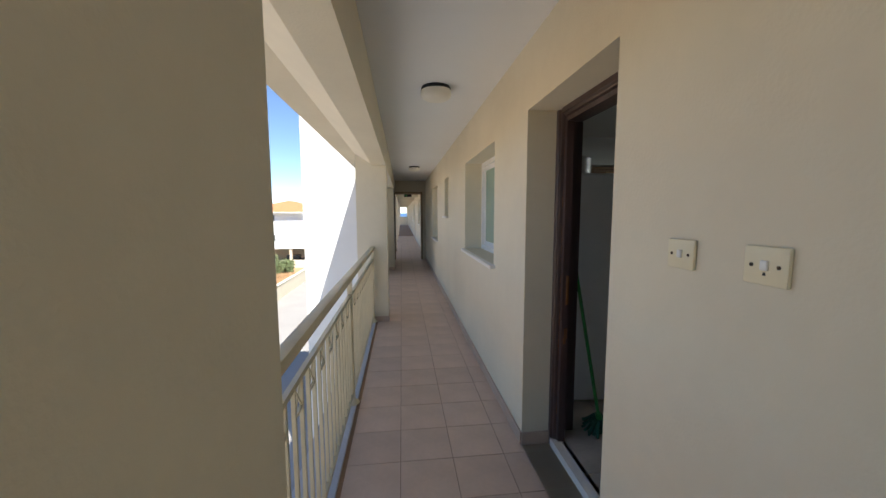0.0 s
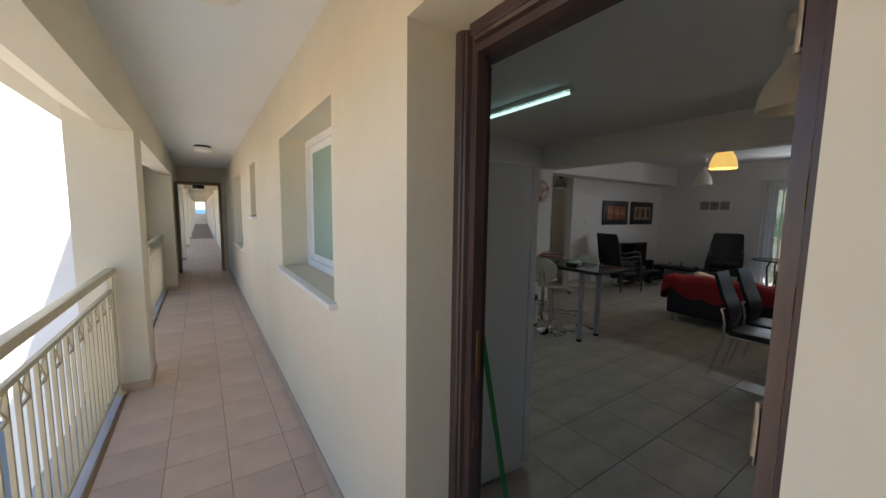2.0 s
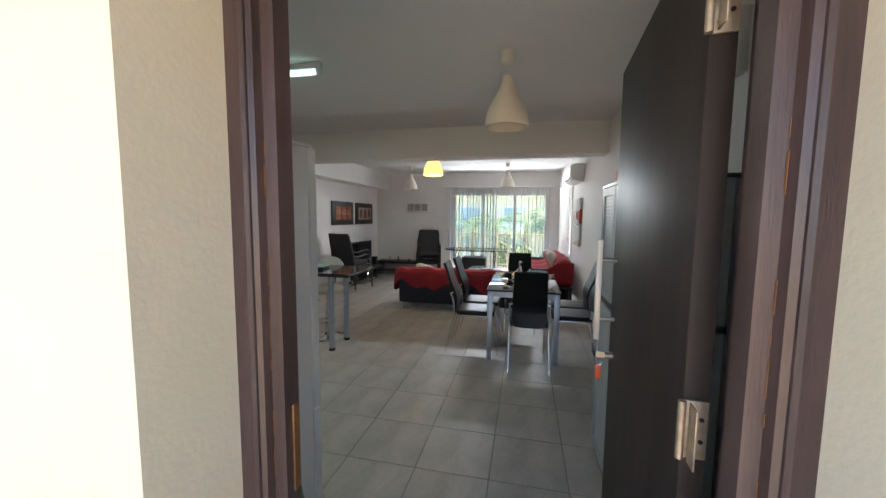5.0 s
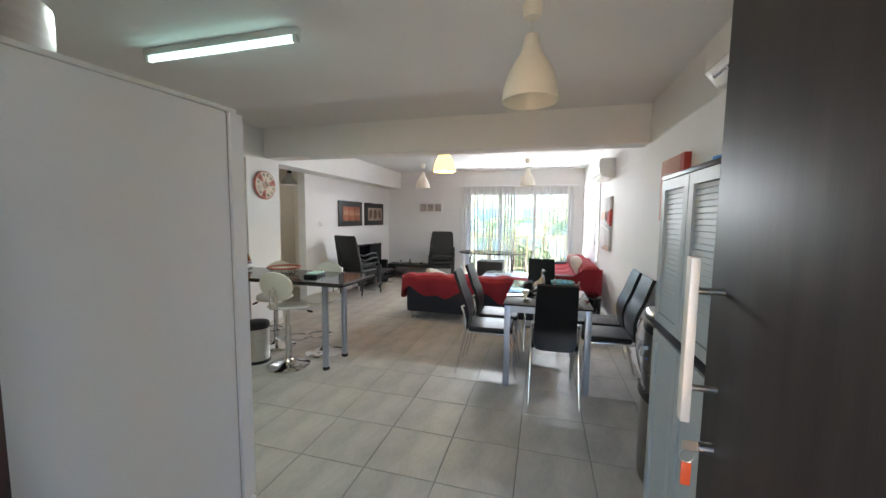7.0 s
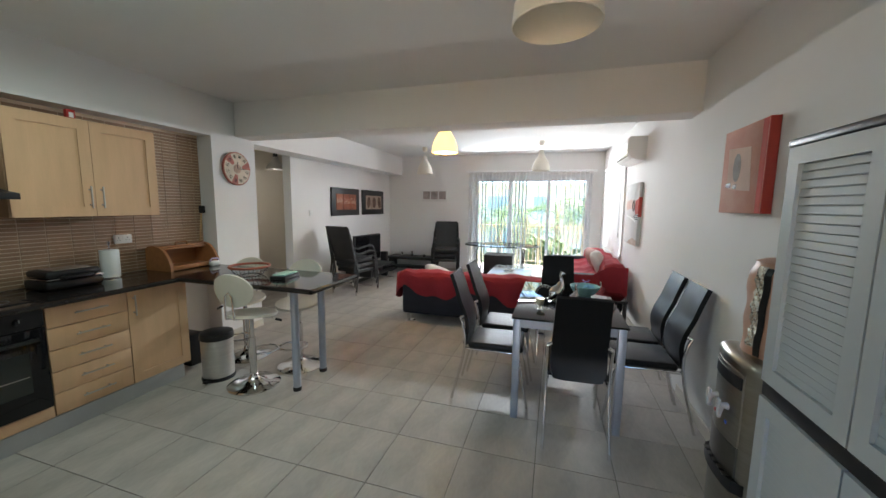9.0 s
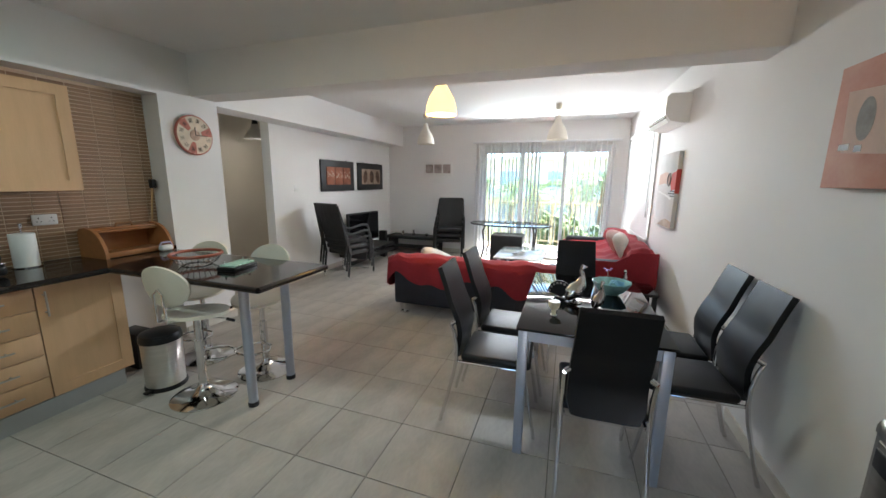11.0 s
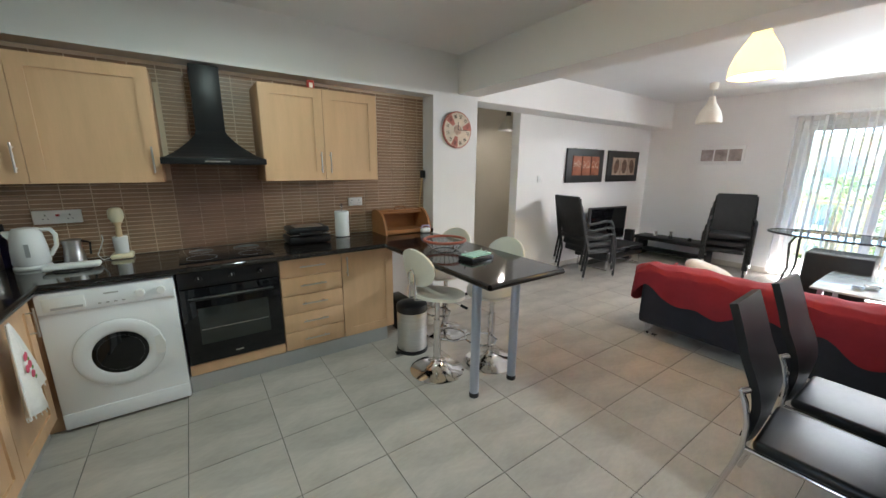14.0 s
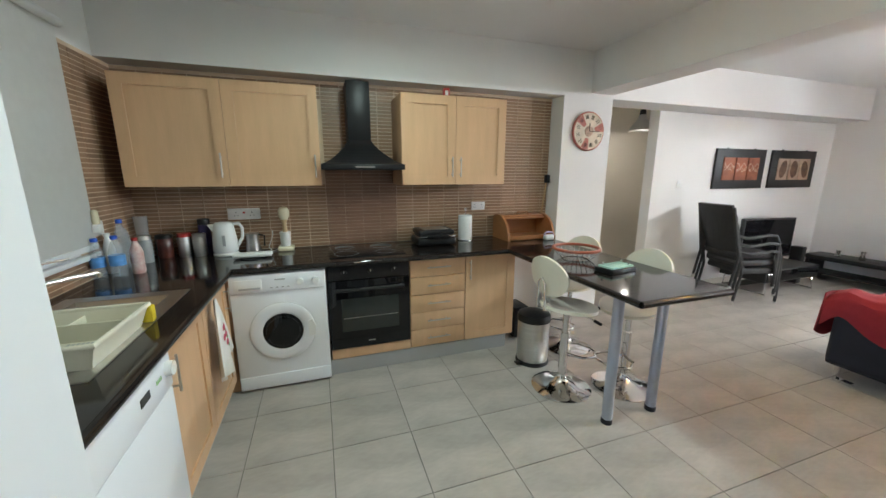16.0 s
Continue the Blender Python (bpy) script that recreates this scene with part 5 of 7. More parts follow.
chair = dining_chair()
chair.matrix_basis = pose(4.16, 1.465, 0, 0, 0, 2)
for x, y, r in ((5.35, 1.57, 182), (4.45, 2.06, -88), (4.93, 2.04, -91), (4.49, 0.985, 91), (4.93, 0.985, 89)):
    copy_thing(chair, pose(x, y, 0, 0, 0, r))


def bird(x, y, s, turn, label):
    t = thing("bird_figure", label, "ornament", pose(x, y, 0.761, 0, 0, turn))
    part("foot", lathe([(0.035 * s, 0), (0.037 * s, 0.006), (0.03 * s, 0.012)], seg=16), SILVER, t)
    part("body", tube(bmesh.new(), [(-0.05 * s, 0, 0.02 * s), (-0.03 * s, 0, 0.05 * s), (0.0, 0, 0.075 * s), (0.03 * s, 0, 0.11 * s), (0.035 * s, 0, 0.15 * s), (0.025 * s, 0, 0.185 * s), (0.035 * s, 0, 0.205 * s), (0.06 * s, 0, 0.20 * s)], [0.012 * s, 0.04 * s, 0.045 * s, 0.03 * s, 0.014 * s, 0.011 * s, 0.015 * s, 0.003 * s], 14), SILVER, t)
    part("stem", tube(bmesh.new(), [(0, 0, 0.008), (-0.01 * s, 0, 0.04 * s)], 0.012 * s, 8), SILVER, t)


bird(4.64, 1.60, 1.15, -60, "tall polished silver bird figure on the table")
bird(4.56, 1.47, 0.80, -40, "small polished silver bird figure on the table")
fan = thing("fan_ornament", "dark fan-shaped ornament with pierced edge", "ornament", pose(4.70, 1.69, 0.761, 0, 0, 70))
g = prism([(0.0, 0.012)] + [(0.09 * math.cos(a), 0.02 + 0.10 * math.sin(a)) for a in [0.15 + k * 0.23 for k in range(13)]], "y", -0.006, 0.006)
part("fan", g, BLKPL, fan)
part("foot", rbox(-0.035, 0.035, -0.03, 0.03, 0, 0.012, 0.003), BLKPL, fan)
for k in range(9):
    a = 0.3 + k * 0.32
    part("stud", tube(bmesh.new(), [(0.077 * math.cos(a), -0.008, 0.02 + 0.086 * math.sin(a)), (0.077 * math.cos(a), 0.008, 0.02 + 0.086 * math.sin(a))], 0.008, 8), SATIN, fan)
candle = thing("candle_glass", "small cream candle glass on the table", "candle", pose(4.36, 1.72, 0.761))
part("glass", lathe([(0.012, 0), (0.012, 0.03), (0.03, 0.05), (0.034, 0.085)], seg=18), CREAMP, candle)
part("foot", lathe([(0.02, 0.0), (0.02, 0.004)], seg=14), SATIN, candle)
dish = thing("glass_bowl", "turquoise pressed glass bowl on the table", "bowl", pose(4.93, 1.36, 0.761))
part("bowl", sheet(lambda u, v: ((0.05 + 0.075 * v) * math.cos(6.2832 * u) * (1 + 0.03 * math.sin(6.2832 * u * 12) * v), (0.05 + 0.075 * v) * math.sin(6.2832 * u) * (1 + 0.03 * math.sin(6.2832 * u * 12) * v), 0.004 + 0.085 * v ** 1.6), 72, 8, 0.005), TURQ, dish)
part("bottom", lathe([(0.05, 0), (0.05, 0.006)], seg=24), TURQ, dish)
part("cloth_flower", sheet(lambda u, v: (0.05 * v * math.cos(6.28 * u), -0.03 + 0.05 * v * math.sin(6.28 * u), 0.07 + 0.02 * math.sin(19 * u) * v + 0.03 * (1 - v)), 24, 4, 0.002), mat("pale blue fabric", (0.25, 0.55, 0.75), 0.9), dish)


# ---- wall pieces on the dining side ----
def storage_cabinet():
    t = thing("storage_cabinet", "pale grey plastic storage cabinet with louvred doors", "cabinet", pose(2.185, 0.62, 0))
    w, d, zt, zm = 0.65, 0.43, 1.72, 1.03
    GREYPL = mat("pale grey plastic", (0.37, 0.40, 0.40), 0.45, vary=0.02)
    part("body", boxes((0, w, 0.02, d - 0.035, 0.04, zt - 0.02)), GREYPL, t, smooth=False)
    part("top", rbox(-0.005, w + 0.005, 0.0, d, zt - 0.02, zt, 0.004), BLKPL, t)
    part("base", rbox(0.0, w, 0.01, d - 0.01, 0.0, 0.04, 0.004), BLKPL, t)
    part("middle_band", rbox(0.0, w, 0.01, d - 0.005, zm - 0.03, zm + 0.012, 0.004), BLKPL, t)
    for x0, x1 in ((0.004, w / 2 - 0.003), (w / 2 + 0.003, w - 0.004)):
        for z0, z1, louvred in ((zm + 0.015, zt - 0.023, True), (0.045, zm - 0.033, True)):
            f = 0.045
            dr = part("door", boxes((x0, x0 + f, d - 0.035, d, z0, z1), (x1 - f, x1, d - 0.035, d, z0, z1), (x0 + f, x1 - f, d - 0.035, d, z0, z0 + f), (x0 + f, x1 - f, d - 0.035, d, z1 - f, z1)), GREYPL, t, smooth=False)
            n = int((z1 - z0 - 2 * f) / 0.021)
            st = (z1 - z0 - 2 * f) / n
            for k in range(n):
                z = z0 + f + k * st
                part("slat", prism([(d - 0.024, z + 0.003), (d - 0.0095, z + 0.0008), (d - 0.009, z + 0.003), (d - 0.0115, z + st - 0.0012), (d - 0.024, z + st - 0.0012)], "x", x0 + f, x1 - f), GREYPL, dr, smooth=False)


storage_cabinet()
bottle(2.42, 0.86, 0.14, 0.033, BOTTLE, BLUEP, "small clear bottle with a blue cap on the cabinet", "small_bottle", 1.72)
tin = thing("sticky_tape", "blue and white tape roll on the cabinet", "tape", pose(2.52, 0.92, 1.72))
part("roll", lathe([(0.05, 0), (0.052, 0.004), (0.052, 0.036), (0.05, 0.04)], seg=24), BLUEL, tin)
part("label_band", lathe([(0.0525, 0.008), (0.0525, 0.02)], seg=24, cap=False), PAPER, tin)


def water_cooler():
    t = thing("water_cooler", "steel and black water cooler with two taps", "water cooler", pose(3.19, 0.81, 0))
    w, d = 0.15, 0.145
    TAPP = mat("clear grey tap plastic", (0.42, 0.42, 0.43), 0.12, vary=0.05)
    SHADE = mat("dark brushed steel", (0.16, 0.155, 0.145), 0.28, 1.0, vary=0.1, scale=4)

    def shell(inset, out, z0, z1, back=-0.16):
        """An upright slab whose front follows the bow of the machine."""
        a = w - inset
        pts = [(-a, back)] + [(a * k / 7, d + out + 0.028 * (1 - (a * k / 7 / w) ** 2) - 0.022 * (abs(k) == 7)) for k in range(-7, 8)] + [(a, back)]
        bm = prism(pts, "z", z0, z1)
        bmesh.ops.remove_doubles(bm, verts=bm.verts, dist=0.0005)
        return bm
    STEEL = mat("warm brushed steel", (0.30, 0.28, 0.24), 0.28, 1.0, vary=0.08, scale=4, stretch=(1, 1, 14))
    part("body", shell(0, 0, 0.0, 0.955), STEEL, t)
    bm = shell(0, 0.004, 0.955, 1.0)
    rim = [e for e in bm.edges if e.verts[0].co.z > 0.99 and e.verts[1].co.z > 0.99]
    bmesh.ops.bevel(bm, geom=rim, offset=0.03, segments=4, profile=0.5, affect="EDGES", clamp_overlap=True)
    part("top", bm, STEEL, t)
    part("front_panel", shell(0.03, 0.004, 0.665, 0.945, 0.1), STEEL, t)
    part("display", shell(0.036, 0.008, 0.885, 0.93, 0.1), BLKPL, t, "dark band along the head of the front")
    part("splash_panel", shell(0.03, 0.005, 0.545, 0.664, 0.1), SHADE, t)
    tray = part("tray", shell(0.014, 0.02, 0.50, 0.544, 0.08), BLKPL, t, "black drip tray")
    for k in range(5):
        part("grate_bar", boxes((-0.09 + 0.04 * k, -0.07 + 0.04 * k, d + 0.01, d + 0.045, 0.544, 0.548)), SHADE, tray)
    part("lower_panel", shell(0.02, 0.003, 0.05, 0.478, 0.1), STEEL, t)
    for x, m in ((-0.035, BLUEP), (0.055, REDPL)):
        y = d + 0.028
        tap = part("tap", tube(bmesh.new(), [(x, y, 0.79), (x, y + 0.022, 0.79), (x, y + 0.028, 0.765), (x, y + 0.028, 0.745)], [0.014, 0.013, 0.010, 0.008], 12), TAPP, t)
        part("push_pad", rbox(x - 0.011, x + 0.011, y + 0.026, y + 0.034, 0.75, 0.815, 0.003), TAPP, tap)
        part("temperature_mark", boxes((x - 0.006, x + 0.006, y + 0.0002, y + 0.006, 0.722, 0.734)), m, tap)
    b = thing("bottle_cover", "copper pink quilted cover over a water bottle", "bottle cover", pose(3.19, 0.81, 1.0))

    def skin(a, v, off=0.0):
        r = 0.13 + 0.003 * math.sin(3 * a + 9 * v) * math.sin(7 * v + a) + 0.002 * math.sin(17 * v + 2 * math.sin(a * 2)) - 0.02 * max(0, v - 0.88) / 0.12 + off
        return (r * math.cos(a), r * math.sin(a), 0.345 * v)
    part("cover", sheet(lambda u, v: skin(6.28319 * u, v), 48, 26, 0.004), COPPER, b)
    part("lid", lathe([(0.113, 0.342), (0.09, 0.352), (0.02, 0.356)], seg=32), COPPER, b)
    part("zip_strip", sheet(lambda u, v: skin(2.05 + 0.16 * u - 0.12 * (1 - v), v * 0.94 + 0.01, 0.004), 3, 24, 0.004), BLKPL, b)
    part("foil_side", sheet(lambda u, v: skin(1.80 + 0.26 * u - 0.12 * (1 - v), 0.10 + v * 0.86, 0.003 + 0.004 * math.sin(40 * v + 9 * u)), 6, 30, 0.003), FOIL, b)


water_cooler()


def air_conditioner(x0, x1, z0, z1, y, turn, label):
    t = thing("air_conditioner", label, "air conditioner", pose(x0, y, 0, 0, 0, turn))
    w, d = x1 - x0, 0.21
    prof = [(0, z1), (d - 0.03, z1), (d, z1 - 0.03), (d + 0.005, z0 + 0.09), (d - 0.05, z0 + 0.02), (0.06, z0), (0, z0)]
    part("body", prism(prof, "x", 0, w), WHITEP, t)
    part("flap", prism([(d + 0.002, z0 + 0.078), (d - 0.05, z0 + 0.012), (d - 0.055, z0 + 0.016), (d - 0.003, z0 + 0.083)], "x", 0.05, w - 0.05), WHITEP, t)
    part("outlet", prism([(d - 0.008, z0 + 0.074), (d - 0.012, z0 + 0.06), (d - 0.02, z0 + 0.05), (d - 0.014, z0 + 0.07)], "x", 0.045, w - 0.045), BLKPL, t)
    part("panel_line", boxes((0.0, w, d + 0.003, d + 0.0062, z0 + 0.095, z0 + 0.098)), PLINTH, t)


air_conditioner(6.47, 7.27, 2.10, 2.375, 0.636, 1.5, "white wall air conditioner above the sofa")
air_conditioner(2.25, 3.10, 2.165, 2.44, 0.60, 0, "white wall air conditioner above the storage cabinet")

cv = thing("canvas_picture", "pink abstract canvas with a grey oval", "picture", pose(3.84, 0.602, 1.51))
part("canvas", rbox(0, 0.49, 0.0, 0.045, 0, 0.485, 0.003), PINKC, cv)
part("edge", boxes((-0.002, 0.004, 0.0, 0.0455, 0.0, 0.485)), REDC, cv)
part("red_stripe", boxes((0.01, 0.06, 0.0445, 0.0462, 0.003, 0.482)), REDC, cv)
part("pale_patch", prism([(0.13, 0.12), (0.40, 0.14), (0.42, 0.38), (0.16, 0.36)], "y", 0.0445, 0.0464), PINKL, cv)
part("oval", prism([(0.30 + 0.045 * math.cos(a), 0.26 + 0.08 * math.sin(a)) for a in [k * math.pi / 10 for k in range(20)]], "y", 0.0455, 0.0474), mat("grey oval paint", (0.30, 0.28, 0.26), 0.8, vary=0.2, scale=15), cv)
part("brush_marks", boxes((0.36, 0.42, 0.0455, 0.0472, 0.15, 0.175), (0.29, 0.33, 0.0455, 0.0472, 0.14, 0.165)), CHARC, cv)
c2 = thing("canvas_picture", "grey abstract canvas with a red band and an oval", "picture", pose(6.50, 0.6365, 1.06, 0, 0, 1.5))
part("canvas", rbox(0, 0.66, 0, 0.04, 0, 0.78, 0.003), GREYC, c2)
part("red_field", prism([(0.0, 0.40), (0.12, 0.385), (0.17, 0.46), (0.15, 0.56), (0.0, 0.585)], "y", 0.0395, 0.0412), REDC, c2)
part("pink_field", prism([(0.17, 0.44), (0.40, 0.46), (0.62, 0.44), (0.62, 0.55), (0.40, 0.58), (0.15, 0.565)], "y", 0.0395, 0.0411), PINKL, c2)
part("red_edge", boxes((-0.002, 0.003, 0, 0.0405, 0.36, 0.60)), REDC, c2)
part("oval", tube(bmesh.new(), [(0.22 + 0.05 * math.cos(a), 0.041, 0.50 + 0.062 * math.sin(a)) for a in [k * math.pi / 10 for k in range(20)]], 0.011, 6, True), mat("grey oval paint", (0.30, 0.28, 0.26), 0.8, vary=0.2, scale=15), c2)
for k, (z, x1) in enumerate(((0.375, 0.16), (0.35, 0.22), (0.325, 0.14))):
    part("brush_mark", boxes((0.0, x1, 0.0395, 0.0412, z, z + 0.012)), CHARC, c2)
part("streak", prism([(0.1, 0.29), (0.35, 0.33), (0.60, 0.36), (0.60, 0.375), (0.35, 0.35), (0.1, 0.315)], "y", 0.0395, 0.0411), PAPER, c2)
part("lower_field", prism([(0.0, 0.0), (0.5, 0.0), (0.35, 0.06), (0.2, 0.09), (0.0, 0.07)], "y", 0.0395, 0.0411), BRONZE, c2)

# ---- clock, pictures, switches on the far side ----
ck = thing("wall_clock", "round wall clock with red and cream segments", "clock", pose(4.888, YN, 1.915, 90, 0, 0))
# local x right, local y up, local z out of the wall toward the room
part("body", lathe([(0.178, 0.0), (0.182, 0.006), (0.182, 0.022), (0.176, 0.028)], seg=48), mat("clock cream", (0.66, 0.55, 0.42), 0.6, vary=0.12, scale=12), ck)
CLR = mat("clock faded red", (0.50, 0.16, 0.12), 0.6, vary=0.15, scale=12)
for k in (0, 4, 8):
    a0 = k * math.pi / 6
    part("segment", prism([(0.07 * math.cos(a0), 0.07 * math.sin(a0)), (0.17 * math.cos(a0), 0.17 * math.sin(a0)), (0.172 * math.cos(a0 + 0.26), 0.172 * math.sin(a0 + 0.26)), (0.17 * math.cos(a0 + 0.52), 0.17 * math.sin(a0 + 0.52)), (0.07 * math.cos(a0 + 0.52), 0.07 * math.sin(a0 + 0.52))], "z", 0.027, 0.0295), CLR, ck)
for k in range(12):
    a = k * math.pi / 6 + 0.26
    g = bmesh.new()
    for s in (-0.012, 0, 0.012):
        c, n_ = Vector((math.cos(a), math.sin(a), 0)), Vector((-math.sin(a), math.cos(a), 0))
        tube(g, [c * 0.115 + n_ * s + Vector((0, 0, 0.0305)), c * 0.152 + n_ * s + Vector((0, 0, 0.0305))], 0.0022, 4)
    part("numeral", g, CHARC, ck)
part("centre", lathe([(0.05, 0.028), (0.048, 0.031), (0.01, 0.032)], seg=24), mat("clock tan", (0.50, 0.33, 0.24), 0.6, vary=0.3, scale=25), ck)
part("rim", lathe([(0.183, 0.004), (0.184, 0.022), (0.174, 0.030), (0.172, 0.028)], seg=48, cap=False), CLR, ck)
part("hour_hand", boxes((-0.004, 0.004, 0.0, 0.075, 0.033, 0.035)), CHARC, ck)
mh = part("minute_hand", boxes((0.0, 0.12, -0.003, 0.003, 0.0355, 0.037)), CHARC, ck)


def triptych(x0, x1, inner, label, strokes):
    t = thing("framed_picture", label, "picture", pose(x0, YP - 0.03, 1.32))
    w, h = x1 - x0, 0.51
    part("mount", rbox(0, w, 0.0, 0.028, 0, h, 0.003), CHARC, t)
    pw = (w - 0.30) / 3
    for k in range(3):
        a = 0.13 + k * (pw + 0.02)
        p = part("panel", rbox(a, a + pw, -0.012, 0.0, 0.11, 0.40, 0.002), inner, t)
        if strokes:
            g = bmesh.new()
            for j in range(3):
                z = 0.27 + 0.035 * math.sin(2 * k + j * 1.7)
                tube(g, [(a + 0.01 + i * (pw - 0.02) / 7, -0.0125, z + 0.028 * math.sin(i * 1.4 + j * 2 + k)) for i in range(8)], 0.0025, 4)
            part("brush_strokes", g, LINE, p)
        else:
            tilt = (0.35, 0.0, -0.35)[k]
            pts = []
            for i in range(14):
                q = 2 * math.pi * i / 14
                ex, ez = 0.36 * pw * math.cos(q), 0.12 * math.sin(q)
                pts.append((a + pw / 2 + ex * math.cos(tilt) + ez * math.sin(tilt) * 0.5, 0.255 + ez))
            part("leaf_shape", prism(pts, "y", -0.0135, -0.0115), mat("dark bronze shape", (0.14, 0.075, 0.045), 0.6, vary=0.3, scale=14), p)
    for x in (w * 0.2, w * 0.75):
        part("hook", rbox(x - 0.012, x + 0.012, -0.002, 0.01, h, h + 0.012, 0.002), CHARC, t)


triptych(7.19, 8.13, ORANGE, "dark framed picture with three orange painted panels", True)
triptych(8.27, 9.22, BRONZE, "dark framed picture with three bronze panels", False)
ph = thing("photo_frame", "white wall frame with three plain photo panels", "photo frame", pose(XF - 0.002, 4.62, 1.62, 0, 0, -90))
part("frame", rbox(-0.0, 0.62, -0.022, 0.0, 0, 0.28, 0.003), WHITEP, ph)
for k in range(3):
    part("photo", boxes((0.035 + 0.19 * k, 0.205 + 0.19 * k, -0.0235, -0.021, 0.05, 0.23)), mat("blurred grey print", (0.34, 0.29, 0.27), 0.6, vary=0.3, scale=8), ph)
ls = thing("light_switch", "small white light switch on the picture wall", "light switch")
part("plate", rbox(6.59, 6.68, YP - 0.01, YP, 1.335, 1.425, 0.003), WHITEP, ls)
part("rocker", rbox(6.62, 6.65, YP - 0.014, YP - 0.009, 1.365, 1.395, 0.001), WHITEP, ls)

# ---- living room ----
def sofa(name, label, L, D, m, throw_drop, tall=1.0):
    """Back along local y = 0, length along x, front toward +y."""
    m = m @ Matrix.Diagonal((1, 1, tall, 1))
    t = thing(name, label, "sofa", m)
    part("base", rbox(0, L, 0.02, D, 0.12, 0.34, 0.03, 3), NAVY, t)
    part("back", rbox(0, L, 0.0, 0.26, 0.13, 0.64, 0.05, 4), NAVY, t)
    for x in (0.0, L - 0.2):
        part("arm", rbox(x, x + 0.2, 0.02, D, 0.13, 0.55, 0.05, 4), NAVY, t)
    n = 2
    for k in range(n):
        w = (L - 0.42) / n
        part("cushion", rbox(0.21 + k * w, 0.205 + (k + 1) * w, 0.27, D + 0.01, 0.33, 0.47, 0.04, 4), NAVY, t)
    for x in (0.06, L - 0.14):
        for y in (0.05, D - 0.11):
            part("foot", boxes((x, x + 0.10, y, y + 0.05, 0, 0.02), (x, x + 0.02, y, y + 0.05, 0.02, 0.13)), CHROME, t)
    th = thing("sofa_throw", "dark red throw draped over the sofa", "throw", m)
    path = [(-0.02, throw_drop), (-0.025, 0.5), (-0.02, 0.62), (0.02, 0.665), (0.13, 0.685), (0.24, 0.67), (0.285, 0.62), (0.30, 0.53), (0.42, 0.495), (D - 0.1, 0.49), (D + 0.02, 0.47), (D + 0.035, 0.40), (D + 0.04, 0.2)]
    def drape(u, v):
        f = v * (len(path) - 1)
        i = min(int(f), len(path) - 2)
        k = f - i
        y = path[i][0] * (1 - k) + path[i + 1][0] * k
        z = path[i][1] * (1 - k) + path[i + 1][1] * k
        x = -0.05 + u * (L + 0.10)
        e = max(0, 0.08 - u * L) + max(0, u * L - L + 0.08)
        if v < 0.16:
            z += 0.05 * math.sin(u * 13 + 1) * (1 - v / 0.16) + 0.03 * math.sin(u * 31)* (1 - v / 0.16)
        y += 0.008 * math.sin(u * 40 + 3 * v) + 0.012 * math.sin(u * 17 + 5 * v)
        z += 0.010 * math.sin(u * 23 + v * 7) + 0.006 * math.sin(u * 51 + v * 19) - 0.6 * e
        return (x, y, z + 0.012)
    part("cloth", sheet(drape, 90, 48, 0.008), RED, th)
    # the end that hangs over the arm
    def end(u, v):
        y = -0.02 + u * (D * 0.95)
        zt = 0.66 - 0.10 * min(1, max(0, (y - 0.2) / 0.2))
        return (-0.052 - 0.01 * math.sin(u * 14) - 0.02 * v, y, zt - v * (0.30 + 0.06 * math.sin(u * 9)))
    return t, end


t1, end1 = sofa("sofa", "dark navy sofa under a red throw, back to the dining table", 1.85, 0.92, pose(5.86, 3.51, 0, 0, 0, -90), 0.40)
t2, end2 = sofa("sofa", "dark navy sofa under a red throw along the wall", 2.05, 0.88, pose(6.62, 0.74, 0, 0, 0, 1.5), 0.30, 1.18)
for nm, e, m in (("throw_end", end1, pose(5.86, 3.51, 0, 0, 0, -90)), ("throw_end", end2, pose(6.62, 0.74, 0, 0, 0, 1.5) @ Matrix.Diagonal((1, 1, 1.18, 1)))):
    o = thing("sofa_throw", "hanging end of the dark red throw", "throw", m)
    part("cloth", sheet(e, 40, 14, 0.008), RED, o)
SPAT = mat("grey red patterned cushion", (0.50, 0.46, 0.42), 0.9, vary=0.1, scale=5, second=(0.42, 0.10, 0.08))
for k, (x, y, r, mt) in enumerate(((7.35, 1.02, 20, SPAT), (7.05, 1.0, -15, mat("pale grey cushion", (0.60, 0.57, 0.52), 0.9, vary=0.15, scale=6)), (6.35, 3.15, 30, mat("pale grey cushion", (0.60, 0.57, 0.52), 0.9, vary=0.15, scale=6)))):
    c = thing("sofa_cushion", "red and grey striped scatter cushion" if k == 0 else "pale grey scatter cushion on the sofa", "cushion", pose(x, y, 0.74 if k < 2 else 0.60, 62 if k < 2 else 20, 0, r))
    part("pillow", sheet(lambda u, v: (0.20 * math.copysign(abs(math.cos(6.2832 * u)) ** 0.55, math.cos(6.2832 * u)) * math.sin(math.pi * v) ** 0.5, 0.20 * math.copysign(abs(math.sin(6.2832 * u)) ** 0.55, math.sin(6.2832 * u)) * math.sin(math.pi * v) ** 0.5, 0.075 * math.cos(math.pi * v)), 32, 14), mt, c)

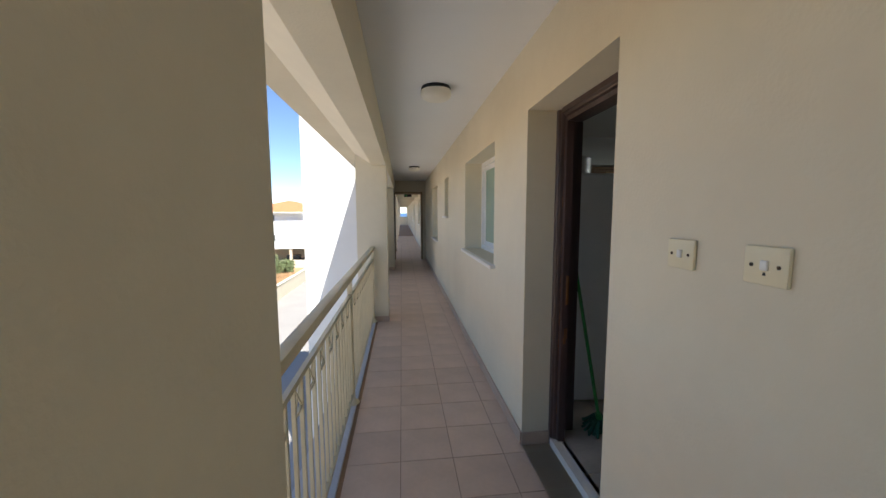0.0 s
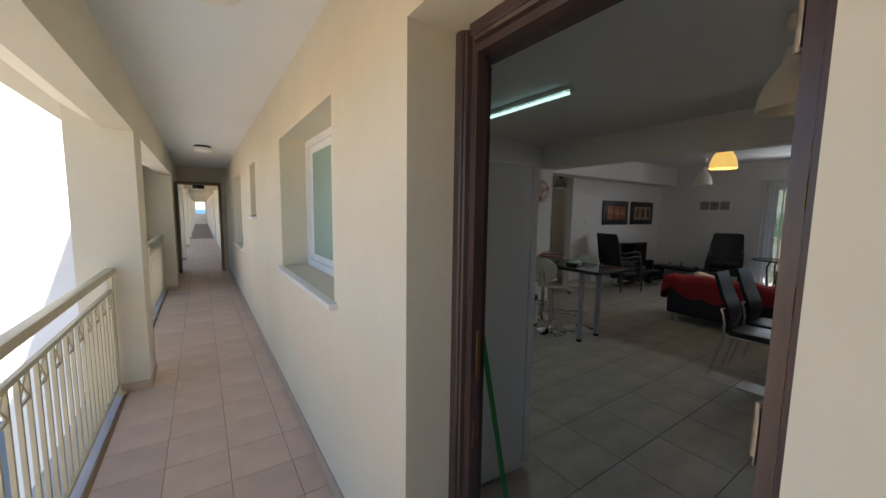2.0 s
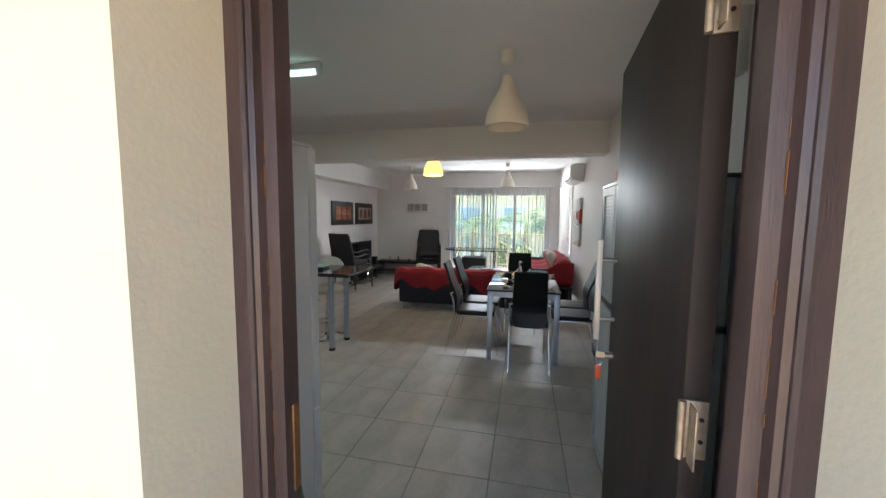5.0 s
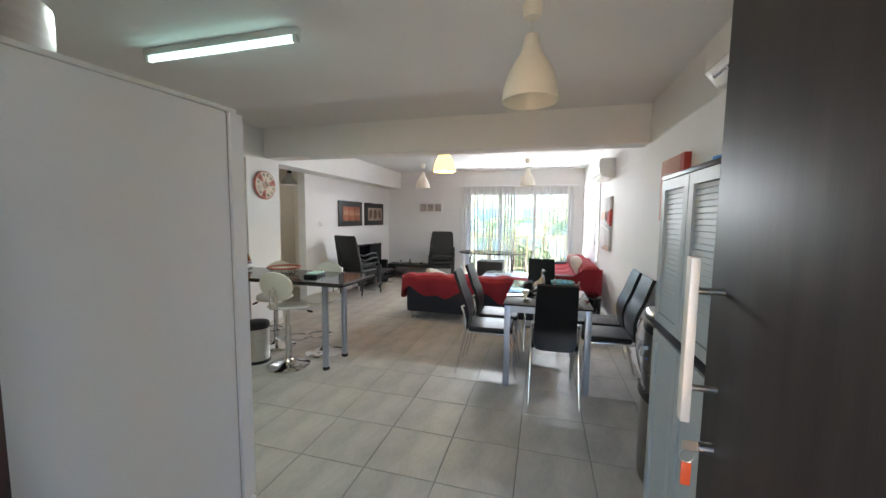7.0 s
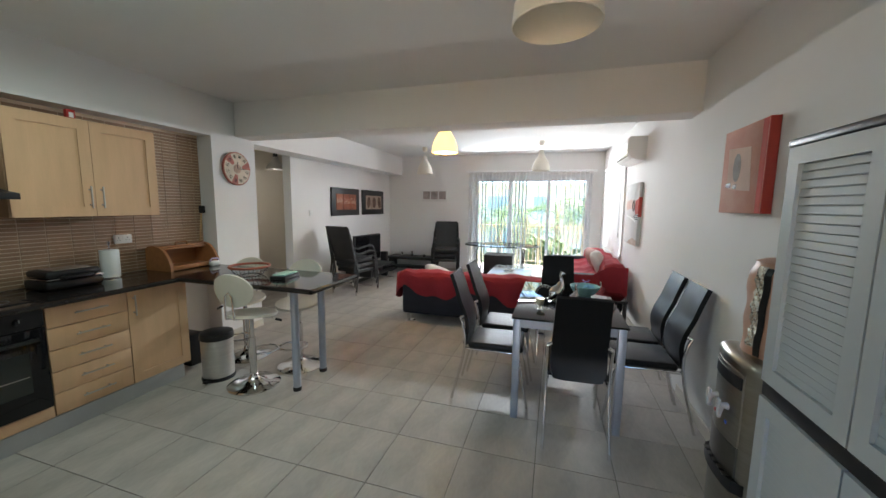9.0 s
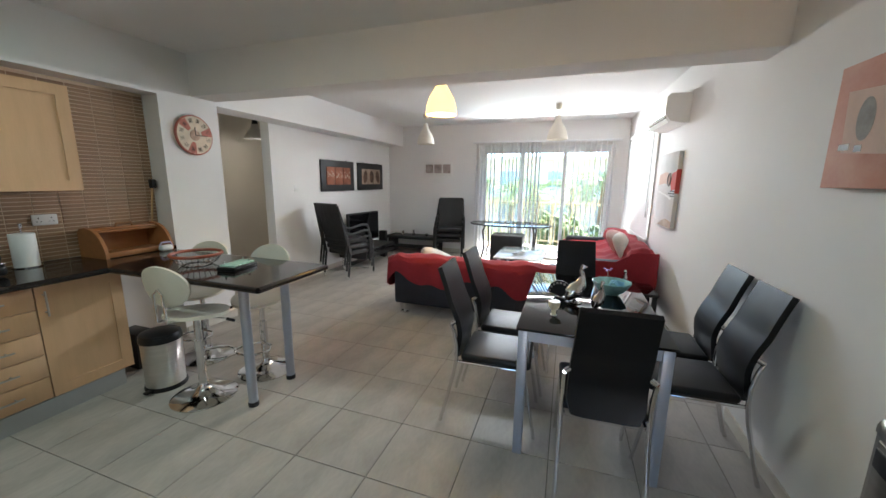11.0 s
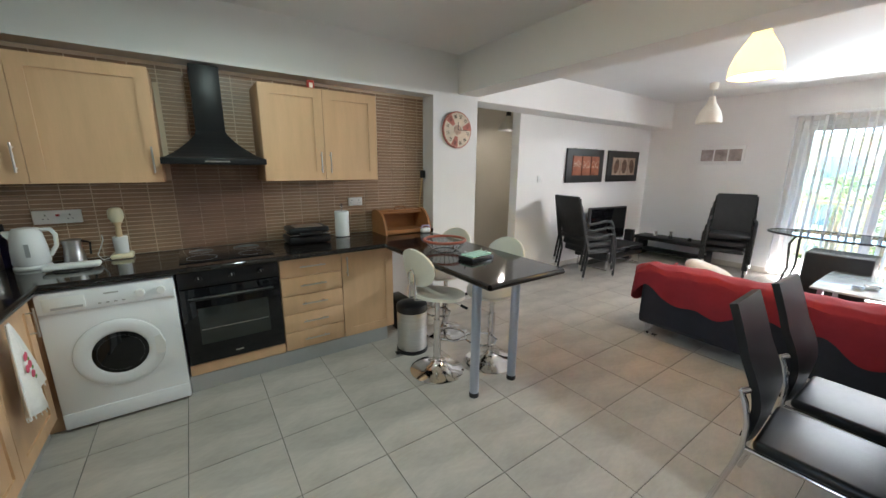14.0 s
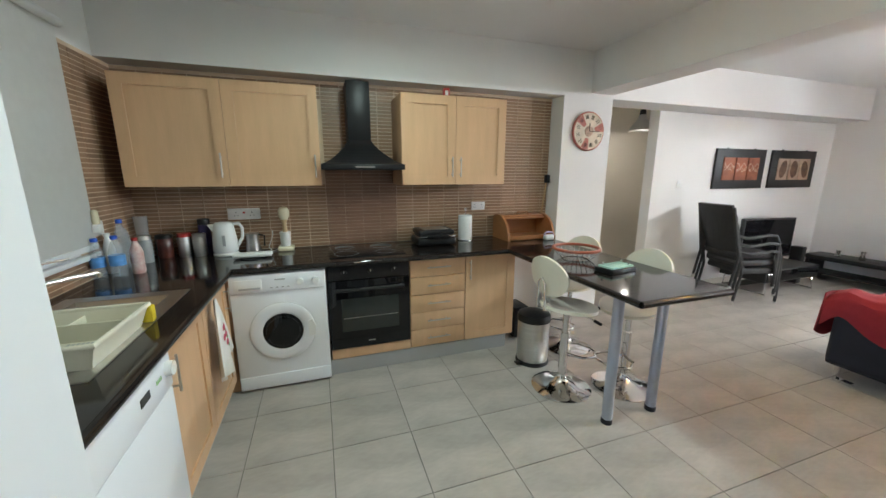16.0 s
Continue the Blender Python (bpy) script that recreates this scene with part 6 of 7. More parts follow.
sd = thing("side_table", "low dark side table between the sofas", "side table", pose(6.12, 0.78, 0))
part("top", rbox(0, 0.45, 0, 0.62, 0.42, 0.45, 0.004), BLKGLS, sd)
part("shelf", rbox(0.03, 0.42, 0.03, 0.59, 0.14, 0.16, 0.003), CHARC, sd)
for x in (0.01, 0.40):
    for y in (0.01, 0.57):
        part("leg", boxes((x, x + 0.04, y, y + 0.04, 0, 0.42)), CHARC, sd)
fl = thing("flower_ornament", "small metal flower ornament on a stone foot", "ornament", pose(6.35, 1.22, 0.45))
part("foot", lathe([(0.035, 0), (0.04, 0.01), (0.03, 0.03)], seg=14), mat("cream stone", (0.6, 0.55, 0.45), 0.7), fl)
part("stem", tube(bmesh.new(), [(0, 0, 0.03), (0.0, 0.01, 0.15)], 0.004, 6), SATIN, fl)
for k in range(7):
    a = k * 0.9
    part("petal", lathe([(0.004, 0.0), (0.014, 0.006), (0.004, 0.012)], seg=8), mat("violet metal", (0.12, 0.10, 0.35), 0.3, 0.6), fl).matrix_basis = pose(0.035 * math.cos(a), 0.035 * math.sin(a) + 0.01, 0.15 + 0.012 * (k % 3))
fg = thing("small_figure", "small silver figure on the side table", "ornament", pose(6.42, 1.05, 0.45))
part("figure", lathe([(0.03, 0), (0.03, 0.01), (0.012, 0.03), (0.028, 0.08), (0.012, 0.12), (0.018, 0.145), (0.004, 0.165)], seg=14), SILVER, fg)


def coffee_table():
    t = thing("coffee_table", "low coffee table with a pale glass top", "coffee table", pose(7.30, 1.96, 0))
    part("top", rbox(0, 1.05, 0, 0.68, 0.43, 0.45, 0.004), mat("pale blue glass top", (0.52, 0.58, 0.60), 0.06, coat=0.4), t)
    for x in (0.05, 0.96):
        for y in (0.05, 0.59):
            part("leg", boxes((x, x + 0.04, y, y + 0.04, 0, 0.43)), GREYMET, t)
    part("shelf", rbox(0.09, 0.96, 0.09, 0.59, 0.15, 0.165, 0.003), BLKGLS, t)
    a = thing("ashtray", "small dark bowl on the coffee table", "bowl", pose(7.62, 2.28, 0.45))
    part("bowl", lathe([(0.03, 0), (0.05, 0.012), (0.055, 0.035), (0.05, 0.035), (0.03, 0.015)], seg=18), SILVER, a)
    b = thing("ashtray", "small silver dish on the coffee table", "dish", pose(7.52, 2.36, 0.45))
    part("bowl", lathe([(0.02, 0), (0.035, 0.01), (0.04, 0.03)], seg=16), SILVER, b)


coffee_table()


def oval_table():
    t = thing("oval_table", "oval glass patio table on black metal legs", "table", pose(8.98, 2.66, 0))
    prof = [(0.42 * math.cos(a), 0.74 * math.sin(a)) for a in [k * math.pi / 24 for k in range(48)]]
    part("glass_top", prism(prof, "z", 0.735, 0.745), TABGL, t)
    part("rim", tube(bmesh.new(), [(1.005 * x, 1.005 * y, 0.738) for x, y in prof], 0.013, 8, True), BLKPL, t)
    for sx in (-1, 1):
        for sy in (-1, 1):
            part("leg", tube(bmesh.new(), [(0.2 * sx, 0.42 * sy, 0.725), (0.24 * sx, 0.46 * sy, 0.62), (0.20 * sx, 0.44 * sy, 0.3), (0.27 * sx, 0.5 * sy, 0.0)], 0.014, 8), BLKPL, t)


oval_table()


def rattan_chair():
    """A stacking armchair, front along +x."""
    t = thing("rattan_armchair", "black woven stacking armchair with silver feet", "armchair", None, "stacked patio armchairs")
    part("seat", rbox(-0.22, 0.24, -0.24, 0.24, 0.36, 0.43, 0.02, 3), RATTAN, t)
    part("backrest", sheet(lambda u, v: (-0.20 - 0.20 * v - 0.02 * math.sin(math.pi * u), (u - 0.5) * 0.47, 0.42 + 0.55 * v), 6, 8, 0.03), RATTAN, t)
    for y in (-0.265, 0.265):
        part("arm", tube(bmesh.new(), [(0.27, y, 0.02), (0.26, y, 0.35), (0.25, y, 0.55), (0.20, y, 0.625), (0.10, y, 0.635), (-0.15, y, 0.60), (-0.28, y * 0.93, 0.63)], 0.017, 8), RATTAN, t)
        part("back_leg", tube(bmesh.new(), [(-0.30, y, 0.02), (-0.24, y, 0.38), (-0.37, y * 0.9, 0.95)], 0.016, 8), RATTAN, t)
        for x in (0.27, -0.30):
            part("foot", tube(bmesh.new(), [(x, y, 0.0), (x, y, 0.05)], 0.017, 8), SATIN, t)
    return t


rc = rattan_chair()
rc.matrix_basis = pose(7.22, 4.98, 0, 0, 0, -12)
for k in (1, 2):
    copy_thing(rc, pose(7.22 - 0.035 * k, 4.98 + 0.008 * k, 0.095 * k, 0, 0, -12))
for k in range(3):
    copy_thing(rc, pose(8.96, 3.86 - 0.02 * k, 0.10 * k, 0, 0, 196))
st = thing("rattan_stool", "low black woven stool pushed under the oval table", "stool", pose(8.5, 2.62, 0))
part("body", rbox(-0.2, 0.2, -0.27, 0.27, 0.05, 0.62, 0.02, 3), RATTAN, st)
for x in (-0.17, 0.17):
    for y in (-0.24, 0.24):
        part("foot", tube(bmesh.new(), [(x, y, 0.0), (x, y, 0.06)], 0.018, 8), SATIN, st)


def television():
    t = thing("television", "flat black television on a low stand", "television", pose(8.03, 5.20, 0.335, 0, 0, -6))
    part("foot", rbox(-0.18, 0.18, -0.10, 0.10, 0.0, 0.015, 0.005), BLKPL, t)
    part("neck", boxes((-0.04, 0.04, -0.02, 0.02, 0.014, 0.08)), BLKPL, t)
    part("cabinet", rbox(-0.44, 0.44, -0.025, 0.03, 0.07, 0.60, 0.008), BLKPL, t)
    part("screen", boxes((-0.42, 0.42, -0.0275, -0.024, 0.095, 0.58)), BLKGLS, t)
    s = thing("tv_stand", "low black television stand on chrome feet", "tv stand", pose(7.55, 4.86, 0))
    part("body", rbox(0, 1.05, 0, 0.55, 0.17, 0.335, 0.006), CHARC, s)
    part("drawer_front", rbox(0.02, 1.03, -0.012, 0.0, 0.185, 0.32, 0.003), BLKGLS, s)
    for x in (0.04, 0.98):
        part("foot", tube(bmesh.new(), [(x, 0.02, 0.17), (x, 0.0, 0.012), (x, 0.52, 0.012), (x, 0.5, 0.17)], 0.012, 8), CHROME, s)
    b = thing("speaker", "small black speaker beside the television", "speaker", pose(8.68, 5.15, 0))
    part("body", rbox(-0.05, 0.05, -0.07, 0.07, 0.0, 0.52, 0.01), BLKPL, b)
    part("cone", tube(bmesh.new(), [(0, -0.072, 0.40), (0, -0.078, 0.40)], 0.035, 16), CHARC, b)


television()
lb = thing("low_bench", "long low black bench along the far wall", "bench", pose(9.12, 4.15, 0))
part("top", rbox(0, 0.42, 0, 1.15, 0.30, 0.36, 0.006), CHARC, lb)
part("shelf", rbox(0.02, 0.40, 0.04, 1.11, 0.10, 0.12, 0.004), CHARC, lb)
for y in (0.02, 1.07):
    part("end_panel", boxes((0.02, 0.40, y, y + 0.05, 0, 0.30)), CHARC, lb)
for k, (y, h) in enumerate(((4.45, 0.05), (4.75, 0.12), (5.0, 0.09))):
    o = thing("ornament", "small dark ornament on the low bench", "ornament", pose(9.3, y, 0.36))
    part("body", lathe([(0.03, 0), (0.035, 0.01), (0.022, h * 0.6), (0.028, h)], seg=14), SILVER if k else BLKPL, o)

# ---- balcony door, blinds, side window ----
sl = tagged(new("window_balcony"), "white aluminium sliding balcony door with three panels", "sliding door", kind="structure")
y0, y1, zt = 0.93, 3.42, 2.20
part("door_frame", boxes((XF + 0.08, XF + 0.2, y0, y0 + 0.05, 0, zt), (XF + 0.08, XF + 0.2, y1 - 0.05, y1, 0, zt), (XF + 0.08, XF + 0.2, y0 + 0.05, y1 - 0.05, zt - 0.06, zt), (XF + 0.08, XF + 0.2, y0 + 0.05, y1 - 0.05, 0, 0.03)), ALU, sl, smooth=False)
pw = (y1 - y0 - 0.1) / 3
for k in range(3):
    a, b = y0 + 0.05 + k * pw - (0.03 if k else 0), y0 + 0.05 + (k + 1) * pw + (0.03 if k < 2 else 0)
    x = XF + 0.1 + 0.028 * k
    s = part("sliding_panel", boxes((x, x + 0.025, a, a + 0.06, 0.03, zt - 0.06), (x, x + 0.025, b - 0.06, b, 0.03, zt - 0.06), (x, x + 0.025, a + 0.06, b - 0.06, 0.03, 0.12), (x, x + 0.025, a + 0.06, b - 0.06, zt - 0.13, zt - 0.06)), ALU, sl, smooth=False)
    pn = part("pane", boxes((x + 0.01, x + 0.014, a + 0.06, b - 0.06, 0.12, zt - 0.13)), PANE, s, smooth=False)
    pn.visible_shadow = False

vb = thing("vertical_blind", "white vertical blind, partly drawn over the balcony door", "blind")
part("head_rail", rbox(XF - 0.12, XF - 0.07, 0.85, 3.55, 2.25, 2.285, 0.004), ALU, vb)
rnd = random.Random(8)
vane = None
y = 3.46
while y > 0.95:
    dense = y > 2.2
    turned = rnd.uniform(60, 82) if dense else rnd.uniform(80, 88)
    if vane is None:
        vane = part("vane", boxes((-0.044, 0.044, -0.0012, 0.0012, 0.06, 2.25)), VANE, vb, smooth=False)
        o = vane
    else:
        o = new("vane", vane.data)
        o.parent = vb
    o.matrix_basis = pose(XF - 0.095, y, 0, 0, 0, 90 - turned)
    y -= 0.072 if dense else 0.09

sw = tagged(new("window_side"), "white framed side window with a drawn blind", "window", kind="structure")
m = pose(7.5, 0.663, 0, 0, 0, 1.5)
sw.matrix_basis = m
part("window_frame", boxes((0, 1.7, -0.03, 0.02, 0.80, 0.85), (0, 1.7, -0.03, 0.02, 2.15, 2.2), (0, 0.05, -0.03, 0.02, 0.85, 2.15), (1.65, 1.7, -0.03, 0.02, 0.85, 2.15)), ALU, sw, smooth=False)
part("blind_fabric", boxes((0.0, 1.7, 0.030, 0.033, 0.80, 2.215)), mat("blackout blind fabric", (0.76, 0.76, 0.75), 0.8, vary=0.02, scale=3), sw, smooth=False)
part("blind_roller", tube(bmesh.new(), [(-0.03, 0.035, 2.235), (1.73, 0.035, 2.235)], 0.022, 12), ALU, sw)
part("bottom_bar", rbox(-0.01, 1.71, 0.024, 0.040, 0.77, 0.80, 0.003), ALU, sw)
for x in (0.10, 0.115):
    part("cord", tube(bmesh.new(), [(x, 0.045, 2.22), (x, 0.045, 1.15)], 0.002, 5), PLINTH, sw)
part("cord_weight", rbox(0.095, 0.12, 0.038, 0.052, 1.08, 1.15, 0.003), PLINTH, sw)

# ---- outside, corridor side ----
GZ = -6.1
ground = struct("ground", boxes((-900, 900, -300, 420, GZ - 0.5, GZ - 0.03)), DRY, "dry pale soil and scrub reaching the horizon", "ground")
struct("road", boxes((-10.9, -1.0, -60, 75, GZ - 0.03, GZ)), ASPH, "pale concrete lane beside the building", "road")
struct("water_sea", boxes((-4500, 4500, 420, 4800, -9, -8.0)), SEA, "blue sea at the horizon", "water")
struct("wall_own_building", boxes((-0.66, CW, -3.2, 46, GZ, FL - 0.26)), STUCCO, "cream lower storeys of the building", "wall")
tw = thing("stair_tower", "white rendered stair tower of the building", "tower")
part("wall", boxes((-2.42, -0.67, 9.0, 12.4, GZ, 5.5)), TOWER, tw, smooth=False)
rs = thing("road_sign", "round speed limit sign reading 10", "sign", pose(-1.75, 8.9, GZ))
part("pole", tube(bmesh.new(), [(0, 0.03, 0), (0, 0.03, 2.3)], 0.03, 10), SATIN, rs)
d = part("disc", tube(bmesh.new(), [(0, 0.0, 2.1), (0, 0.012, 2.1)], 0.26, 32), REDPL, rs)
part("field", tube(bmesh.new(), [(0, -0.003, 2.1), (0, 0.0, 2.1)], 0.20, 32), PAPER, rs)
text("10", 0.26, pose(0, -0.005, 2.1, 90, 0, 0), BLKPL, rs, "number")
struct("boundary_wall", boxes((-11.2, -10.9, -60, 47, GZ, GZ + 1.24), (-11.24, -10.86, -60, 47, GZ + 1.24, GZ + 1.3)), mat("cream boundary render", (0.72, 0.66, 0.52), 0.9, vary=0.05, scale=0.5), "cream rendered boundary wall along the lane", "wall")


def house():
    t = thing("villa", "white house on stilts with an orange hipped roof", "house", pose(-23.0, 53.5, GZ))
    w, d = 11.5, 12.0
    part("wall", boxes((0, w, 0, d, 2.5, 7.75)), TOWER, t, smooth=False)
    bm = bmesh.new()
    e = 0.7
    lo = [bm.verts.new(p) for p in ((-e, -e, 7.75), (w + e, -e, 7.75), (w + e, d + e, 7.75), (-e, d + e, 7.75))]
    r0, r1 = bm.verts.new((w / 2, 4.2, 9.5)), bm.verts.new((w / 2, d - 4.2, 9.5))
    for f in ((lo[0], lo[1], r0), (lo[1], lo[2], r1, r0), (lo[2], lo[3], r1), (lo[3], lo[0], r0, r1), tuple(lo[::-1])):
        bm.faces.new(f)
    part("roof", bm, TERRAR, t, smooth=False)
    part("eave_board", boxes((-e, w + e, -e, d + e, 7.6, 7.75)), TOWER, t, smooth=False)
    for x in (0.2, 3.6, 6.8, 11.0):
        part("column", boxes((x, x + 0.35, 0.1, 0.45, 0, 2.5)), BEIGEB, t, smooth=False)
    part("back_wall", boxes((0.1, w, 7.0, 7.3, 0, 2.5)), BEIGEB, t, smooth=False)
    for x, z in ((4.4, 6.4), (4.4, 3.6), (9.9, 6.0), (9.9, 3.2), (12.0, 0)):
        if x < w:
            wd = part("window", boxes((x, x + 0.7, -0.04, 0.0, z, z + 1.0)), ALU, t, smooth=False)
            part("pane", boxes((x + 0.08, x + 0.62, -0.06, -0.04, z + 0.08, z + 0.92)), DARKPANE, wd, smooth=False)
    part("water_tank", tube(bmesh.new(), [(w - 1.0, d - 2, 8.2), (w - 1.0, d - 2, 9.3)], 0.5, 16), WHITEP, t)


house()
for k, x in enumerate((-16.5, -13.2)):
    c = thing("car", "dark parked car under the house", "car", pose(x, 56.0, GZ, 0, 0, 0))
    part("body", rbox(-1.1, 1.9, -0.85, 0.85, 0.3, 0.85, 0.15, 3), CARP, c)
    part("cabin", rbox(-0.7, 1.2, -0.75, 0.75, 0.8, 1.4, 0.2, 3), DARKPANE, c)
    for px in (-0.6, 1.35):
        for py in (-0.82, 0.82):
            part("wheel", tube(bmesh.new(), [(px, py - 0.08, 0.32), (px, py + 0.08, 0.32)], 0.32, 18), TYRE, c)
struct("garden_wall", boxes((-60, -11.2, 51.5, 51.75, GZ, GZ + 1.1)), mat("cream boundary render", (0.72, 0.66, 0.52), 0.9), "low cream garden wall", "wall")


def leaf_cloud(name, label, category, x, y, z, blobs, n, size, material, stem=True, seed=1):
    """A shrub or crown: many small leaves scattered through overlapping clumps."""
    rnd = random.Random(seed)
    t = thing(name, label, category, pose(x, y, z))
    vs, fs = [], []
    for cx, cy, cz, r, h in blobs:
        for _ in range(n):
            a, b = rnd.uniform(0, 6.283), math.acos(rnd.uniform(-1, 1))
            k = rnd.uniform(0.55, 1.08)
            p = Vector((cx + r * k * math.sin(b) * math.cos(a), cy + r * k * math.sin(b) * math.sin(a), cz + h * k * math.cos(b)))
            if p.z < 0.02:
                continue
            u = Vector((rnd.uniform(-1, 1), rnd.uniform(-1, 1), rnd.uniform(-1, 1))).normalized()
            v = u.orthogonal().normalized()
            s = size * rnd.uniform(0.6, 1.4)
            i = len(vs)
            vs += [p - u * s, p + v * s * 0.45, p + u * s, p - v * s * 0.45]
            fs.append((i, i + 1, i + 2, i + 3))
    me = bpy.data.meshes.new(name)
    me.from_pydata(vs, [], fs)
    me.materials.append(material)
    o = new("foliage", me)
    o.parent = t
    if stem:
        g = bmesh.new()
        for cx, cy, cz, r, h in blobs:
            tube(g, [(cx * 0.3, cy * 0.3, -0.05), (cx * 0.8, cy * 0.8, cz * 0.5), (cx, cy, cz)], [0.07, 0.05, 0.02], 6)
        part("branches", g, BARK, t)


rb = random.Random(21)
spots = [(-16.5, 48.3), (-18.6, 47.2), (-20.5, 48.4), (-22, 46.5), (-24, 45), (-25.5, 46.8), (-27.5, 44.8), (-29.5, 46), (-31, 48), (-34, 46), (-37, 49), (-41, 47), (-28, 42.0), (-31, 43), (-34.5, 43.5), (-26, 43.2)]
for k, (x, y) in enumerate(spots):
    bl = []
    for _ in range(11):
        br = rb.uniform(0.45, 1.25) * (1.5 if y < 46.6 else 1.1)
        bl.append((rb.uniform(-2.1, 2.1), rb.uniform(-1.5, 1.5), rb.uniform(0.3, 1.7), br, br * rb.uniform(0.6, 1.0)))
    leaf_cloud("bush", "grey-green wild bush on the dry field", "bush", x, y, GZ - 0.05, bl, 420, 0.13, LEAF, True, k)
for k, (x, y) in enumerate(((-26, 58), (-31, 57), (-36, 56), (-42, 60), (-29, 64))):
    bl = [(rb.uniform(-1, 1), rb.uniform(-1, 1), rb.uniform(1.2, 3.0), rb.uniform(0.9, 1.4), rb.uniform(0.9, 1.5)) for _ in range(5)]
    leaf_cloud("garden_tree", "dark green garden tree beside the house", "tree", x, y, GZ - 0.05, bl, 420, 0.16, LEAF, True, 40 + k)


def wild(name, label, n, area, h, material, seed):
    rnd = random.Random(seed)
    vs, fs = [], []
    for _ in range(n):
        x, y = rnd.uniform(area[0], area[1]), rnd.uniform(area[2], area[3])
        a, s = rnd.uniform(0, 6.28), rnd.uniform(0.03, 0.07)
        dx, dy = math.cos(a) * s, math.sin(a) * s
        hh = h * rnd.uniform(0.4, 1.2)
        lx, ly = rnd.uniform(-0.15, 0.15), rnd.uniform(-0.15, 0.15)
        i = len(vs)
        z = GZ - 0.04
        vs += [(x - dx, y - dy, z), (x + dx, y + dy, z), (x + lx, y + ly, z + hh)]
        fs.append((i, i + 1, i + 2))
    me = bpy.data.meshes.new(name)
    me.from_pydata(vs, [], fs)
    me.materials.append(material)
    tagged(new(name, me), label, "grass", kind="stuff")


wild("dry_grass", "dry straw-coloured grass on the field", 40000, (-40, -11.4, 16, 47), 0.30, STRAW, 5)
wood = []
rw = random.Random(9)
for k in range(70):
    wood.append((rw.uniform(-130, 10), rw.uniform(-25, 25), rw.uniform(1.0, 2.6), rw.uniform(3, 6), rw.uniform(1.5, 3.0)))
leaf_cloud("far_trees", "far belt of low green trees", "trees", -70, 130, GZ, wood, 220, 0.7, LEAF, False, 77)
bpy.data.objects["far_trees"]["kind"] = "stuff"
fc = thing("tennis_fence", "tall wire mesh fence round a sports court", "fence", pose(-46, 78, GZ))
for k in range(12):
    part("post", tube(bmesh.new(), [(k * 3.0, 0, 0), (k * 3.0, 0, 3.6)], 0.06, 6), GREYMET, fc)
for z in (0.1, 1.8, 3.55):
    part("rail", tube(bmesh.new(), [(0, 0, z), (33, 0, z)], 0.035, 5), GREYMET, fc)
lp = thing("street_lamp", "slim street lamp far beyond the field", "street lamp", pose(-38, 88, GZ))
part("pole", tube(bmesh.new(), [(0, 0, 0), (0, 0, 8.4)], [0.12, 0.07], 8), GREYMET, lp)
part("head", rbox(-0.5, 0.5, -0.15, 0.15, 8.35, 8.55, 0.03), GREYMET, lp)
rt = random.Random(31)
for k in range(14):
    x = rt.uniform(-230, -60)
    v = thing("far_house", "small white far-off house with orange roof", "house", pose(x, 330 + rt.uniform(-40, 60), GZ - 3), "far village")
    w = rt.uniform(8, 16)
    part("wall", boxes((0, w, 0, 9, 0, rt.uniform(4, 7))), TOWER, v, smooth=False)
    part("roof", boxes((-0.4, w + 0.4, -0.4, 9.4, 7.0, 7.5)), TERRAR, v, smooth=False)

# ---- outside, balcony side ----
BX = XF + 0.25
struct("floor_balcony", boxes((BX, BX + 1.6, -1, 6.5, -0.3, -0.03)), TERRA, "brown tiled balcony floor", "floor")
struct("ceiling_balcony", boxes((BX, BX + 1.75, -1, 6.5, 2.62, 2.85), (BX + 1.5, BX + 1.75, -1, 6.5, 2.28, 2.62)), STUCCO, "cream balcony soffit and edge beam", "ceiling")
bt = thing("balcony_railing", "cream painted balcony railing", "railing", pose(BX + 1.5, 0, 0))
part("handrail", rbox(-0.025, 0.025, -1, 6.5, 0.98, 1.03, 0.004), RAILP, bt)
part("lower_rail", boxes((-0.012, 0.012, -1, 6.5, 0.08, 0.11)), RAILP, bt)
for k in range(68):
    part("baluster", boxes((-0.008, 0.008, -0.95 + 0.11 * k, -0.934 + 0.11 * k, 0.11, 0.98)), RAILP, bt, smooth=False)
for y in (-0.9, 2.0, 4.4, 6.4):
    part("post", boxes((-0.02, 0.02, y - 0.02, y + 0.02, -0.03, 0.98)), RAILP, bt, smooth=False)
struct("lawn", boxes((12.6, 48, -40, 50, GZ - 0.03, GZ + 0.02)), LAWN, "green lawn of the courtyard", "ground")
struct("pool_deck", boxes((16, 27, -8, 16, GZ + 0.02, GZ + 0.12)), mat("red tile deck", (0.48, 0.30, 0.22), 0.8), "reddish paved pool deck", "pavement")
struct("water_pool", boxes((18.5, 25, -5, 13, GZ + 0.12, GZ + 0.16)), POOL, "blue swimming pool", "water")


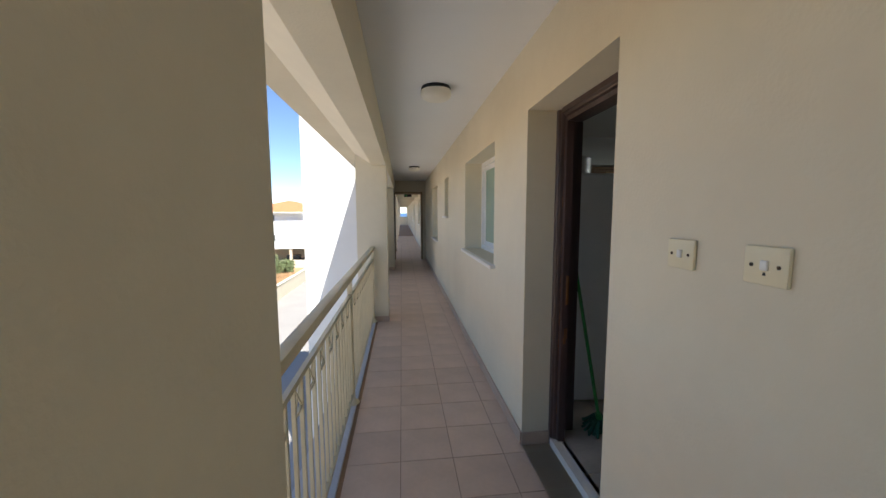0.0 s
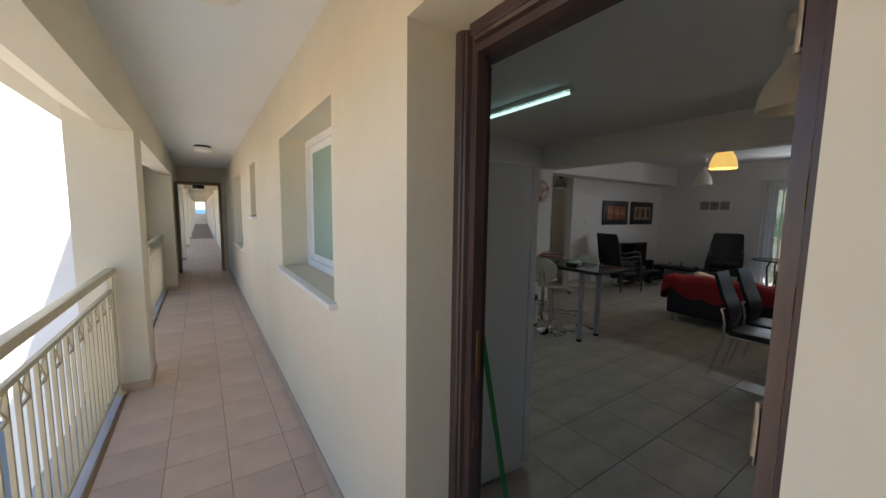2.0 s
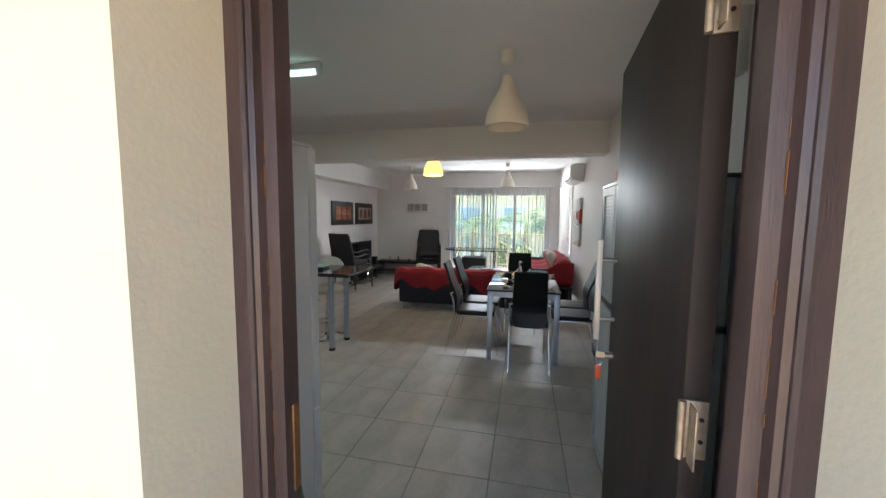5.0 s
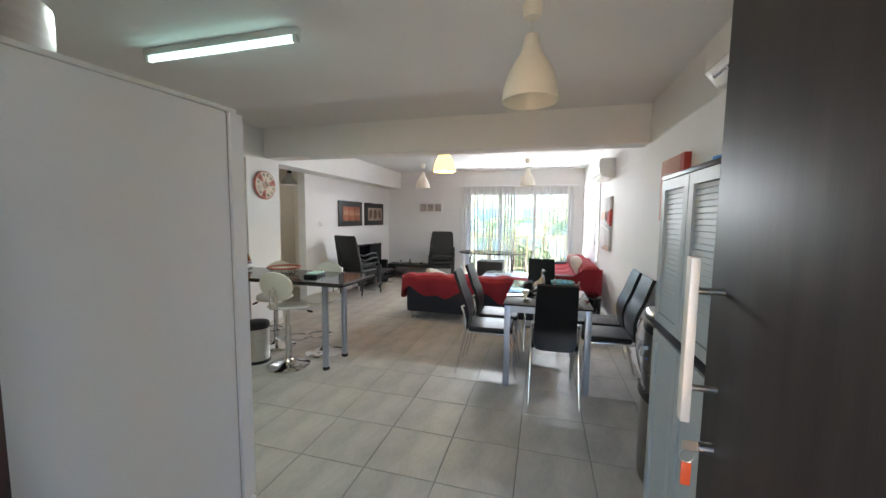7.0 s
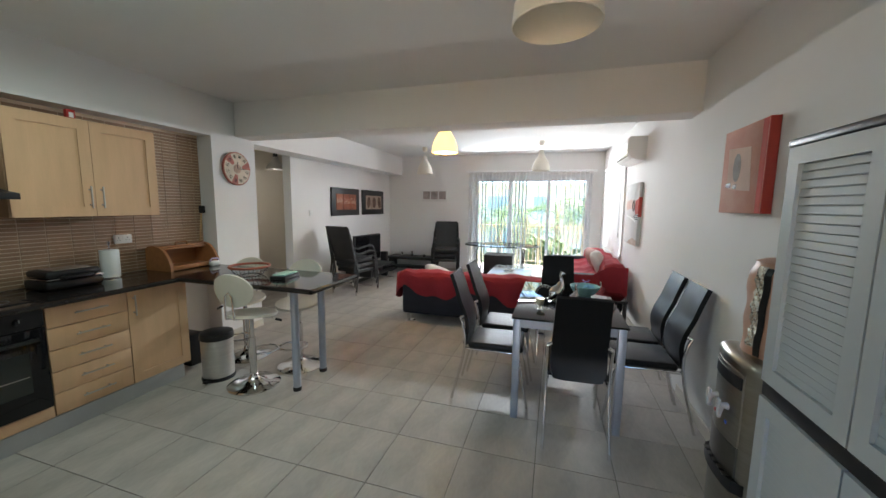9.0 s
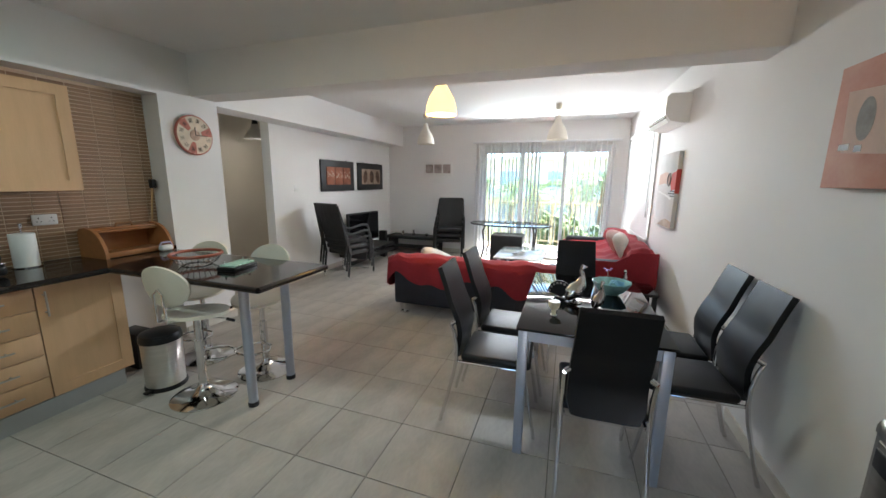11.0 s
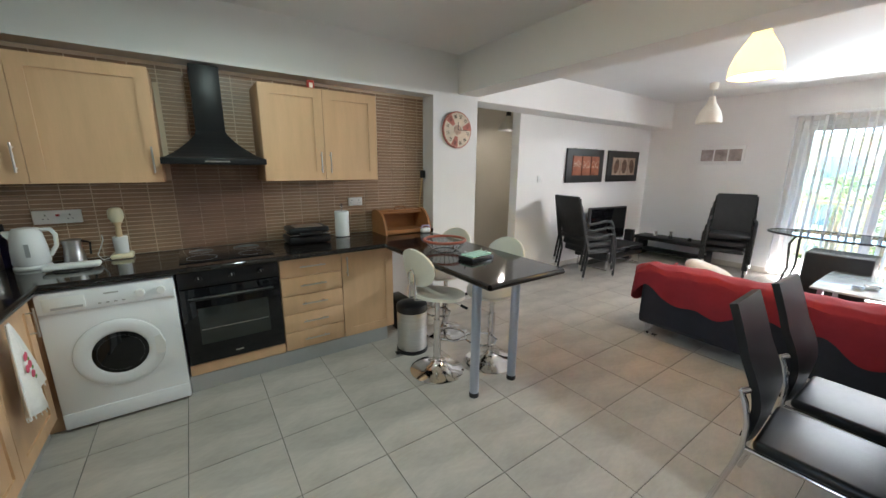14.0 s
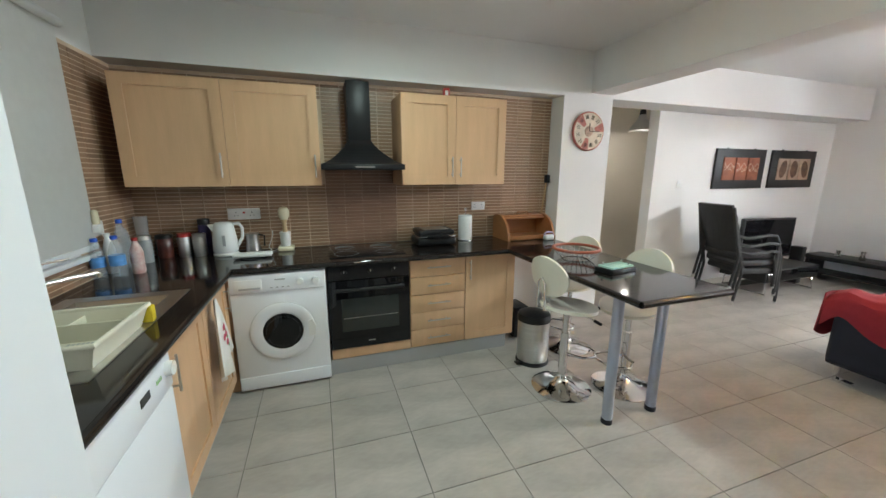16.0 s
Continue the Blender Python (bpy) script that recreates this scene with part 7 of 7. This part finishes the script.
def palm(x, y, h, seed):
    rnd = random.Random(seed)
    t = thing("palm_tree", "palm tree with arching green fronds", "palm tree", pose(x, y, GZ), "courtyard palms")
    part("trunk", tube(bmesh.new(), [(0.04 * math.sin(k), 0.04 * math.cos(k * 2), h * k / 8) for k in range(9)], [0.22 - 0.008 * k for k in range(9)], 10), BARK, t)
    vs, fs = [], []
    for f in range(22):
        a = f * 2.4 + rnd.uniform(-0.2, 0.2)
        up, L = rnd.uniform(-0.3, 1.1), rnd.uniform(1.6, 2.4)
        c, s = math.cos(a), math.sin(a)
        spine = []
        for k in range(11):
            q = k / 10
            r = L * q * math.cos(up * 0.6)
            spine.append(Vector((r * c, r * s, h + L * (math.sin(up) * q - 0.75 * q * q))))
        for k in range(1, 11):
            p, dr = spine[k], (spine[k] - spine[k - 1]).normalized()
            sidev = Vector((-s, c, 0))
            ln = 0.55 * math.sin(math.pi * min(1, k / 10 * 0.85 + 0.1))
            for sg in (-1, 1):
                for off in (0.0, 0.45):
                    b0 = p - dr * (0.2 * off)
                    tip = b0 + sidev * sg * ln + dr * 0.22 + Vector((0, 0, -0.22 * ln))
                    i = len(vs)
                    vs += [b0, b0 + dr * 0.05, tip]
                    fs.append((i, i + 1, i + 2))
    me = bpy.data.meshes.new("fronds")
    me.from_pydata(vs, [], fs)
    me.materials.append(PALML)
    o = new("crown", me)
    o.parent = t


for k, (x, y, h) in enumerate(((17.5, 2.9, 7.2), (19.5, 0.2, 7.6), (24, 4.8, 7.0), (22, -2.4, 6.6), (28, 1.4, 7.9), (29, 7.5, 7.4), (16.4, 5.6, 5.6), (31, -3.5, 7.6))):
    palm(x, y, h, k)
for k, (x, y) in enumerate(((15.5, 1.4), (16, 3.8), (18.5, -0.8), (17, 6.5), (20.5, 2.2))):
    bl = [(rb.uniform(-0.9, 0.9), rb.uniform(-0.9, 0.9), rb.uniform(3.2, 5.4), rb.uniform(0.7, 1.1), rb.uniform(0.7, 1.1)) for _ in range(6)]
    leaf_cloud("courtyard_tree", "leafy courtyard tree below the balcony", "tree", x, y, GZ, bl, 380, 0.15, PALML, True, 90 + k)


def apartment_block(x, y0, y1, label):
    t = thing("apartment_building", label, "apartment building", pose(x, y0, GZ))
    L = y1 - y0
    part("wall", boxes((0, 9, 0, L, 0, 9.6)), BEIGEB, t, smooth=False)
    part("roof", boxes((-0.5, 9.5, -0.5, L + 0.5, 9.6, 9.9)), BEIGEB, t, smooth=False)
    for f in range(3):
        for k in range(int(L / 4.5)):
            y = 1.0 + 4.5 * k
            w = part("window", boxes((-0.05, 0.0, y, y + 2.2, 0.4 + 3.05 * f, 2.6 + 3.05 * f)), ALU, t, smooth=False)
            part("pane", boxes((-0.08, -0.05, y + 0.1, y + 2.1, 0.5 + 3.05 * f, 2.5 + 3.05 * f)), mat("blue reflecting pane", (0.30, 0.40, 0.43), 0.2), w, smooth=False)
            if f:
                bl = part("balcony", boxes((-1.4, -0.09, y - 0.6, y + 2.8, 3.05 * f - 0.1, 3.05 * f + 0.1)), BEIGEB, t, smooth=False)
                part("balcony_rail", boxes((-1.4, -1.36, y - 0.6, y + 2.8, 3.05 * f + 0.1, 3.05 * f + 1.05)), mat("white balcony panel", (0.7, 0.7, 0.68), 0.6), bl, smooth=False)


apartment_block(38, -22, 22, "beige apartment building across the courtyard")

# ---- small pieces of floors and walls ----
def tile_field(name, parent_name, nx, ny, ox, oy, size, gap, z, material, keep, thick=0.006):
    """Square tiles as objects on one mesh, children of their floor."""
    par = bpy.data.objects[parent_name]
    h = (size - gap) / 2
    bm = bmesh.new()
    c = 0.0012
    lo = [bm.verts.new((x, y, -thick)) for x, y in ((-h, -h), (h, -h), (h, h), (-h, h))]
    mid = [bm.verts.new((x, y, -c)) for x, y in ((-h, -h), (h, -h), (h, h), (-h, h))]
    k = h - c
    hi = [bm.verts.new((x, y, 0)) for x, y in ((-k, -k), (k, -k), (k, k), (-k, k))]
    for a, b in ((lo, mid), (mid, hi)):
        for i in range(4):
            bm.faces.new((a[i], a[(i + 1) % 4], b[(i + 1) % 4], b[i]))
    bm.faces.new(hi)
    me = bpy.data.meshes.new(name)
    bm.to_mesh(me)
    bm.free()
    me.materials.append(material)
    for i in nx:
        for j in ny:
            x, y = ox + (i + 0.5) * size, oy + (j + 0.5) * size
            if keep(x, y):
                o = new(name, me)
                o.parent = par
                o.location = (x, y, z)


S = 0.4465
tile_field("tile", "floor", range(-7, 13), range(-6, 10), 4.127, 3.029, S, 0.004, 0.0, TILE, lambda x, y: x > 0.9 and x < 9.75 and y > 0.45 and (y < 5.35 or (4.9 < x < 7.5 and y < 6.9)))
Q = 0.335
tile_field("tile", "floor_corridor", range(-1, 3), range(-13, 62), -0.06, 4.0, Q, 0.004, FL, TERRA, lambda x, y: y < 24)

def strip_mesh(name, w, h, d, material):
    bm = boxes((-w / 2, w / 2, -d, 0, -h / 2, h / 2))
    me = bpy.data.meshes.new(name)
    bm.to_mesh(me)
    bm.free()
    me.materials.append(material)
    return me


# brown mosaic strips on the kitchen wall
struct("mosaic_bed", boxes((1.062, 4.592, 5.306, 5.31, 0.9, 2.23), (1.0625, 1.066, 4.62, 5.306, 0.9, 2.23), (1.0625, 1.066, 3.09, 4.62, 0.9, 1.018)), MGROUT, "pale grout bed of the kitchen mosaic", "trim")
bed = bpy.data.objects["mosaic_bed"]
SW, SH, GP = 0.15, 0.029, 0.006
b0 = (SH - GP) / 2
one = strip_mesh("mosaic_strip", SW - GP, SH - GP, 0.004, STRIP)
vs, fs, vd, fd = [], [], [], []
count = 0
rows_n = int((2.23 - 0.902) / SH)
for r in range(rows_n):
    z = 0.902 + (r + 0.5) * SH
    for c in range(int(3.53 / SW)):
        x = 1.066 + (c + 0.5) * SW
        hid = (1.20 < x < 2.38 or 3.0 < x < 3.88) and 1.43 < z < 2.10
        if hid:
            continue
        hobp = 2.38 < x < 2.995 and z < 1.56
        near = x > 3.93 and z > 1.0 and count < 290
        if near:
            o = new("mosaic_strip", one)
            o.parent = bed
            o.location = (x, 5.306, z)
            count += 1
            continue
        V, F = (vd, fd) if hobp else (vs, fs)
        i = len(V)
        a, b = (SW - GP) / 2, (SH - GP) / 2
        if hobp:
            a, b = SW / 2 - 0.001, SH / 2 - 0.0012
        V += [(x - a, 5.302, z - b), (x + a, 5.302, z - b), (x + a, 5.302, z + b), (x - a, 5.302, z + b), (x - a, 5.306, z - b), (x + a, 5.306, z - b), (x + a, 5.306, z + b), (x - a, 5.306, z + b)]
        F += [(i, i + 1, i + 2, i + 3), (i + 1, i + 5, i + 6, i + 2), (i, i + 3, i + 7, i + 4), (i + 3, i + 2, i + 6, i + 7), (i, i + 4, i + 5, i + 1)]
    i = len(vs)
    vs += [(4.519, 5.302, z - b0), (4.589, 5.302, z - b0), (4.589, 5.302, z + b0), (4.519, 5.302, z + b0), (4.519, 5.306, z - b0), (4.589, 5.306, z - b0), (4.589, 5.306, z + b0), (4.519, 5.306, z + b0)]
    fs += [(i, i + 1, i + 2, i + 3), (i + 1, i + 5, i + 6, i + 2), (i, i + 3, i + 7, i + 4), (i + 3, i + 2, i + 6, i + 7), (i, i + 4, i + 5, i + 1)]
    for c in range(14 if z < 1.005 else 4):
        y = 5.30 - (c + 0.5) * SW
        i = len(vs)
        a, b = (SW - GP) / 2, (SH - GP) / 2
        vs += [(1.070, y - a, z - b), (1.070, y + a, z - b), (1.070, y + a, z + b), (1.070, y - a, z + b), (1.066, y - a, z - b), (1.066, y + a, z - b), (1.066, y + a, z + b), (1.066, y - a, z + b)]
        fs += [(i, i + 1, i + 2, i + 3), (i + 1, i + 5, i + 6, i + 2), (i, i + 3, i + 7, i + 4), (i + 3, i + 2, i + 6, i + 7), (i, i + 4, i + 5, i + 1)]
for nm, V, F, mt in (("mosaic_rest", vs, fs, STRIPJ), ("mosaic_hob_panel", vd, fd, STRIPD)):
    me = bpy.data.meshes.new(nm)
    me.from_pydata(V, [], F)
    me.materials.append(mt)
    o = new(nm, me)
    o.parent = bed
    tagged(o, "brown mosaic strips of the kitchen wall", kind="stuff")
